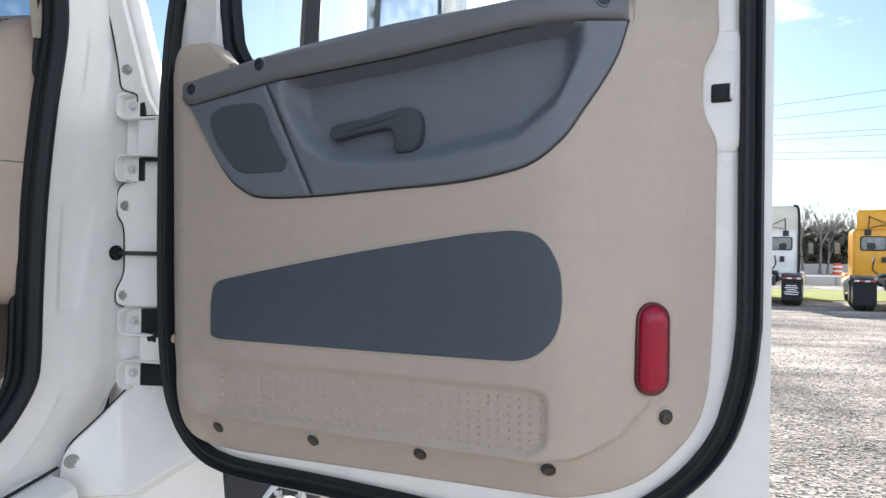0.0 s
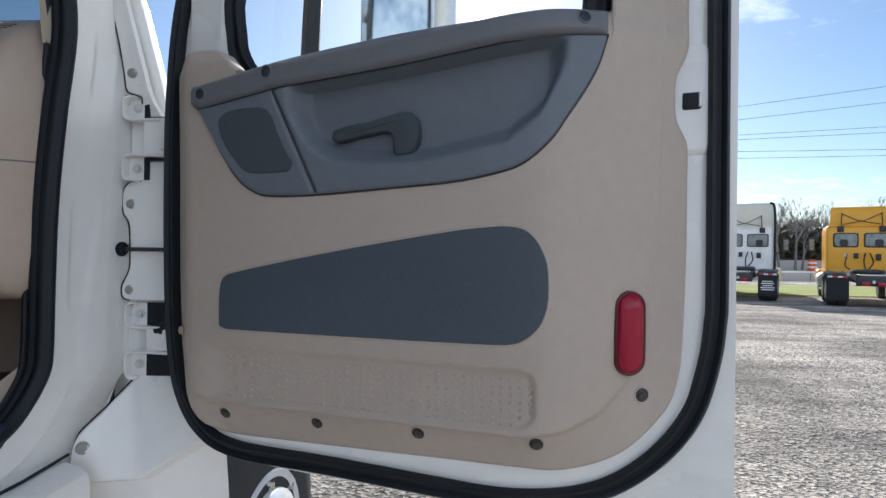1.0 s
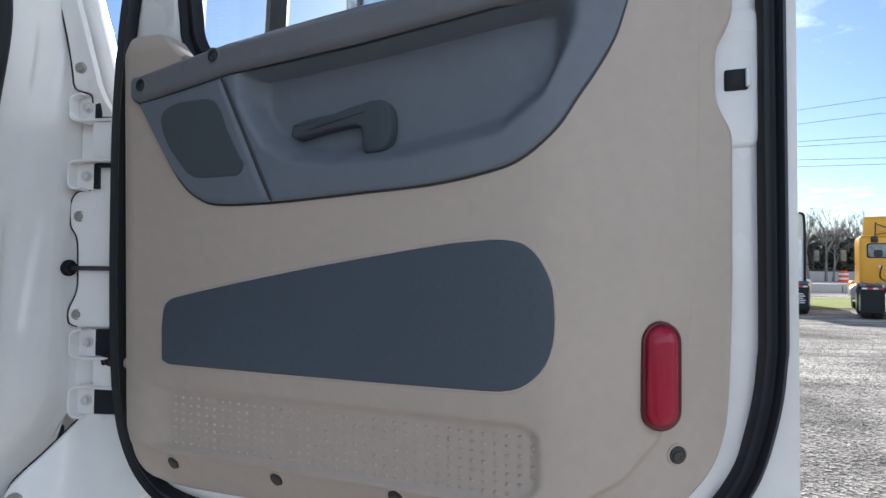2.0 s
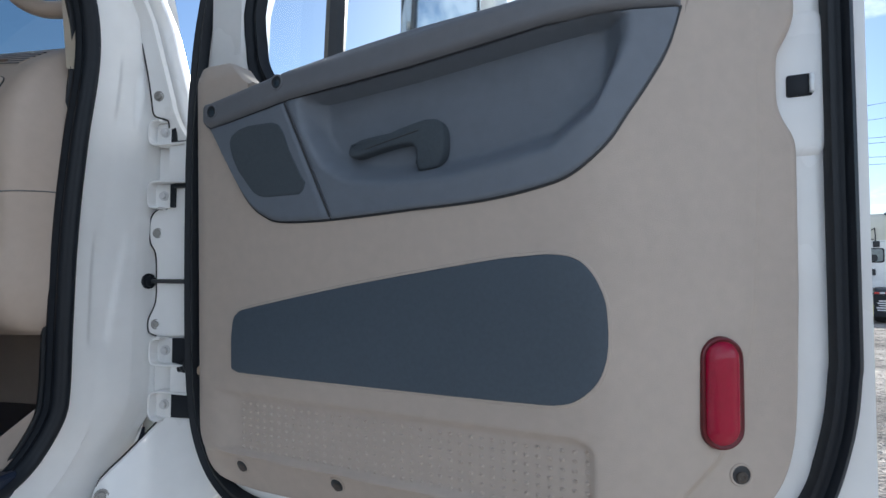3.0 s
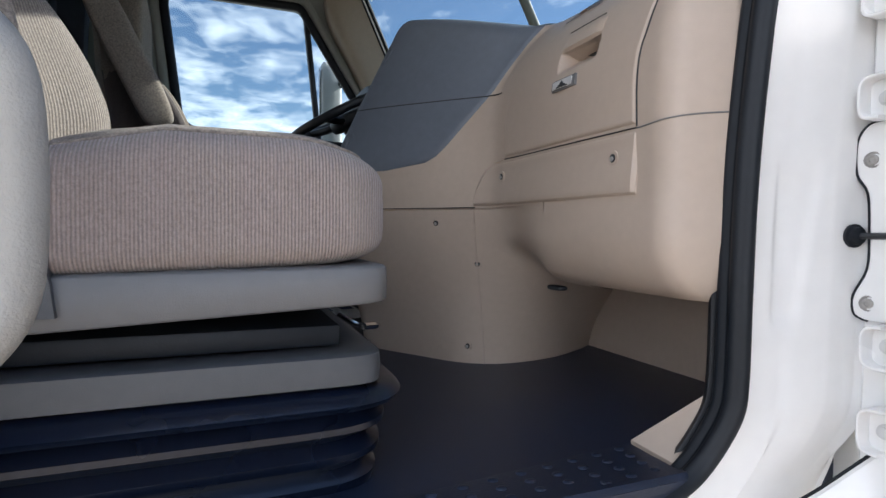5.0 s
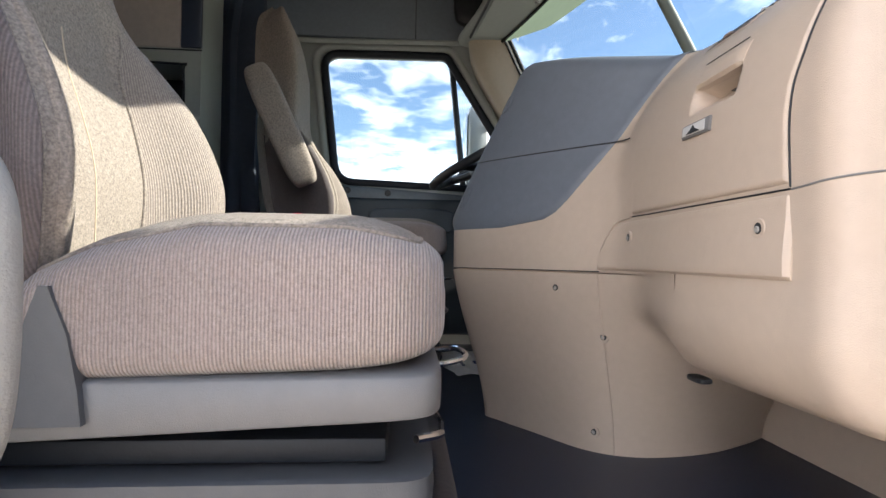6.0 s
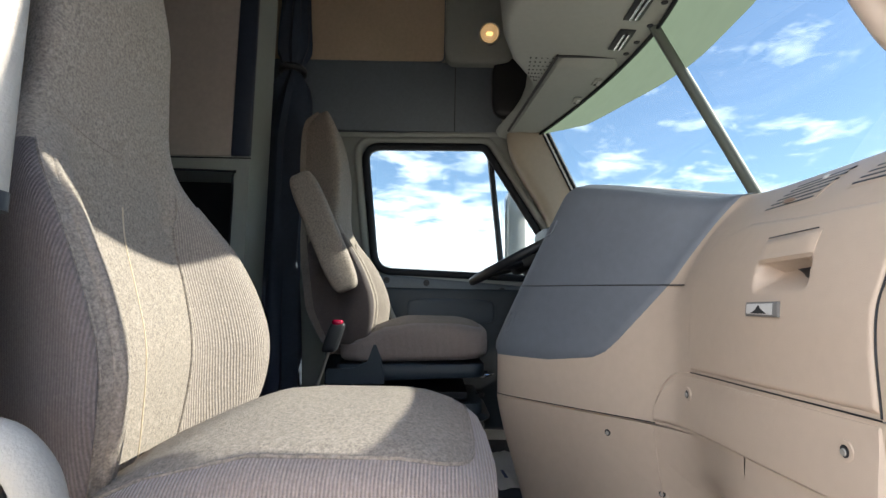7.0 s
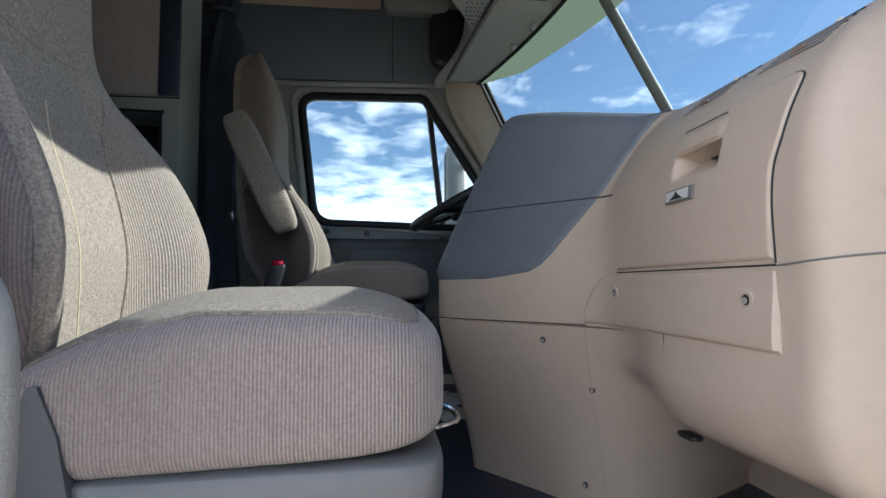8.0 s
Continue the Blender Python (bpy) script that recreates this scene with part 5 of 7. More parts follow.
# defroster vents on top
for sa, sb, za in ((3.85, 4.44, 2.0885), (2.80, 3.58, 2.082)):
    vent = part("vent", dash_patch([(sa, za), (sb, 2.0895)], [(sa, 2.134), (sb, 2.134)], 0.0024, 0.002, 24, 10), BEIGE_DASH, dash, "defroster vent with dark slots")
    for k in range(6):
        za_, zb_ = za + 0.0045 + 0.0072 * k, 2.094 + 0.0065 * k
        part("slot", dash_patch([(sa + 0.035 - 0.012 * k, za_), (sb - 0.02 - 0.016 * k, zb_)], [(sa + 0.035 - 0.012 * k, za_ + 0.0030), (sb - 0.02 - 0.016 * k, zb_ + 0.0028)], 0.0034, 0.0006, 18, 2), DARK, vent)
    mid = (sa + sb) / 2
    part("vent_screw", spin([(0, 0.0001), (0, 0.005), (0.002, 0.0045), (0.0035, 0.0025), (0.004, 0.0001)], dash_pt(mid - 0.08, 2.128, 0.001) - DO, (0, -0.5, 1), 14), ALLOY, vent, "pale screw cap")
    # small block that stands for a brown tape scrap on the vent
    part("vent_scrap", superbox(*(dash_pt(mid + 0.03, 2.100, 0.004) - DO), 0.011, 0.003, 0.0026, 0.6, 16, 8), VENT_SCRAP, vent, "small brown scrap on the vent")
# engine tunnel cover below the centre panel
tun = thing("engine_tunnel_cover", pose(0.2, 1.1, FLOOR), "beige moulded engine tunnel cover held by screws", "cover")
TO = Vector((0.2, 1.1, FLOOR))
LOWP = [(0.0, 0.98), (0.03, 0.88), (0.085, 0.832), (0.14, 0.862), (0.23, 0.922), (0.325, 0.986), (0.37, 1.05), (0.38, 1.13), (0.36, 1.235), (0.31, 1.34), (0.26, 1.42)]
HIGHP = [(0.0, 0.95), (0.03, 0.80), (0.075, 0.752), (0.125, 0.768), (0.23, 0.846), (0.335, 0.928), (0.425, 0.995), (0.52, 1.04), (0.60, 1.09), (0.60, 1.25), (0.45, 1.48)]
lo_c, hi_c = spline([(*p, 0) for p in LOWP], 8), spline([(*p, 0) for p in HIGHP], 8)
rows = []
for a, b in zip(lo_c, hi_c):
    row = []
    for j in range(25):
        t = j / 24
        f = 0.25 * t + 0.75 * smooth01(0.0, 1.1, t) / smooth01(0, 1.1, 1.0)
        p = a.lerp(b, f)
        row.append(Vector((p.x, p.y, FLOOR - 0.004 + (1.7535 - FLOOR) * t)) - TO)
    # turned in behind the panel above
    row += [row[-1] + Vector((-0.004, 0.012, 0.001)), row[-1] + Vector((-0.006, 0.020, 0.03))]
    rows.append(row)
part("cover_shell", grid_mesh(rows)[0], BEIGE_DASH, tun, smooth=60)
part("seam", tube([rows[47][j] + Vector((0.001, -0.001, 0)) for j in range(25)], 0.0013, 6), BEIGE_DASH, tun)


def tunnel_at(u, z):
    """A point of the tunnel cover at place u along its outline and height z."""
    i, j = min(int(u), len(rows) - 2), max(0.0, min(23.999, (z - FLOOR + 0.004) / (1.7535 - FLOOR) * 24))
    a, b, k, m = u - i, j - int(j), int(j), int(j) + 1
    return (rows[i][k].lerp(rows[i + 1][k], a)).lerp(rows[i][m].lerp(rows[i + 1][m], a), b) + TO


# soft hollow in which the tunnel cover runs out into the knee bolster
blend = []
for j in range(27):
    z = 1.6005 + (1.7565 - 1.6005) * (j / 26) ** 1.25
    u0 = 49.5 + 13.0 * (1 - smooth01(1.598, 1.70, z))
    p0, p1 = tunnel_at(u0, z), dash_pt(4.2, z, 0.0)
    t0, t1 = (tunnel_at(u0 + 1, z) - tunnel_at(u0 - 1, z)).normalized(), (dash_pt(4.0, z) - dash_pt(4.3, z)).normalized()
    gap = (p1 - p0).length
    c0, c1 = p0 + t0 * gap * 0.42, p1 - t1 * gap * (0.46 - 0.10 * smooth01(1.64, 1.74, z))
    row = [tunnel_at(u0 - 2, z) + Vector((-0.0004, 0.0006, 0)), tunnel_at(u0 - 1, z) + Vector((0.0003, -0.0004, 0))]
    for k in range(29):
        t = k / 28
        row.append(p0 * (1 - t) ** 3 + c0 * 3 * t * (1 - t) ** 2 + c1 * 3 * t * t * (1 - t) + p1 * t ** 3 + Vector((0.0006, -0.0008, 0)) * (1 - t))
    row += [dash_pt(4.05, z, 0.0002), dash_pt(3.9, z, -0.0016)]
    blend.append([q - TO for q in row])
part("knee_fillet", grid_mesh(blend)[0], BEIGE_DASH, tun, smooth=70)
for q in ((0.333, 0.924, 1.722), (0.406, 0.999, 1.634), (0.343, 1.009, 1.437)):
    best = min((p for r in rows for p in r), key=lambda p: (p + TO - Vector(q)).length)
    trim_screw(best, (0.65, -0.75, 0), tun)
part("foot_vent", superbox(0.592 - TO.x, 1.082 - TO.y, 1.596 - TO.z, 0.024, 0.012, 0.005, 0.6, 20, 8), DARK, tun, "dark slot")

# ---- windshield in two panes ----
def ws_pt(x, z):
    a = abs(x)
    y = 1.205 + 0.55 * (2.69 - z) - 0.149 * (a / 0.856) ** 1.6
    return Vector((x, y, z))


BAND = [(-0.88, 2.705), (-0.57, 2.640), (-0.316, 2.621), (-0.10, 2.600), (0.11, 2.582), (0.26, 2.572), (0.38, 2.562), (0.60, 2.556), (0.75, 2.572), (0.88, 2.615)]
for sgn in (1, -1):
    rows = [[ws_pt(sgn * (0.012 + (0.90 + 0.05 * (1 - j / 12)) * i / 12), 2.06 + (2.72 - 2.06) * j / 12) for j in range(13)] for i in range(13)]
    pane = whole("window_windshield", grid_mesh(rows)[0], GLASS_FRONT, "clear windshield pane", "window", kind="structure")
    rows = [[ws_pt(sgn * (0.012 + 0.87 * i / 20), 2.712 + (lerp_table(BAND, sgn * (0.012 + 0.87 * i / 20)) - 2.712) * j / 6) + Vector((0, -0.006, 0)) for j in range(7)] for i in range(21)]
    whole("sun_band", grid_mesh(rows)[0], SUN_BAND, "pale green sun band along the windshield head", "sun band")
post = whole("windshield_post", tube([ws_pt(0, 2.72) + Vector((0, -0.012, 0)), ws_pt(0, 2.4) + Vector((0, -0.012, 0)), ws_pt(0, 2.05) + Vector((0, -0.012, 0))], 0.0150, 12), POST, "grey windshield centre post", "post")

# A pillars, both sides
for sgn in (-1, 1):
    rows = []
    for j in range(13):
        t = j / 12
        z = 2.08 + (2.72 - 2.08) * t
        w = ws_pt(0.90 - 0.035 * t if sgn > 0 else 0.945 - 0.072 * t, z)
        inner = 0.0 if sgn < 0 else -0.017
        door_y = 1.10 - 0.02 * t - 0.19 * smooth01(0.25, 1.0, t)
        xo = (0.985 if sgn < 0 else 0.955) - 0.055 * t
        k = 0.0 if sgn < 0 else 0.078
        rows.append([Vector((sgn * p[0], p[1], z)) for p in ((w.x - 0.004 + inner, w.y + 0.02), (w.x - 0.012 + inner, w.y - 0.005), (w.x - 0.004 + inner, w.y - 0.03), (xo - 0.045 + k, door_y + 0.05), (xo - 0.025 + 0.5 * k, door_y + 0.012), (xo, door_y + 0.004), (xo + (0.11 if sgn < 0 else 0.05), door_y + 0.02), (xo + (0.12 if sgn < 0 else 0.06), door_y + 0.12), (w.x + 0.05, w.y + 0.05))])
    pillar = whole("wall_a_pillar", grid_mesh(rows, close_v=True)[0], PILLAR, "beige A pillar trim", "pillar", kind="structure", smooth=50)
    part("glass_seal", tube([r[1] + Vector((-sgn * 0.003, 0.004, 0)) for r in rows], 0.006, 8), RUBBER, pillar, "black seal against the glass")
    if sgn < 0:
        part("outer_seal", tube([r[0] + Vector((0.002, 0.004, 0)) for r in rows], 0.009, 8), RUBBER, pillar, "black outer seal")

# ---- overhead console, visors ----
over = thing("overhead_console", pose(0, 0.9, 2.72), "grey green overhead console with flap covers", "console")
OO = Vector((0, 0.9, 2.72))
rear_y = lambda x: lerp_table([(0.0, 0.768), (0.12, 0.785), (0.24, 0.822), (0.33, 0.872), (0.42, 0.918), (0.50, 0.932), (0.60, 0.926), (0.755, 0.890), (0.93, 0.853), (1.0, 0.85)], abs(x))
visor_back = lambda x: 0.962 - 0.065 * (abs(x) - 0.182) / 0.703
rows = []
for i in range(33):
    x = -0.985 + 1.97 * i / 32
    yf = ws_pt(x, 2.70).y - 0.012
    yr, out = rear_y(x), smooth01(0.50, 0.80, abs(x))
    prof = [(yf + 0.03, 2.76), (yf, 2.708), (yf - 0.03, 2.712), (yf - 0.10, 2.716), (max(yr + 0.03, yf - 0.19), 2.722), (yr + 0.025, 2.724), (yr + 0.008, 2.732), (yr, 2.752), (yr - 0.01 + 0.10 * out, 2.85), (yr - 0.03 + 0.22 * out, 3.05), (yr - 0.04 + 0.24 * out, 3.58)]
    rows.append([Vector((x, y, z)) - OO for y, z in prof])
part("console_shell", grid_mesh(rows)[0], GREY_GREEN, over, smooth=50)
for x0, x1 in ((-0.875, -0.186), (0.186, 0.875)):
    rows, low = [], []
    for i in range(25):
        t = i / 24
        x = x0 + (x1 - x0) * t
        # rounded ends, thin rolled rim
        end = min(t, 1 - t) * abs(x1 - x0)
        round_off = 0.022 * (1 - min(1.0, end / 0.03)) ** 2
        yf, yb = ws_pt(x, 2.70).y - 0.034 - round_off, visor_back(x) + round_off
        e = 0.004 + 0.016 * math.sqrt(max(0.0, 1 - (1 - min(1.0, end / 0.012)) ** 2))
        zt = lambda y: 2.7135 + 0.05 * (1.16 - y)
        rows.append([Vector((x, y, zt(y) - d)) - OO for y, d in ((yf, 0.0), (yf - 0.001, e * 0.6), (yf - 0.006, e), ((yf + yb) / 2, e + 0.002), (yb + 0.006, e), (yb + 0.001, e * 0.6), (yb, 0.0))])
    flap = part("visor", grid_mesh(rows)[0], GREY_GREEN, over, "grey green sun visor folded up", smooth=50)
    inside = x0 if x0 > 0 else x1
    part("visor_gap", tube([Vector((x, visor_back(x) - 0.003, 2.718)) - OO for x in [x0 + (x1 - x0) * k / 12 for k in range(13)]], 0.0055, 6), DARK, flap)
    part("visor_gap", tube([Vector((inside, y, 2.716)) - OO for y in (visor_back(inside) - 0.003, 1.05, ws_pt(inside, 2.7).y - 0.04)], 0.004, 6), DARK, flap)
    for q in (0.313, 0.471):
        x = math.copysign(q, x0)
        yf = ws_pt(x, 2.70).y - 0.052
        clip = part("clip", box(x - 0.026, x + 0.026, yf - 0.016 - OO.y, yf + 0.010 - OO.y, 2.6905 - OO.z, 2.6965 - OO.z, 0.003), GREY_GREEN, flap, "moulded clip pocket")
        part("clip_tab", box(x - 0.014, x + 0.014, yf - 0.004 - OO.y, yf + 0.008 - OO.y, 2.6865 - OO.z, 2.6912 - OO.z, 0.002), ALLOY, clip)
        part("clip_slot", box(x - 0.020, x - 0.012, yf - 0.010 - OO.y, yf + 0.006 - OO.y, 2.6893 - OO.z, 2.6908 - OO.z, 0.0), DARK, clip)
for k in range(7):
    for j in range(5):
        x = -0.212 - 0.027 * k
        y = 0.950 - 0.004 * k - (0.0175 - 0.0017 * k) * j
        if y < rear_y(x) + 0.022:
            continue
        part("grille_hole", cylinder((x - OO.x, y - OO.y, 2.7215 - OO.z), (x - OO.x, y - OO.y, 2.733 - OO.z), 0.0032, 6), DARK, over)
for xa, xb in ((-0.115, -0.030), (0.045, 0.145)):
    ym = 1.105 + 0.02 * (xa < 0) * 0.5
    pocket = part("rod_pocket", box(xa - 0.012 - OO.x, xb + 0.012 - OO.x, ym - 0.022 - OO.y, ym + 0.022 - OO.y, 2.7095 - OO.z, 2.716 - OO.z, 0.002), DARK, over, "dark pocket with two bright rods")
    for dy in (-0.007, 0.007):
        part("rod", cylinder((xa - OO.x, ym + dy - OO.y, 2.706 - OO.z), (xb - OO.x, ym + dy - OO.y, 2.706 - OO.z), 0.0038, 12), CHROME, pocket, "bright rod")
for x in (-0.15, -0.08, 0.01, 0.12):
    y = ws_pt(x, 2.70).y - 0.036
    part("screw", spin([(0, 0.0001), (0, 0.009), (0.002, 0.0085), (0.003, 0.005), (0.0015, 0.0001)], Vector((x, y, 2.7105)) - OO, (0, 0, -1), 16), DARK if x > -0.5 else STEEL, over)
edge = [ws_pt(-0.88 + 1.76 * i / 40, 2.70) + Vector((0, -0.016, 0.004)) for i in range(41)]
part("edge_seal", tube([p - OO for p in edge], 0.006, 8), RUBBER, over, "black edge seal at the glass")

# ---- driver side wall, door and window ----
DX = -1.035


def round_poly(corners, n=7):
    """A closed outline from corners of (y, z, radius)."""
    out = []
    for i, (y, z, r) in enumerate(corners):
        c = Vector((y, z))
        a = (Vector(corners[i - 1][:2]) - c).normalized()
        b = (Vector(corners[(i + 1) % len(corners)][:2]) - c).normalized()
        half = a.angle(b) / 2
        reach = r / math.tan(half)
        for k in range(n + 1):
            t = k / n
            p, q = c + a * reach * (1 - t), c + b * reach * t
            out.append((p.x * (1 - t) + q.x * t, p.y * (1 - t) + q.y * t))
    return out


WIN_D = round_poly([(0.322, 2.112, 0.095), (0.256, 2.684, 0.07), (0.806, 2.690, 0.045), (1.105, 2.215, 0.05), (1.105, 2.086, 0.03)])


def driver_wall():
    bm = bmesh.new()
    outer = [(-1.85, FLOOR - 0.05), (1.6, FLOOR - 0.05), (1.6, 2.05), (1.30, 2.10), (1.15, 2.50), (1.06, 2.72), (1.06, 3.62), (-1.85, 3.62)]
    inner = WIN_D
    loops = []
    for x in (DX, DX - 0.06):
        o = [bm.verts.new((x, y, z)) for y, z in outer]
        w = [bm.verts.new((x, y, z)) for y, z in inner]
        es = [bm.edges.new((o[i], o[(i + 1) % len(o)])) for i in range(len(o))] + [bm.edges.new((w[i], w[(i + 1) % len(w)])) for i in range(len(w))]
        bmesh.ops.triangle_fill(bm, edges=es, use_beauty=True)
        loops.append((o, w))
    for k in (0, 1):
        a, b = loops[0][k], loops[1][k]
        for i in range(len(a)):
            j = (i + 1) % len(a)
            bm.faces.new((a[i], a[j], b[j], b[i]))
    return bm


whole("wall_driver_side", driver_wall(), GREY_GREEN, "grey green lined driver side wall", "wall", kind="structure", smooth=30)
wpts = [Vector((DX + 0.006, y, z)) for y, z in WIN_D]
wind = thing("window_driver", pose(DX, 0.6, 2.1), "side window with a black rubber surround", "window", kind="structure")
WO = Vector((DX, 0.6, 2.1))
part("window_surround", tube([p - WO for p in wpts], 0.018, 12, closed=True), RUBBER, wind, "black rubber surround")
grow = [Vector((DX + 0.003, 0.62 + (p.y - 0.62) * 1.11, 2.38 + (p.z - 2.38) * 1.10)) - WO for p in wpts]
part("outer_rim", tube(grow, 0.019, 12, closed=True), GREY_GREEN, wind, "grey green door frame rim")
bm = bmesh.new()
bm.faces.new([bm.verts.new(p - WO + Vector((-0.03, 0, 0))) for p in wpts])
p_ = part("pane", bm, GLASS_FRONT, wind, smooth=0)
p_.visible_shadow = False
part("division_bar", tube([Vector((DX - 0.01, 0.828, 2.69)) - WO, Vector((DX - 0.01, 0.892, 2.09)) - WO], 0.014, 8), DARK, wind, "dark division bar")

dd = thing("door_2", pose(-1.0, 0.6, FLOOR), "grey driver door inner trim with a pull handle", "door", kind="structure")
QO = Vector((-1.0, 0.6, FLOOR))
part("belt_rail", grid_mesh([[Vector((x, y, z - 0.045 * (y - 0.37) / 0.6 * 0.9)) - QO for x, z in ((-1.03, 2.098), (-1.012, 2.096), (-1.002, 2.085), (-1.0, 2.06), (-1.004, 2.043), (-1.03, 2.038))] for y in (0.2, 0.4, 0.6, 0.8, 1.0, 1.12)])[0], GREY_DARK, dd, "dark grey belt rail with screws", smooth=60)
for y, z in ((0.377, 2.072), (0.552, 2.062), (0.885, 2.034)):
    part("screw", spin([(0, 0.0001), (0, 0.014), (0.003, 0.013), (0.002, 0.009), (-0.001, 0.008), (-0.001, 0.0001)], Vector((-1.0, y, z)) - QO, (1, 0, 0), 16), DARK, dd)
part("trim", superbox(-1.03 - QO.x, 0.62 - QO.y, 1.74 - QO.z, 0.04, 0.50, 0.30, 0.2, 40, 20), SLATE_DARK, dd, "slate blue door trim")
part("pocket", superbox(-0.985 - QO.x, 0.66 - QO.y, 1.94 - QO.z, 0.02, 0.19, 0.055, 0.4, 30, 14), BLUE_CARPET, dd, "dark moulded pocket")
part("pull_handle", tube([q - QO for q in spline([(-0.985, 0.36, 2.03), (-0.95, 0.39, 1.96), (-0.95, 0.43, 1.88), (-0.98, 0.46, 1.83)], 6)], 0.012, 10), GREY_GREEN, dd, "grey pull handle")

# headliner side panel, upper locker, column with lamp
hp = thing("side_header_panel", pose(-1.0, 0.3, 2.7), "dark grey header panel above the driver door", "panel")
HO = Vector((-1.0, 0.3, 2.7))
part("panel", box(-1.03 - HO.x, -0.985 - HO.x, -0.25 - HO.y, 0.88 - HO.y, 2.745 - HO.z, 3.075 - HO.z, 0.008), GREY_DARK, hp)
part("lower_rail", tube([Vector(q) - HO for q in ((-1.0, -0.2, 2.725), (-1.0, 0.3, 2.73), (-0.99, 0.88, 2.738))], 0.012, 8), GREY_GREEN, hp)
part("seam", tube([q - HO for q in (Vector((-0.984, 0.665, 2.745)), Vector((-0.984, 0.665, 3.07)))], 0.0018, 6), DARK, hp)
locker = thing("upper_locker_panel", pose(-1.015, 0.1575, 3.33), "brown upholstered upper side panel", "panel")
part("pad", superbox(0, 0, 0, 0.018, 0.4575, 0.25, 0.10, 64, 24), PANEL_BROWN, locker)
part("welt", tube([Vector((0.012, y, z)) for y, z in round_poly([(-0.456, -0.248, 0.03), (-0.456, 0.248, 0.03), (0.456, 0.248, 0.03), (0.456, -0.248, 0.03)])], 0.005, 8, closed=True), GREY_DARK, locker, "dark welt round the panel")
col = thing("side_column", pose(-0.95, 0.65, 3.0), "grey green corner column with a round reading lamp", "column")
CO = Vector((-0.95, 0.65, 3.0))
part("column", superbox(-0.99 - CO.x, 0.77 - CO.y, 3.34 - CO.z, 0.06, 0.155, 0.29, 0.22, 32, 16), GREY_GREEN, col)
# solid dark block in place of the shaded hollow beside the console
part("hollow_shade", superbox(-0.975 - CO.x, 0.965 - CO.y, 2.945 - CO.z, 0.035, 0.135, 0.14, 0.45, 32, 16), DARK, col, "dark block standing for the shade in an open hollow")
lampb = part("lamp_bezel", spin([(0, 0.052), (0.012, 0.05), (0.014, 0.044), (0.006, 0.042), (0.006, 0.0001)], Vector((-0.915, 0.815, 3.18)) - CO, (1, -0.2, -0.35), 28), GREY_GREEN, col)
part("lamp_lens", spin([(0.006, 0.0001), (0.006, 0.041), (0.014, 0.036), (0.019, 0.02), (0.02, 0.0001)], Vector((-0.915, 0.815, 3.18)) - CO, (1, -0.2, -0.35), 24), LAMP_LENS, lampb, "pale domed lamp lens")
part("bulb", superbox(-0.894 - CO.x, 0.812 - CO.y, 3.168 - CO.z, 0.006, 0.015, 0.008, 0.6, 20, 10), LAMP_BULB, lampb, "warm glowing bulb")

# sleeper cabinet behind the driver seat: its face looks across the cab
cab = thing("sleeper_cabinet", pose(-0.52, -0.6, FLOOR), "tall grey sleeper cabinet with brown panels and a dark open shelf", "cabinet")
KO = Vector((-0.52, -0.6, FLOOR))
KX = -0.42


def kbox(x0, x1, y0, y1, z0, z1, bevel=0.0):
    return box(x0 - KO.x, x1 - KO.x, y0 - KO.y, y1 - KO.y, z0 - KO.z, z1 - KO.z, bevel)


part("lower_face", kbox(KX - 0.20, KX, -1.40, -0.043, FLOOR, 2.05, 0.0), GREY_GREEN, cab, "grey green lower cabinet face", smooth=0)
part("upper_face", kbox(KX - 0.20, KX, -1.40, -0.043, 2.40, 3.58, 0.0), GREY_GREEN, cab, smooth=0)
part("shelf_side", kbox(KX - 0.20, KX, -0.095, -0.043, 2.05, 2.40, 0.0), GREY_GREEN, cab, smooth=0)
part("shelf_side", kbox(KX - 0.20, KX, -1.40, -0.50, 2.05, 2.40, 0.0), GREY_GREEN, cab, smooth=0)
part("shelf_back", kbox(KX - 0.19, KX - 0.17, -0.51, -0.09, 2.04, 2.41), RUBBER, cab, "dark back of the open shelf", smooth=0)
part("shelf_rim", tube([Vector((KX + 0.001, y, z)) - KO for y, _, z in spline([(-0.12, 0, 2.40), (-0.098, 0, 2.378), (-0.095, 0, 2.20), (-0.098, 0, 2.07), (-0.12, 0, 2.05), (-0.47, 0, 2.05), (-0.50, 0, 2.08), (-0.50, 0, 2.37), (-0.47, 0, 2.40)], 5, closed=True)], 0.004, 6, closed=True), RUBBER, cab)
part("upper_panel", kbox(KX - 0.01, KX + 0.006, -1.38, -0.108, 2.452, 3.58, 0.003), CABINET, cab, "taupe upper cabinet panel")
part("dark_stile", kbox(KX - 0.01, KX + 0.010, -0.106, -0.042, 2.452, 3.58, 0.004), NAVY_TRIM, cab, "dark navy vertical trim strip")
part("seam", tube([Vector((KX + 0.001, -1.38, 2.446)) - KO, Vector((KX + 0.001, -0.040, 2.446)) - KO], 0.0025, 6), RUBBER, cab)

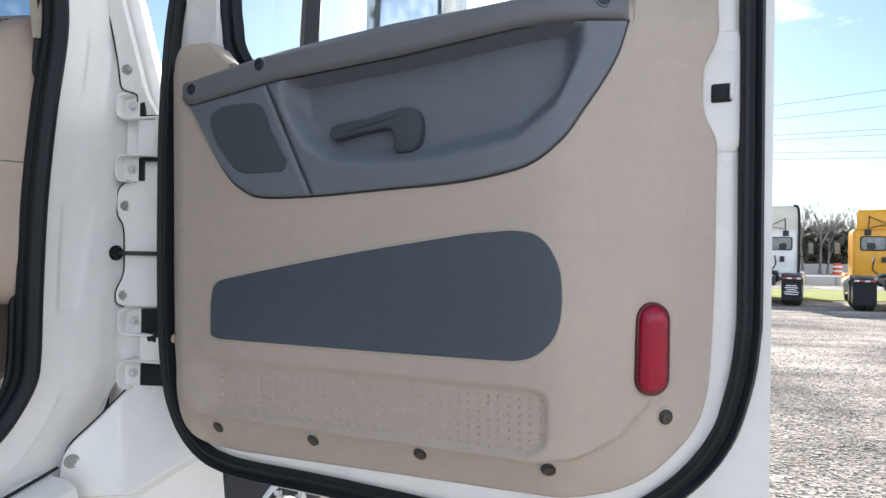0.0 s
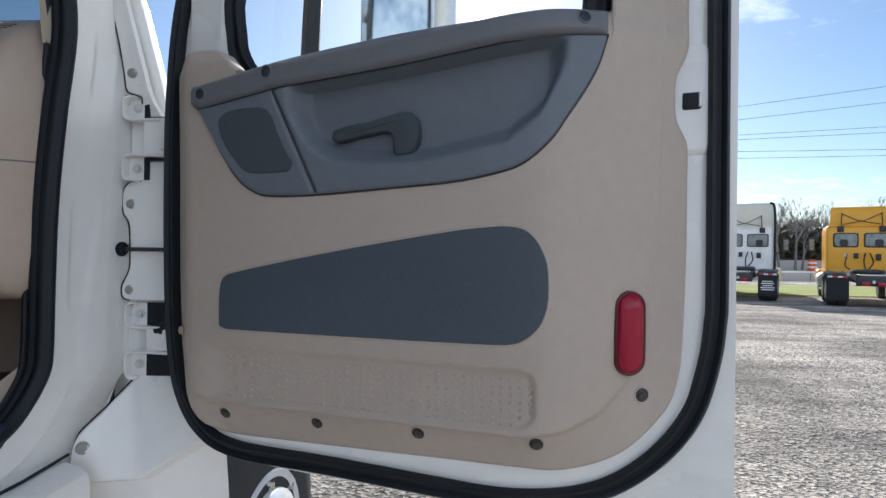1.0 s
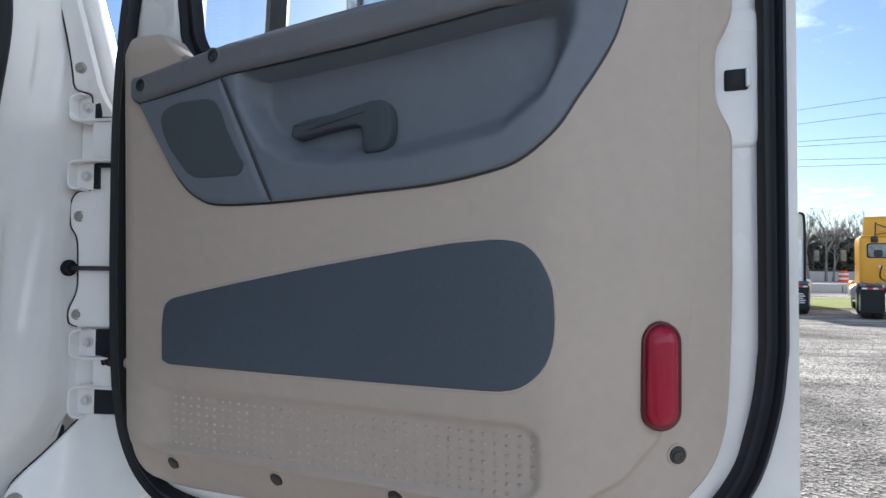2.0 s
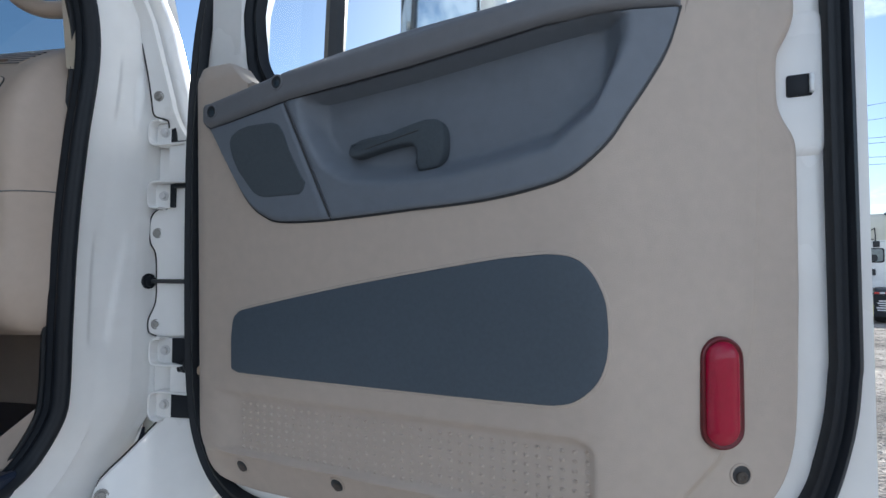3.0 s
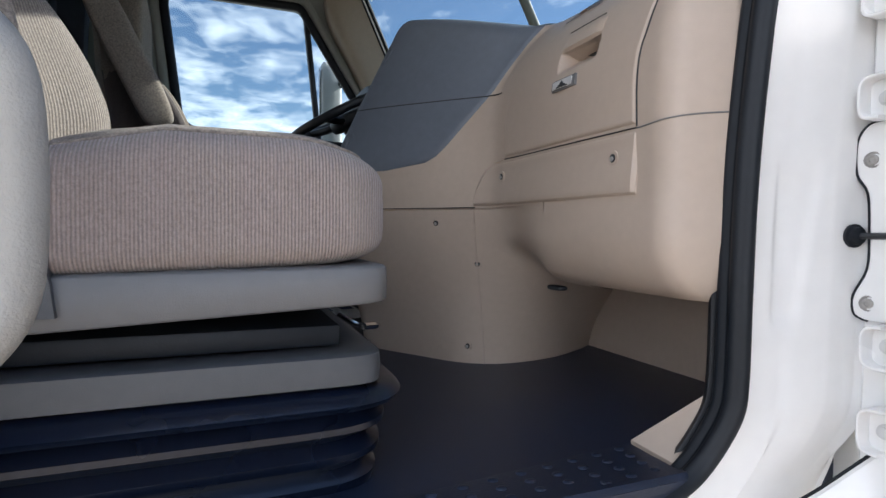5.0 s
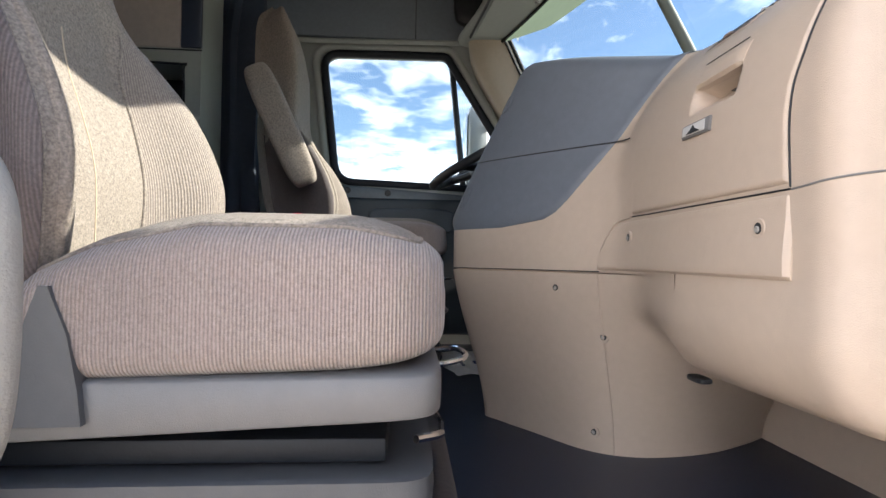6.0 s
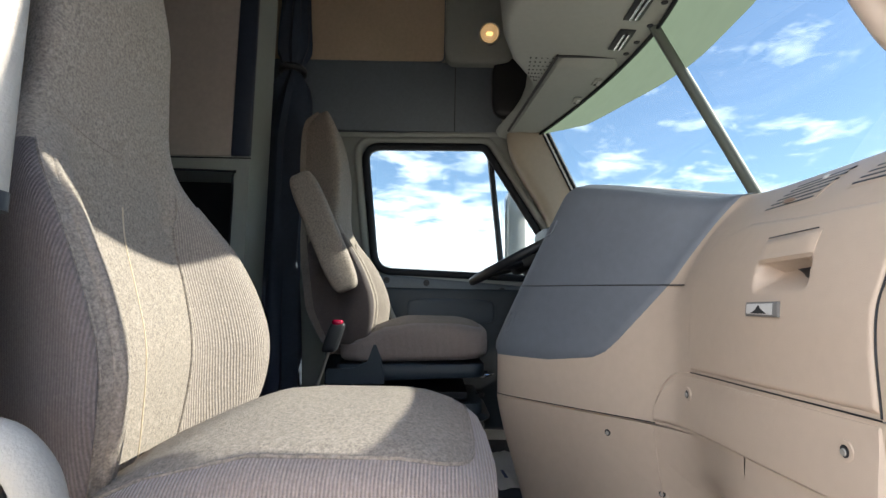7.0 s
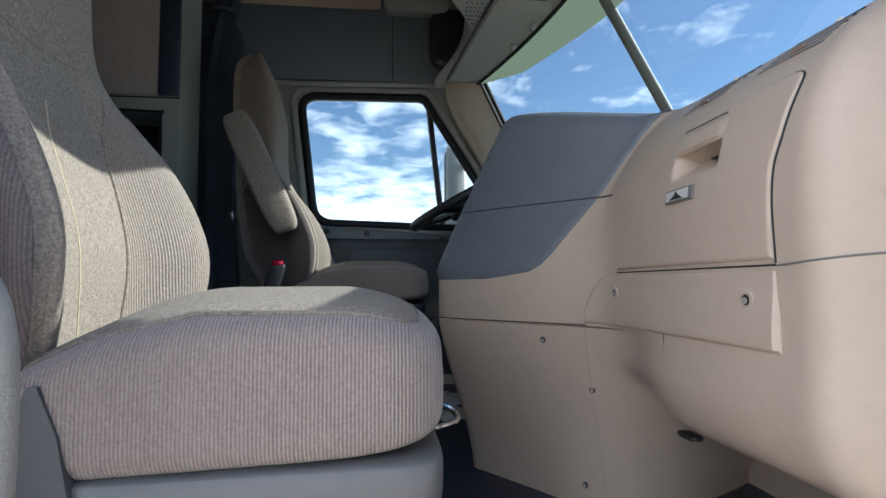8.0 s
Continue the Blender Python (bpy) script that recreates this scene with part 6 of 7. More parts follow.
# gathered curtain with its band
cur = thing("curtain", pose(-0.86, 0.0, FLOOR), "dark grey curtain gathered with a band", "curtain")
UO = Vector((-0.86, 0.0, FLOOR))
rows = []
for j in range(41):
    z = 1.50 + (3.56 - 1.50) * j / 40
    pinch = 1 - 0.55 * math.exp(-((z - 2.96) / 0.06) ** 2)
    wdt = (0.085 + 0.02 * math.sin(z * 5)) * pinch
    row = []
    for k in range(48):
        a = 2 * math.pi * k / 48
        r = 1 + 0.20 * math.sin(7 * a + 1.2 * math.sin(3 * z)) + 0.08 * math.sin(13 * a)
        row.append(Vector((-0.86 + wdt * 0.7 * r * math.cos(a), -0.04 - 0.045 * (1 - smooth01(2.6, 2.95, z)) + (wdt * 0.72 + 0.05 * (1 - smooth01(2.6, 2.92, z))) * r * math.sin(a), z)) - UO)
    rows.append(row)
part("drape", capped(rows), CURTAIN, cur, smooth=60)
part("band", tube([Vector((-0.86 + 0.055 * math.cos(2 * math.pi * k / 24), -0.04 + 0.045 * math.sin(2 * math.pi * k / 24), 2.96)) - UO for k in range(24)], 0.016, 8, closed=True), DARK, cur, "dark tie band")

# driver side dashboard mass and steering wheel
rows = []
for i in range(25):
    x = 0.02 - 1.0 * i / 24
    hump = 0.11 * math.exp(-((x + 0.62) / 0.27) ** 4)
    rows.append([Vector((x, y, z)) for y, z in ((1.16, 1.55), (1.10, 1.75), (1.07, 1.95), (1.06 - hump * 0.8, 2.06), (1.09 - hump, 2.13 + hump), (1.16 - hump, 2.16 + hump), (1.3, 2.13 + hump * 0.3), (1.56, 2.08))])
whole("instrument_panel", grid_mesh(rows)[0], DARK, "dark driver instrument panel", "instrument panel", smooth=60)
sw = thing("steering_wheel", pose(-0.65, 0.935, 2.16, 28, 0, 0), "black four-spoke steering wheel", "steering wheel")
part("rim", tube([Vector((0.225 * math.cos(2 * math.pi * k / 48), 0.225 * math.sin(2 * math.pi * k / 48), 0)) for k in range(48)], 0.0165, 12, closed=True), DARK, sw, "black moulded rim")
part("hub", superbox(0, 0, -0.03, 0.085, 0.075, 0.03, 0.5, 30, 14), DARK, sw)
for a in (20, 160, 215, 325):
    c_, s_ = math.cos(radians(a)), math.sin(radians(a))
    part("spoke", tube([(0.06 * c_, 0.06 * s_, -0.025), (0.14 * c_, 0.14 * s_, -0.018), (0.222 * c_, 0.222 * s_, -0.002)], 0.016, 8), DARK, sw)
part("column", cylinder((0, 0, -0.05), (0, 0.05, -0.40), 0.045, 16), DARK, sw)


# ---- seats: built round the middle of the base on the floor ----
def seat(m, name="cab_chair"):
    """An air-suspension truck seat with a high back."""
    st = thing(name, m, "taupe velour high-backed truck seat on a bellows base", "chair", "cab seats")

    def cushion_warp(p):
        x, y, z = p
        f = (y + 0.25) / 0.5
        # waterfall front edge, raised side bolsters, crown
        z += 0.004 * smooth01(0.16, 0.22, abs(x)) if z > 0.345 else 0
        z -= 0.030 * smooth01(0.72, 1.05, f) * (1 if z > 0.33 else -0.15)
        z -= 0.075 * (1 - smooth01(-0.02, 0.45, f)) * (1 if z > 0.33 else 0)
        z += 0.028 * (1 - (x / 0.25) ** 2) if z > 0.345 else 0
        z += (f - 0.5) * 0.02 if z < 0.33 else 0
        x *= 1 - 0.05 * smooth01(0.85, 1.02, f)
        return Vector((x, y, z))

    part("cushion", superbox(0, -0.012, 0.324, 0.245, 0.245, 0.073, 0.30, 96, 48, warp=cushion_warp), FABRIC_RIB, st, "ribbed taupe velour cushion", smooth=80)
    # plain velour centre laid over the top, out to the welt
    rows = []
    for i in range(17):
        r = 0.945 * i / 16 + 0.002
        row = []
        for k in range(72):
            c, sn = math.cos(2 * math.pi * k / 72), math.sin(2 * math.pi * k / 72)
            x = 0.245 * r * math.copysign(abs(c) ** 0.30, c)
            y = -0.012 + 0.245 * r * math.copysign(abs(sn) ** 0.30, sn)
            z = 0.324 + 0.073 * (1 - r ** (2 / 0.30)) ** 0.15
            row.append(cushion_warp(Vector((x, y, z))) + Vector((0, 0, -0.004 + 0.0075 * min(1.0, (16 - i) / 1.5))))
        rows.append(row)
    part("cushion_centre", capped(rows), FABRIC, st, "plain taupe velour cushion centre", smooth=80)
    part("welt", tube(rows[-2], 0.0022, 6, closed=True), FABRIC, st)

    # back: level rings; the middle is hollow between two side bolsters
    half_w = [(0.315, 0.205), (0.36, 0.228), (0.43, 0.25), (0.51, 0.253), (0.59, 0.248), (0.65, 0.232), (0.70, 0.208), (0.75, 0.174), (0.80, 0.150), (0.92, 0.138), (1.03, 0.134), (1.13, 0.122), (1.175, 0.10), (1.195, 0.055)]
    middle_y = [(0.30, -0.235), (0.36, -0.226), (0.45, -0.220), (0.50, -0.223), (0.57, -0.245), (0.63, -0.268), (0.73, -0.287), (0.85, -0.290), (0.97, -0.291), (1.10, -0.318), (1.16, -0.342), (1.195, -0.365)]
    bolster_y = [(0.30, -0.185), (0.36, -0.152), (0.43, -0.134), (0.49, -0.133), (0.56, -0.158), (0.63, -0.197), (0.69, -0.242), (0.75, -0.283), (0.80, -0.290), (0.85, -0.290), (0.97, -0.291), (1.10, -0.318), (1.16, -0.342), (1.195, -0.365)]
    rear_y = [(0.30, -0.300), (0.45, -0.375), (0.73, -0.42), (0.97, -0.445), (1.10, -0.445), (1.16, -0.435), (1.195, -0.395)]
    soft = lambda table, h: (lerp_table(table, h - 0.02) + lerp_table(table, h) + lerp_table(table, h + 0.02)) / 3

    def back_pt(h, a, grow=0.0):
        hw = soft(half_w, h) + grow
        m_y, b_y, r_y = soft(middle_y, h), soft(bolster_y, h), soft(rear_y, h) - grow
        c, s = math.cos(a), math.sin(a)
        e = 0.20
        x = hw * math.copysign(abs(c) ** e, c)
        core = r_y + 0.45 * (m_y - r_y)
        if s > 0:
            front = m_y + (b_y - m_y) * smooth01(0.44, 0.83, abs(x) / hw) + grow
            y = core + (front - core) * abs(s) ** e
        else:
            y = core - (core - r_y) * abs(s) ** e
        # the shell narrows behind the crest of the bolsters
        x *= 1 - 0.45 * smooth01(0.0, 1.0, (b_y - y) / max(1e-4, b_y - r_y)) * smooth01(0.86, 1.0, abs(x) / hw)
        return Vector((x, y, h))

    def angle_for(fx):
        """Ring angle at which the front of the back lies fx of the half width from the middle."""
        return math.acos(max(-1, min(1, math.copysign(abs(fx) ** (1 / 0.20), fx))))

    hs = [0.30, 0.31] + [0.325 + 0.855 * k / 60 for k in range(61)] + [1.187, 1.193, 1.196]
    flank = [0.0, 0.0005, 0.006, 0.03, 0.09]
    front = flank + [angle_for(0.985 - 1.97 * k / 56) for k in range(57)] + [math.pi - a for a in reversed(flank)]
    rear = [-a for a in reversed(front[1:-1])][::2]
    ring_angles = front + [2 * math.pi + a for a in sorted(rear)]
    part("backrest", capped([[back_pt(h, a) for a in ring_angles] for h in hs]), FABRIC, st, "plain taupe velour backrest", smooth=80)

    crease = lambda h: lerp_table([(0.32, 0.44), (0.5, 0.45), (0.66, 0.52), (0.735, 0.68)], h)
    for sgn in (1, -1):
        turn = lambda a: a if sgn > 0 else math.pi - a
        # ribbed cover: from the inner crease on one side, from the outer seam on the other, and round the flank
        rows, welt = [], []
        for k in range(37):
            h = 0.325 + 0.39 * k / 36
            inner = crease(h) if sgn < 0 else 0.94
            way = [angle_for(inner + (0.985 - inner) * j / 18) for j in range(19)] + [0.09, 0.03, 0.006, 0.0, -0.006, -0.03, -0.09, -0.25, -0.6, -0.9]
            rows.append([back_pt(h, turn(a), 0.0045 * min(1.0, j / 2.0, k / 2.0, (36 - k) / 6.0)) for j, a in enumerate(way)])
            welt.append(back_pt(h, turn(way[0]), 0.0018))
        # the near flank takes the copy with its shade in the colour
        part("bolster", grid_mesh(rows)[0], FABRIC_RIB_SHADED if sgn > 0 else FABRIC_RIB_BACK, st, "ribbed side bolster with its shade put into the colour" if sgn > 0 else "ribbed taupe velour side bolster", smooth=80)
        part("welt", tube(welt, 0.0022, 6), FABRIC, st)
        # soft rolled edge along the crest
        crest = [back_pt(0.335 + 0.375 * k / 36, turn(angle_for(0.865 if sgn > 0 else 0.93)), -0.0035 if sgn > 0 else -0.001) for k in range(37)]
        part("rolled_edge", tube(crest, [0.004 + 0.005 * min(1.0, k / 6, (36 - k) / 8) for k in range(37)], 12), FABRIC, st, "plain rolled edge of the bolster", smooth=80)
    stitch = [back_pt(0.335 + 0.34 * k / 24, angle_for(0.02 + 0.05 * math.sin(k / 24 * 3)), 0.0003) for k in range(25)]
    part("stitching", tube(stitch, 0.0011, 5), PANEL_BROWN, st, "pale stitching line")
    cross = [back_pt(0.765 - 0.02 * math.sin(math.pi * k / 24), angle_for(-0.8 + 1.6 * k / 24), 0.0003) for k in range(25)]
    part("stitching", tube(cross, 0.0008, 5), FABRIC, st)

    # seat pan, frame, bellows
    part("seat_pan", superbox(0, -0.02, 0.233, 0.241, 0.246, 0.027, 0.14, 60, 16, warp=lambda p: Vector((p.x, p.y, p.z + (0.004 * (p.y) / 0.25 if p.z > 0.233 else 0.012 * p.y / 0.25)))), GREY_PLASTIC, st, "grey moulded plastic seat pan", smooth=60)
    for sgn in (1, -1):
        prof = [(-0.29, 0.215), (-0.100, 0.218), (-0.104, 0.25), (-0.114, 0.299), (-0.132, 0.343), (-0.140, 0.343), (-0.158, 0.29), (-0.20, 0.268), (-0.29, 0.262)]
        bmx = bmesh.new()
        rings = []
        for x in (0.216, 0.249):
            rings.append([Vector((sgn * x, y, z)) for y, z in prof])
        part("side_bracket", capped(rings, bmx), SKIRT, st, "dark grey recliner side cover")
    part("under_frame", box(-0.21, 0.20, -0.24, 0.17, 0.165, 0.190, 0.004), RUBBER, st, "dark suspension frame")
    part("height_ring", superbox(0, -0.02, 0.1415, 0.234, 0.240, 0.0195, 0.14, 60, 12), SKIRT, st, "dark grey plastic skirt ring", smooth=60)
    rows = []
    fold = [(0.0, 0.97), (0.012, 0.985), (0.022, 0.93), (0.034, 1.0), (0.040, 1.0), (0.050, 0.93), (0.062, 1.02), (0.068, 1.02), (0.078, 0.95), (0.086, 1.07), (0.092, 1.09), (0.097, 1.06), (0.102, 0.97)]
    for z, g in fold:
        ring_ = []
        for k in range(72):
            a = 2 * math.pi * k / 72
            c, s = math.cos(a), math.sin(a)
            sag = -0.004 * math.cos(2 * a) * (1 if 0 < z < 0.1 else 0)
            ring_.append(Vector((0.232 * g * math.copysign(abs(c) ** 0.22, c), -0.02 + 0.245 * g * math.copysign(abs(s) ** 0.22, s), z * 1.2 + sag)))
        rows.append(ring_)
    part("bellows", capped(rows), BELLOWS, st, "black folded rubber bellows", smooth=50)
    part("adjuster_bar", tube(spline([(-0.06, 0.22, 0.160), (0.02, 0.235, 0.155), (0.10, 0.232, 0.168), (0.16, 0.225, 0.180), (0.19, 0.20, 0.185)], 5), 0.0045, 8), CHROME, st, "bent steel adjuster bar")
    part("adjuster_bar", tube(spline([(-0.22, 0.18, 0.205), (-0.22, 0.25, 0.21), (-0.20, 0.28, 0.215), (-0.12, 0.285, 0.215), (-0.09, 0.25, 0.21), (-0.09, 0.18, 0.205)], 5), 0.005, 8), CHROME, st, "bent steel adjuster bar")
    return st


SEAT_Y = 0.448
pseat = seat(pose(0.632, SEAT_Y, FLOOR))
dseat = copy_thing(pseat, pose(-0.652, 0.540, FLOOR + 0.085))
for ch in dseat.children:
    if ch.name.startswith(("seat_pan", "side_bracket", "height_ring")):
        ch.material_slots[0].link = "OBJECT"
        ch.material_slots[0].material = SLATE_DARK
    if ch.name.startswith("cushion"):
        # the driver cushion is worn flatter and set forward
        ch.scale = (1.0, 1.03, 0.86)
        ch.location.z += 0.070
    if ch.name.startswith("seat_pan"):
        ch.location.z += 0.024
whole("seat_pedestal", box(-0.88, -0.43, 0.29, 0.76, FLOOR, FLOOR + 0.10, 0.02), DARK, "dark pedestal under the driver seat", "pedestal")
# folded-up armrest on the driver seat
arm = part("armrest", superbox(0, 0, 0, 0.038, 0.046, 0.205, 0.4, 36, 24), FABRIC, dseat, "taupe velour armrest folded upright", smooth=80)
arm.matrix_parent_inverse = Matrix.Identity(4)
arm.matrix_local = Matrix.Translation(Vector((-0.320 + 0.652, 0.240 - 0.540, 2.185 - FLOOR - 0.085))) @ Euler((radians(25), radians(-4), 0)).to_matrix().to_4x4()

# seat belt buckles
bk = thing("belt_buckle", pose(-0.29, 0.28, FLOOR), "black belt buckle with a red button on a steel stalk", "buckle")
part("stalk", tube(spline([(-0.01, -0.08, 0.20), (0.0, -0.03, 0.32), (0.0, 0.0, 0.42)], 5), 0.005, 8), STEEL, bk)
bb = part("housing", superbox(0, 0.01, 0.455, 0.016, 0.024, 0.045, 0.4, 24, 14, warp=lambda p: Vector((p.x, p.y + (p.z - 0.45) * 0.3, p.z))), DARK, bk)
part("button", superbox(0, 0.022, 0.499, 0.0145, 0.017, 0.010, 0.5, 20, 10), RED_LENS, bb, "red release button")

# grab handles: on the rear pillar and on the A pillar
GRAB = material("grey_grab_handle", (0.32, 0.31, 0.285), 0.55, vary=0.06, bump=0.5, bump_scale=350)
gh = thing("grab_handle", pose(1.004, 0.3585, 1.6), "grey coated grab handle on the rear door pillar", "grab handle", "grab handles")
part("grip", tube(spline([(0.0, -0.15, 0.252), (0.0, -0.06, 0.252), (0.0, -0.02, 0.238), (0.0, 0.0, 0.19), (0.0, 0.0, 0.07), (0.0, -0.02, 0.018), (0.0, -0.06, -0.005), (0.0, -0.15, -0.008)], 8), 0.0152, 16), GRAB, gh)
part("mount", superbox(0.0, -0.135, 0.252, 0.026, 0.014, 0.034, 0.5, 24, 12), GRAB, gh, "grey end mount")
part("mount", superbox(0.0, -0.135, -0.008, 0.026, 0.014, 0.034, 0.5, 24, 12), GRAB, gh, "grey end mount")
gu = thing("grab_handle", pose(1.0, 0.288, 2.005), "grey coated upper grab handle on the rear door pillar", "grab handle", "grab handles")
part("grip", tube([(0.0, 0.0, 0.012), (0.0, 0.0, 0.3), (0.0, -0.05, 0.42)], 0.0155, 16), GRAB, gu)
part("collar", cylinder((0, 0, 0.0), (0, 0, 0.014), 0.0165, 16), DARK, gu, "dark end collar")
ga = thing("grab_handle", pose(0.94, 1.13, 2.2), "beige coated grab handle on the A pillar", "grab handle", "grab handles")
part("grip", tube(spline([(0.05, -0.01, -0.006), (0.0, -0.01, -0.004), (-0.06, -0.01, 0.003), (-0.11, -0.017, 0.03), (-0.13, -0.035, 0.08), (-0.14, -0.08, 0.19), (-0.13, -0.15, 0.33), (-0.08, -0.17, 0.38), (-0.02, -0.16, 0.39)], 8), 0.0155, 14), BEIGE_DASH, ga)

# crumpled plastic bag on the floor in front of the driver seat
bag = thing("plastic_bag", pose(-0.56, 0.86, FLOOR, 0, 0, 4), "crumpled white plastic bag with dark blue print bars on the floor", "bag")
rows = []
for i in range(41):
    u = -1 + 2 * i / 40
    row = []
    for j in range(25):
        v = -1 + 2 * j / 24
        rim = max(0.0, 1 - max(abs(u), abs(v)) ** 6)
        z = 0.003 + rim * (0.010 + 0.018 * abs(noise.noise(Vector((u * 3.0, v * 2.0, 1.0)))) + 0.010 * abs(noise.noise(Vector((u * 8, v * 6, 4.0)))))
        row.append(Vector((u * (0.21 + 0.012 * math.sin(v * 5)), v * (0.085 + 0.014 * math.sin(u * 4 + 1)), z)))
    rows.append(row)
part("film", grid_mesh(rows)[0], PAPER, bag, smooth=50)
for k in range(4):
    part("print_bar", box(0.10 + 0.014 * k, 0.107 + 0.014 * k, 0.0, 0.045, 0.026, 0.0275), BLUE_PRINT, bag, smooth=0)
part("print_bar", box(0.09, 0.17, -0.045, -0.035, 0.024, 0.0255), BLUE_PRINT, bag, smooth=0)

part("mount", superbox(0.045, -0.01, -0.005, 0.012, 0.024, 0.026, 0.5, 24, 12), BEIGE_DASH, ga, "beige end mount")
part("mount", superbox(-0.015, -0.16, 0.39, 0.012, 0.024, 0.026, 0.5, 24, 12), BEIGE_DASH, ga, "beige end mount")


# ---- outside: parked trucks, far edge of the yard ----
# opaque grey in which light through panes and off mirrors is painted
REAR_PANE = material("grey_pane_lit", (0.22, 0.25, 0.25), 0.12, vary=0.35, blotch=2.2, grain=8)
TAPE = material("red_white_tape", (0.55, 0.04, 0.03), 0.4, vary=0.1)


def day_cab(x, y, turn, paint, fair, label, flap_bars, rise=1.0, slim=1.0, edge_strip=False):
    """A day cab tractor seen from behind: cab, roof fairing, frame with two axles."""
    tr = thing("truck", pose(x, y, 0, 0, 0, -turn), label, "truck", "parked trucks")
    cabp = part("cab", superbox(0, 1.3, 1.88, 1.07, 1.0, 0.97, 0.14, 48, 24), paint, tr)
    rows = [[Vector((sx * w * slim, yy, 2.8 + (zz - 2.8) * rise)) for sx in (-1, -0.9, -0.45, 0, 0.45, 0.9, 1)] for yy, zz, w in ((0.32, 2.80, 1.05), (0.30, 3.15, 1.05), (0.32, 3.58, 1.02), (0.45, 3.70, 0.98), (0.8, 3.66, 0.95), (1.5, 3.3, 0.90), (2.1, 2.85, 0.86))]
    part("roof_fairing", grid_mesh(rows)[0], fair, tr, "tall roof fairing", smooth=60)
    part("fairing_back", box(-1.0 * slim, 1.0 * slim, 0.34, 0.37, 2.8, 2.8 + 0.7 * rise, 0.01), fair, tr)
    part("roof_ledge", box(-1.02, 1.02, 0.29, 0.42, 2.78, 2.83, 0.012), paint, tr)
    for sx in (-1, 1):
        wn_ = part("rear_window", superbox(sx * 0.46, 0.30, 2.28, 0.385, 0.02, 0.27, 0.25, 30, 12), RUBBER, cabp, "rear window in a black gasket")
        part("pane", superbox(sx * 0.46, 0.285, 2.28, 0.345, 0.012, 0.232, 0.25, 30, 10), REAR_PANE, wn_, "opaque grey pane with the light through it put into the colour")
        part("seat_back", superbox(sx * 0.52, 0.278, 2.19, 0.15, 0.006, 0.14, 0.5, 20, 10), DARK, wn_, "dark seat back behind the glass")
        part("roof_hook", box(sx * 0.62 - 0.10, sx * 0.62 + 0.10, 0.24, 0.31, 2.58, 2.80, 0.02), DARK, tr, "dark bracket under the roof ledge")
        part("fairing_strut", tube([(sx * 0.60, 0.26, 2.72), (sx * 0.60, 0.22, 3.0), (sx * 0.58, 0.26, 3.30)], 0.018, 6), DARK, tr)
        part("fairing_strut", tube([(sx * 0.58, 0.26, 3.26), (sx * 0.1, 0.24, 3.0), (-sx * 0.55, 0.26, 2.86)], 0.014, 6), DARK, tr)
        mir = part("mirror", box(sx * 1.42 - 0.1, sx * 1.42 + 0.1, 1.9, 2.0, 1.85, 2.40, 0.03), DARK, tr, "door mirror")
        part("mirror_glass", box(sx * 1.42 - 0.08, sx * 1.42 + 0.08, 1.885, 1.899, 1.90, 2.35, 0.004), REAR_PANE, mir, "mirror face with its pale reflection put into the colour")
        part("arm", tube([(sx * 1.05, 1.9, 1.80), (sx * 1.25, 1.95, 1.72), (sx * 1.42, 1.95, 1.86)], 0.03, 6), DARK, mir)
        part("fender", superbox(sx * 1.05, 3.0, 0.85, 0.18, 0.62, 0.30, 0.5, 24, 12), paint, tr)
        part("side_skirt", box(sx * 1.02 - 0.06, sx * 1.02 + 0.06, 0.5, 2.3, 0.42, 0.98, 0.03), paint, tr)
        part("step", box(sx * 1.06 - 0.10, sx * 1.06 + 0.10, 0.7, 1.9, 0.36, 0.42, 0.01), STEEL, tr)
        part("frame_rail", box(sx * 0.42 - 0.04, sx * 0.42 + 0.04, -2.6, 0.8, 0.82, 1.08), DARK, tr)
        flap = part("mud_flap", box(sx * 0.92 - 0.30, sx * 0.92 + 0.30, -2.42, -2.40, 0.22, 0.95), RUBBER, tr, "black mud flap with pale printed bars")
        for k, wdt in enumerate(flap_bars):
            part("print_bar", box(sx * 0.92 - wdt, sx * 0.92 + wdt, -2.426, -2.421, 0.72 - 0.075 * k, 0.755 - 0.075 * k), PAPER, flap)
        hang = part("flap_hanger", tube([(sx * 0.50, -2.40, 0.90), (sx * 0.66, -2.42, 1.00), (sx * 1.22, -2.44, 1.00)], 0.035, 8), DARK, tr, "flap hanger bar")
        for k in range(4):
            part("tape", box(sx * (0.72 + 0.14 * k) - 0.065, sx * (0.72 + 0.14 * k) + 0.065, -2.482, -2.474, 0.972, 1.026), TAPE if k % 2 == 0 else PAPER, hang, "red and white tape")
        part("quarter_fender", superbox(sx * 0.92, -1.25, 1.12, 0.30, 1.05, 0.05, 0.5, 28, 10, warp=lambda p: Vector((p.x, p.y, p.z - 0.10 * (p.y + 1.25) ** 2))), DARK, tr, "black plastic wheel cover")
        for yy in (-1.9, -0.6):
            whl = part("wheel", spin([(-0.3, 0.3), (-0.3, 0.42), (-0.25, 0.50), (-0.02, 0.515), (0.0, 0.45), (0.02, 0.515), (0.25, 0.50), (0.3, 0.42), (0.3, 0.3)], (sx * 0.92, yy, 0.515), (1, 0, 0), 32), TYRE, tr, "twin black tyres")
            part("rim", spin([(-0.31, 0.001), (-0.31, 0.29), (0.31, 0.29), (0.31, 0.26), (0.2, 0.2), (0.2, 0.001)], (sx * 0.92, yy, 0.515), (1, 0, 0), 24), STEEL, whl)
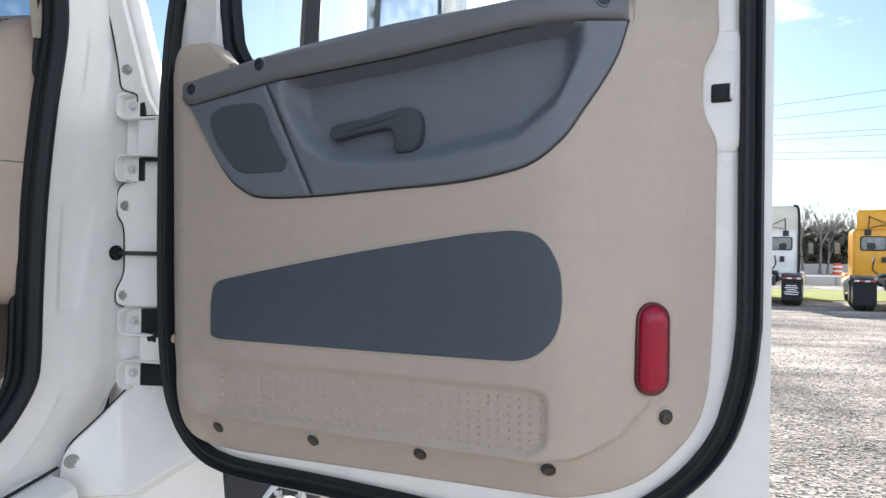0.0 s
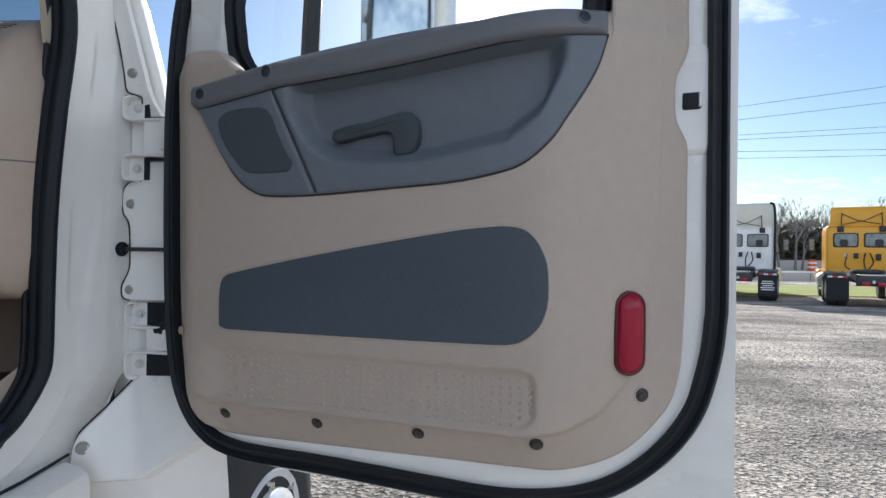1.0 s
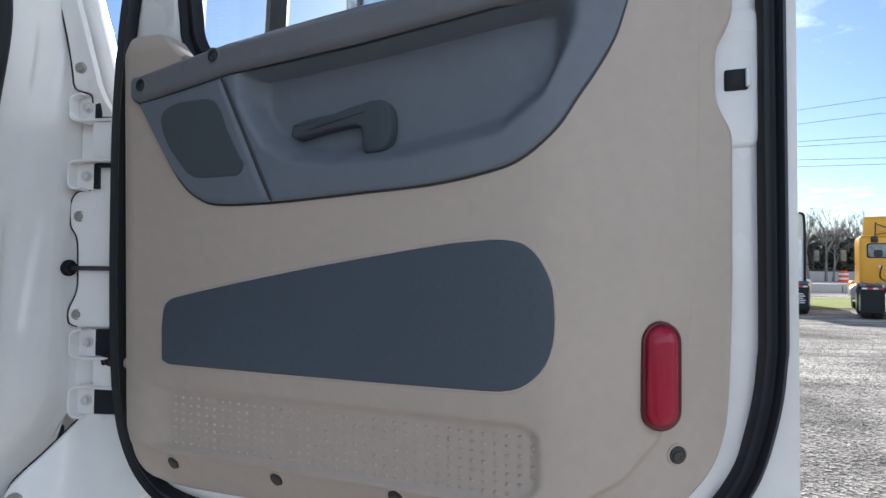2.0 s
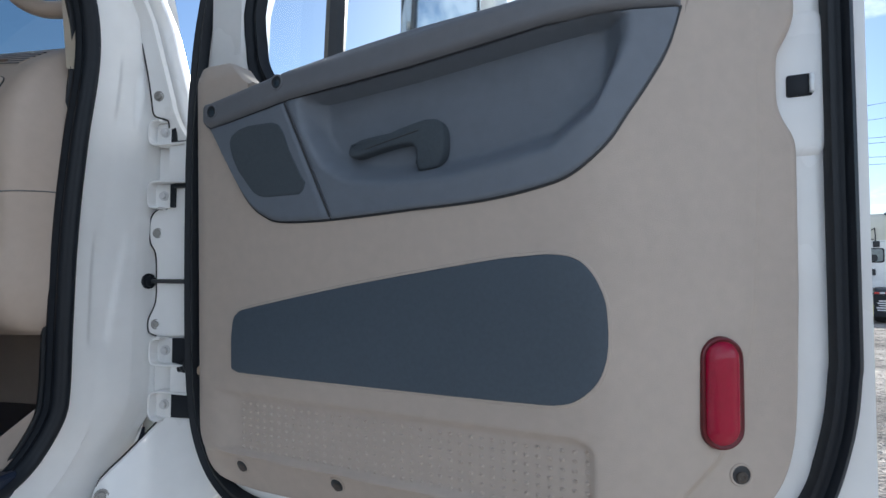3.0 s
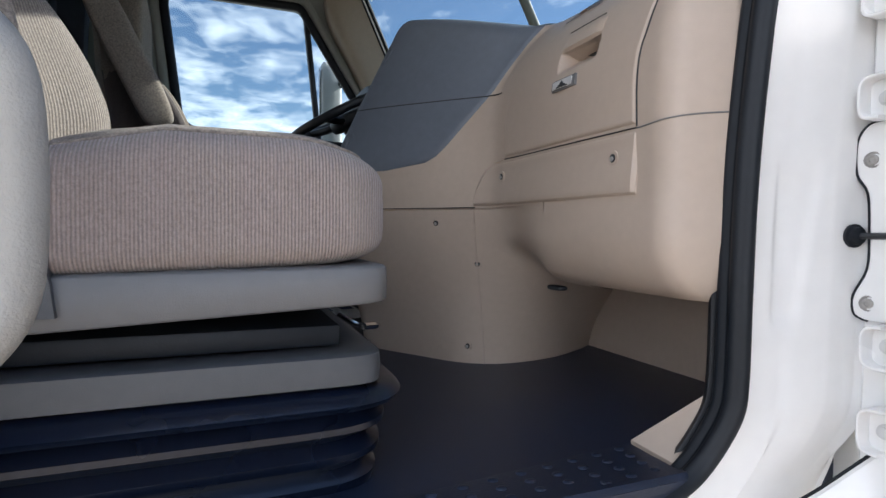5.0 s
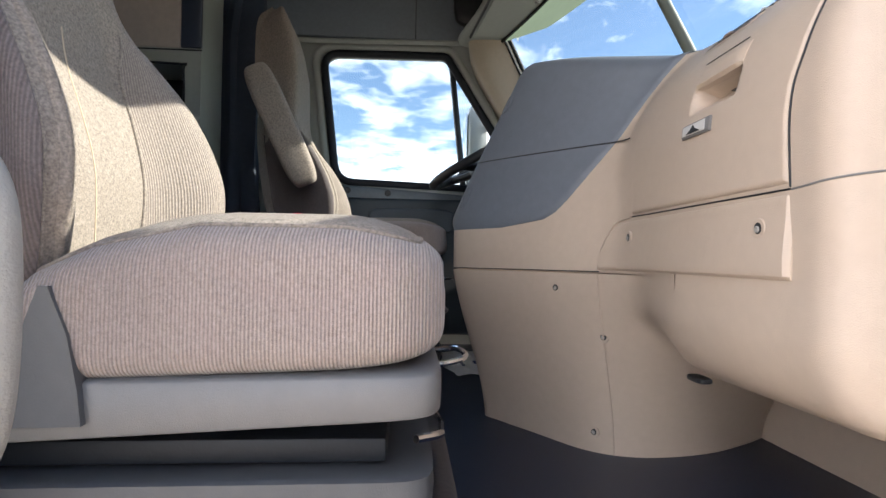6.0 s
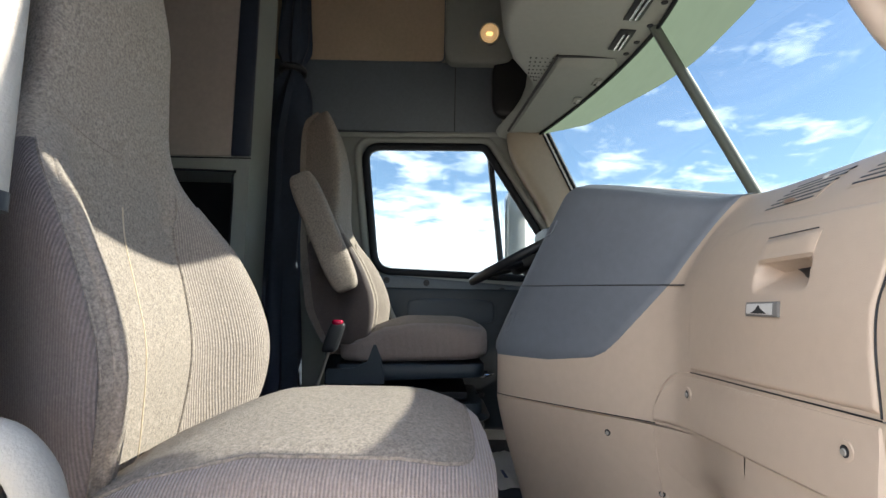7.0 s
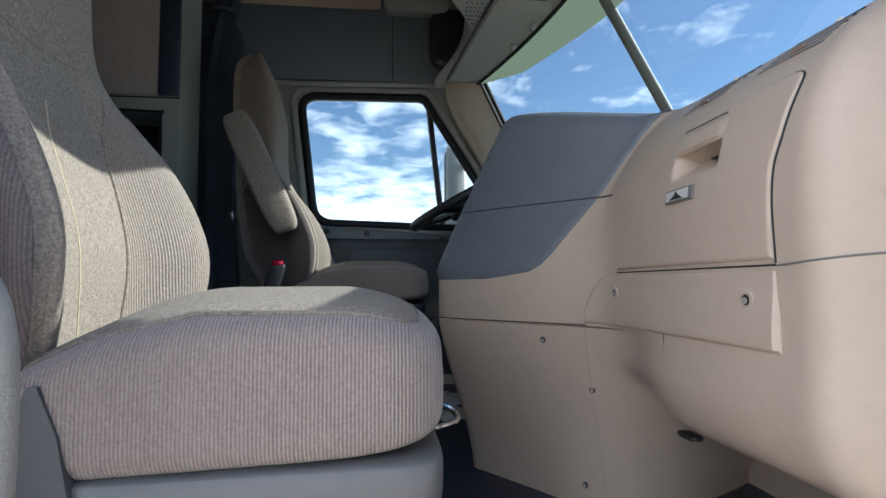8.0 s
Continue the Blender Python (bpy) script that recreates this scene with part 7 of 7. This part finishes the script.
        part("steer_wheel", spin([(-0.14, 0.3), (-0.14, 0.45), (-0.1, 0.51), (0.1, 0.51), (0.14, 0.45), (0.14, 0.3)], (sx * 0.98, 3.0, 0.515), (1, 0, 0), 28), TYRE, tr)
        if edge_strip:
            part("cab_extender", tube(spline([(sx * 1.05, 0.30, 0.95), (sx * 1.06, 0.29, 1.9), (sx * 1.06, 0.29, 2.9), (sx * 1.05, 0.29, 3.45), (sx * 1.01, 0.31, 3.72), (sx * 0.88, 0.34, 3.80)], 5), 0.045, 8), RUBBER, tr, "black rubber edge of the cab extender")
    part("hood", superbox(0, 2.9, 1.4, 0.95, 0.95, 0.45, 0.3, 36, 16), paint, tr)
    part("fifth_wheel", superbox(0, -1.2, 1.17, 0.46, 0.5, 0.07, 0.4, 28, 10), DARK, tr, "dark fifth wheel plate")
    part("ramp", box(-0.36, 0.36, -2.3, -1.7, 1.02, 1.09, 0.02), STEEL, tr, "worn steel ramp")
    part("cross_member", box(-0.45, 0.45, -2.62, -2.5, 0.72, 1.02, 0.02), DARK, tr)
    part("plate", spin([(0, 0.001), (0, 0.05), (0.01, 0.045), (0.01, 0.001)], (0.0, -2.62, 0.86), (0, -1, 0), 16), PAPER, tr, "round pale plate")
    for sx in (-0.2, 0.2):
        part("stop_lamp", box(sx - 0.11, sx + 0.11, -2.66, -2.62, 0.72, 0.86, 0.01), RED_LENS, tr)
    part("deck_plate", box(-0.7, 0.7, -0.5, 0.3, 1.09, 1.13, 0.01), STEEL, tr)
    part("tank", cylinder((-0.55, -0.9, 1.0), (0.55, -0.9, 1.0), 0.14, 18), STEEL, tr, "dull air tank")
    part("air_lines", tube(spline([(0.12, 0.25, 1.8), (0.05, 0.0, 1.5), (0.1, -0.2, 1.2), (0.3, -0.1, 1.45), (0.25, 0.2, 1.8)], 8), 0.025, 8), DARK, tr, "coiled black air lines")
    part("air_lines", tube(spline([(-0.42, 0.25, 1.75), (-0.50, 0.0, 1.35), (-0.38, -0.2, 1.2)], 8), 0.022, 8), DARK, tr, "black air line")
    part("gladhand_plate", box(-0.22, -0.08, 0.24, 0.32, 1.6, 1.8, 0.01), DARK, tr)
    part("gladhand_plate", box(0.42, 0.58, 0.24, 0.32, 1.55, 1.78, 0.01), DARK, tr)
    part("data_plate", box(-0.50, -0.40, 0.285, 0.30, 1.66, 1.76, 0.005), PAPER, tr, "pale data plate")
    part("step_tank", spin([(-0.6, 0.001), (-0.6, 0.3), (0.6, 0.3), (0.6, 0.001)], (-1.0, 1.4, 0.75), (0, 1, 0), 24), STEEL, tr)
    return tr


day_cab(12.78, 22.8, 30, WHITE, CREAM, "white day cab tractor parked facing away", (0.16, 0.20, 0.15, 0.22, 0.2), rise=1.12, edge_strip=True)
day_cab(15.85, 20.55, 28, YELLOW, YELLOW, "yellow day cab tractor parked facing away", (), rise=0.8, slim=0.9)

# verge, walls, barrel, a car on the road behind
bm = box(-200, 300, 23.5, 31.0, -0.2, 0.02)
whole("verge", bm, GRASS, "strip of short grass at the yard edge", "verge", kind="structure", smooth=0)
whole("road", box(-200, 300, 41.5, 62, -0.2, 0.03), CONCRETE, "pale concrete road behind the low wall", "road", kind="structure", smooth=0)
low_wall = thing("roadside_wall", pose(28, 37.2, 0), "long low pale concrete wall at the yard edge", "wall")
far_wall = thing("roadside_wall", pose(28, 64, 0), "long pale concrete barrier wall beyond the road", "wall")
for k in range(40):
    x = -80 + k * 4.0
    part("wall_panel", box(x + 0.03, x + 3.97, -0.15, 0.15, -0.1, 0.56, 0.04), CONCRETE, low_wall)
    part("wall_panel", box(x + 0.03, x + 3.97, -0.15, 0.15, -0.1, 1.10, 0.04), CONCRETE, far_wall)
whole("bank", box(-200, 300, 66, 74, -0.3, 1.3, 0.5), BROWN_DIRT, "low earth bank behind the wall", "bank", kind="structure")
br = thing("traffic_barrel", pose(38.3, 60.5, 0.03), "orange and white traffic barrel", "barrel")
part("barrel", spin([(0.0, 0.001), (0.0, 0.62), (0.08, 0.62), (0.09, 0.46), (0.55, 0.43), (0.6, 0.42), (1.16, 0.38), (1.2, 0.2), (1.2, 0.001)], (0, 0, 0), (0, 0, 1), 24), ORANGE, br)
for z in (0.28, 0.74):
    part("stripe", spin([(z, 0.3), (z, 0.47 - z * 0.07), (z + 0.2, 0.465 - z * 0.075), (z + 0.2, 0.3)], (0, 0, 0), (0, 0, 1), 24), PAPER, br)
car = thing("car", pose(47.0, 67.5, 0.9, 0, 0, -3), "silver saloon car behind the barrier wall", "car")
rows = []
for x, z0, z1, w in ((-2.2, 0.35, 0.55, 0.75), (-2.1, 0.25, 0.85, 0.85), (-1.0, 0.22, 0.98, 0.90), (0.0, 0.22, 1.0, 0.90), (1.1, 0.22, 0.96, 0.90), (2.1, 0.25, 0.80, 0.85), (2.25, 0.35, 0.55, 0.75)):
    rows.append([Vector((x, -w, z0)), Vector((x, -w - 0.03, (z0 + z1) / 2)), Vector((x, -w + 0.06, z1)), Vector((x, w - 0.06, z1)), Vector((x, w + 0.03, (z0 + z1) / 2)), Vector((x, w, z0))])
part("body", capped(rows), ALLOY, car, smooth=50)
part("cabin", superbox(-0.1, 0, 1.12, 1.25, 0.74, 0.34, 0.45, 32, 14), DARK, car, "dark glazed cabin")
part("roof", superbox(-0.15, 0, 1.42, 0.85, 0.66, 0.05, 0.5, 28, 10), ALLOY, car)
for x in (-1.35, 1.35):
    for y in (-0.8, 0.8):
        part("wheel", spin([(-0.1, 0.001), (-0.1, 0.30), (-0.07, 0.33), (0.07, 0.33), (0.1, 0.30), (0.1, 0.001)], (x, y, 0.33), (0, 1, 0), 20), TYRE, car)

# bare trees and evergreen scrub on the far side
rng = random.Random(5)


def bare_trees(n, x0, x1, y0, y1):
    verts, faces = [], []

    def limb(p, d, length, r, depth_):
        q = p + d * length
        a = d.orthogonal().normalized()
        b = d.cross(a)
        k = len(verts)
        for c, rr in ((p, r), (q, r * 0.6)):
            for i in range(4):
                t = math.pi / 2 * i
                verts.append(c + (a * math.cos(t) + b * math.sin(t)) * rr)
        for i in range(4):
            faces.append((k + i, k + (i + 1) % 4, k + 4 + (i + 1) % 4, k + 4 + i))
        if depth_ == 0:
            return
        for _ in range(3 if depth_ > 1 else 4):
            e = (d + Vector((rng.uniform(-0.7, 0.7), rng.uniform(-0.7, 0.7), rng.uniform(-0.1, 0.5)))).normalized()
            limb(p + d * length * rng.uniform(0.55, 1.0), e, length * rng.uniform(0.55, 0.78), r * 0.55, depth_ - 1)

    for _ in range(n):
        p = Vector((rng.uniform(x0, x1), rng.uniform(y0, y1), 0))
        limb(p, Vector((rng.uniform(-0.1, 0.1), 0, 1)).normalized(), rng.uniform(2.3, 3.5), 0.15, 5)
    me = bpy.data.meshes.new("bare_trees")
    me.from_pydata([tuple(v) for v in verts], [], faces)
    me.materials.append(BARK)
    return tagged(new("bare_trees", me), "leafless winter trees along the far road", "trees", kind="stuff")


bare_trees(150, 26, 82, 60, 84)
verts, faces = [], []
for _ in range(16000):
    x, y = rng.uniform(10, 110), rng.uniform(64, 72)
    top = 4.6 + 1.6 * noise.noise(Vector((x * 0.25, 0, 3))) + 0.8 * noise.noise(Vector((x * 0.9, 2, 1)))
    p = Vector((x, y, rng.uniform(0.2, 1) ** 0.7 * top))
    k = len(verts)
    for _i in range(3):
        verts.append(tuple(p + Vector((rng.gauss(0, 0.35), rng.gauss(0, 0.3), rng.gauss(0, 0.3)))))
    faces.append((k, k + 1, k + 2))
me = bpy.data.meshes.new("evergreen_scrub")
me.from_pydata(verts, [], faces)
me.materials.append(LEAF)
tagged(new("evergreen_scrub", me), "dark evergreen scrub under the trees", "scrub", kind="stuff")
whole("far_wood", box(-400, 500, 110, 125, -1, 4.2, 1.0), LEAF, "dark line of far woods", "woods", kind="structure")

# overhead wires
wires = thing("power_lines", pose(0, 70, 0), "thin dark overhead power lines", "power lines")
for x in (-10, 110):
    part("pole", tube([(x, 0, -0.2), (x, 0, 34 if x > 0 else 16)], [0.25, 0.16], 8), BARK, wires, "wooden pole")
for (xa, za), (xb, zb) in (((36.4, 20.5), (53.8, 22.9)), ((36.4, 18.8), (53.8, 20.9)), ((36.5, 16.8), (53.8, 17.8)), ((36.5, 16.2), (53.8, 17.1)), ((36.5, 14.65), (53.9, 14.95)), ((36.5, 13.8), (53.9, 14.2))):
    sl = (zb - za) / (xb - xa)
    part("wire", tube([(x, 0, za + sl * (x - xa)) for x in (-10, 30, 60, 110)], 0.025, 5), DARK, wires)

# white trailer and the mirror on the driver side
tl = thing("trailer", pose(-24, 0, 0), "white box trailer parked beyond the driver side", "trailer")
part("box", box(-1.3, 1.3, -12, 4.5, 1.1, 3.95, 0.05), WHITE, tl)
part("landing_gear", box(-0.8, 0.8, 1.0, 1.2, 0.0, 1.1), DARK, tl)
part("wheels", spin([(-1.2, 0.3), (-1.2, 0.5), (1.2, 0.5), (1.2, 0.3)], (0, -9, 0.5), (1, 0, 0), 24), TYRE, tl)
om = thing("outside_mirror", pose(-1.36, 0.99, 2.03), "white outside mirror on the driver side", "mirror")
part("housing", superbox(0, 0, 0.24, 0.10, 0.055, 0.28, 0.3, 32, 18), WHITE, om)
part("glass", box(-0.085, 0.085, -0.062, -0.055, 0.02, 0.48, 0.004), CHROME, om)
part("arm", tube([(0.05, 0.03, 0.4), (0.2, 0.08, 0.42), (0.3, 0.1, 0.40)], 0.018, 8), DARK, om)
part("arm", tube([(0.05, 0.03, 0.06), (0.2, 0.08, 0.04), (0.3, 0.1, 0.04)], 0.018, 8), DARK, om)

# loose stones on the gravel near the truck
verts, faces = [], []
for _ in range(16000):
    y = 1.4 + 9.0 * rng.random() ** 1.5
    x = 1.2 + 0.1 * y + (2.0 + 0.9 * y) * rng.random()
    r = 0.006 + 0.016 * rng.random() ** 3
    k = len(verts)
    a0 = rng.uniform(0, 6.28)
    for h, rr in ((-0.2, 0.9), (0.45, 0.75)):
        for i in range(4):
            a = a0 + math.pi / 2 * i + rng.uniform(-0.3, 0.3)
            verts.append((x + r * rr * math.cos(a), y + r * rr * math.sin(a) * 1.2, r * (h + rng.uniform(-0.1, 0.2))))
    faces += [(k + i, k + (i + 1) % 4, k + 4 + (i + 1) % 4, k + 4 + i) for i in range(4)] + [(k + 4, k + 5, k + 6, k + 7)]
me = bpy.data.meshes.new("loose_stones")
me.from_pydata(verts, [], faces)
STONE = material("loose_stone", (0.5, 0.47, 0.43), 0.9, vary=0.3, grain=14, blotch=40, second=(0.16, 0.145, 0.13))
me.materials.append(STONE)
tagged(new("loose_stones", me), "loose grey and pale stones on the gravel", "stones", kind="stuff")
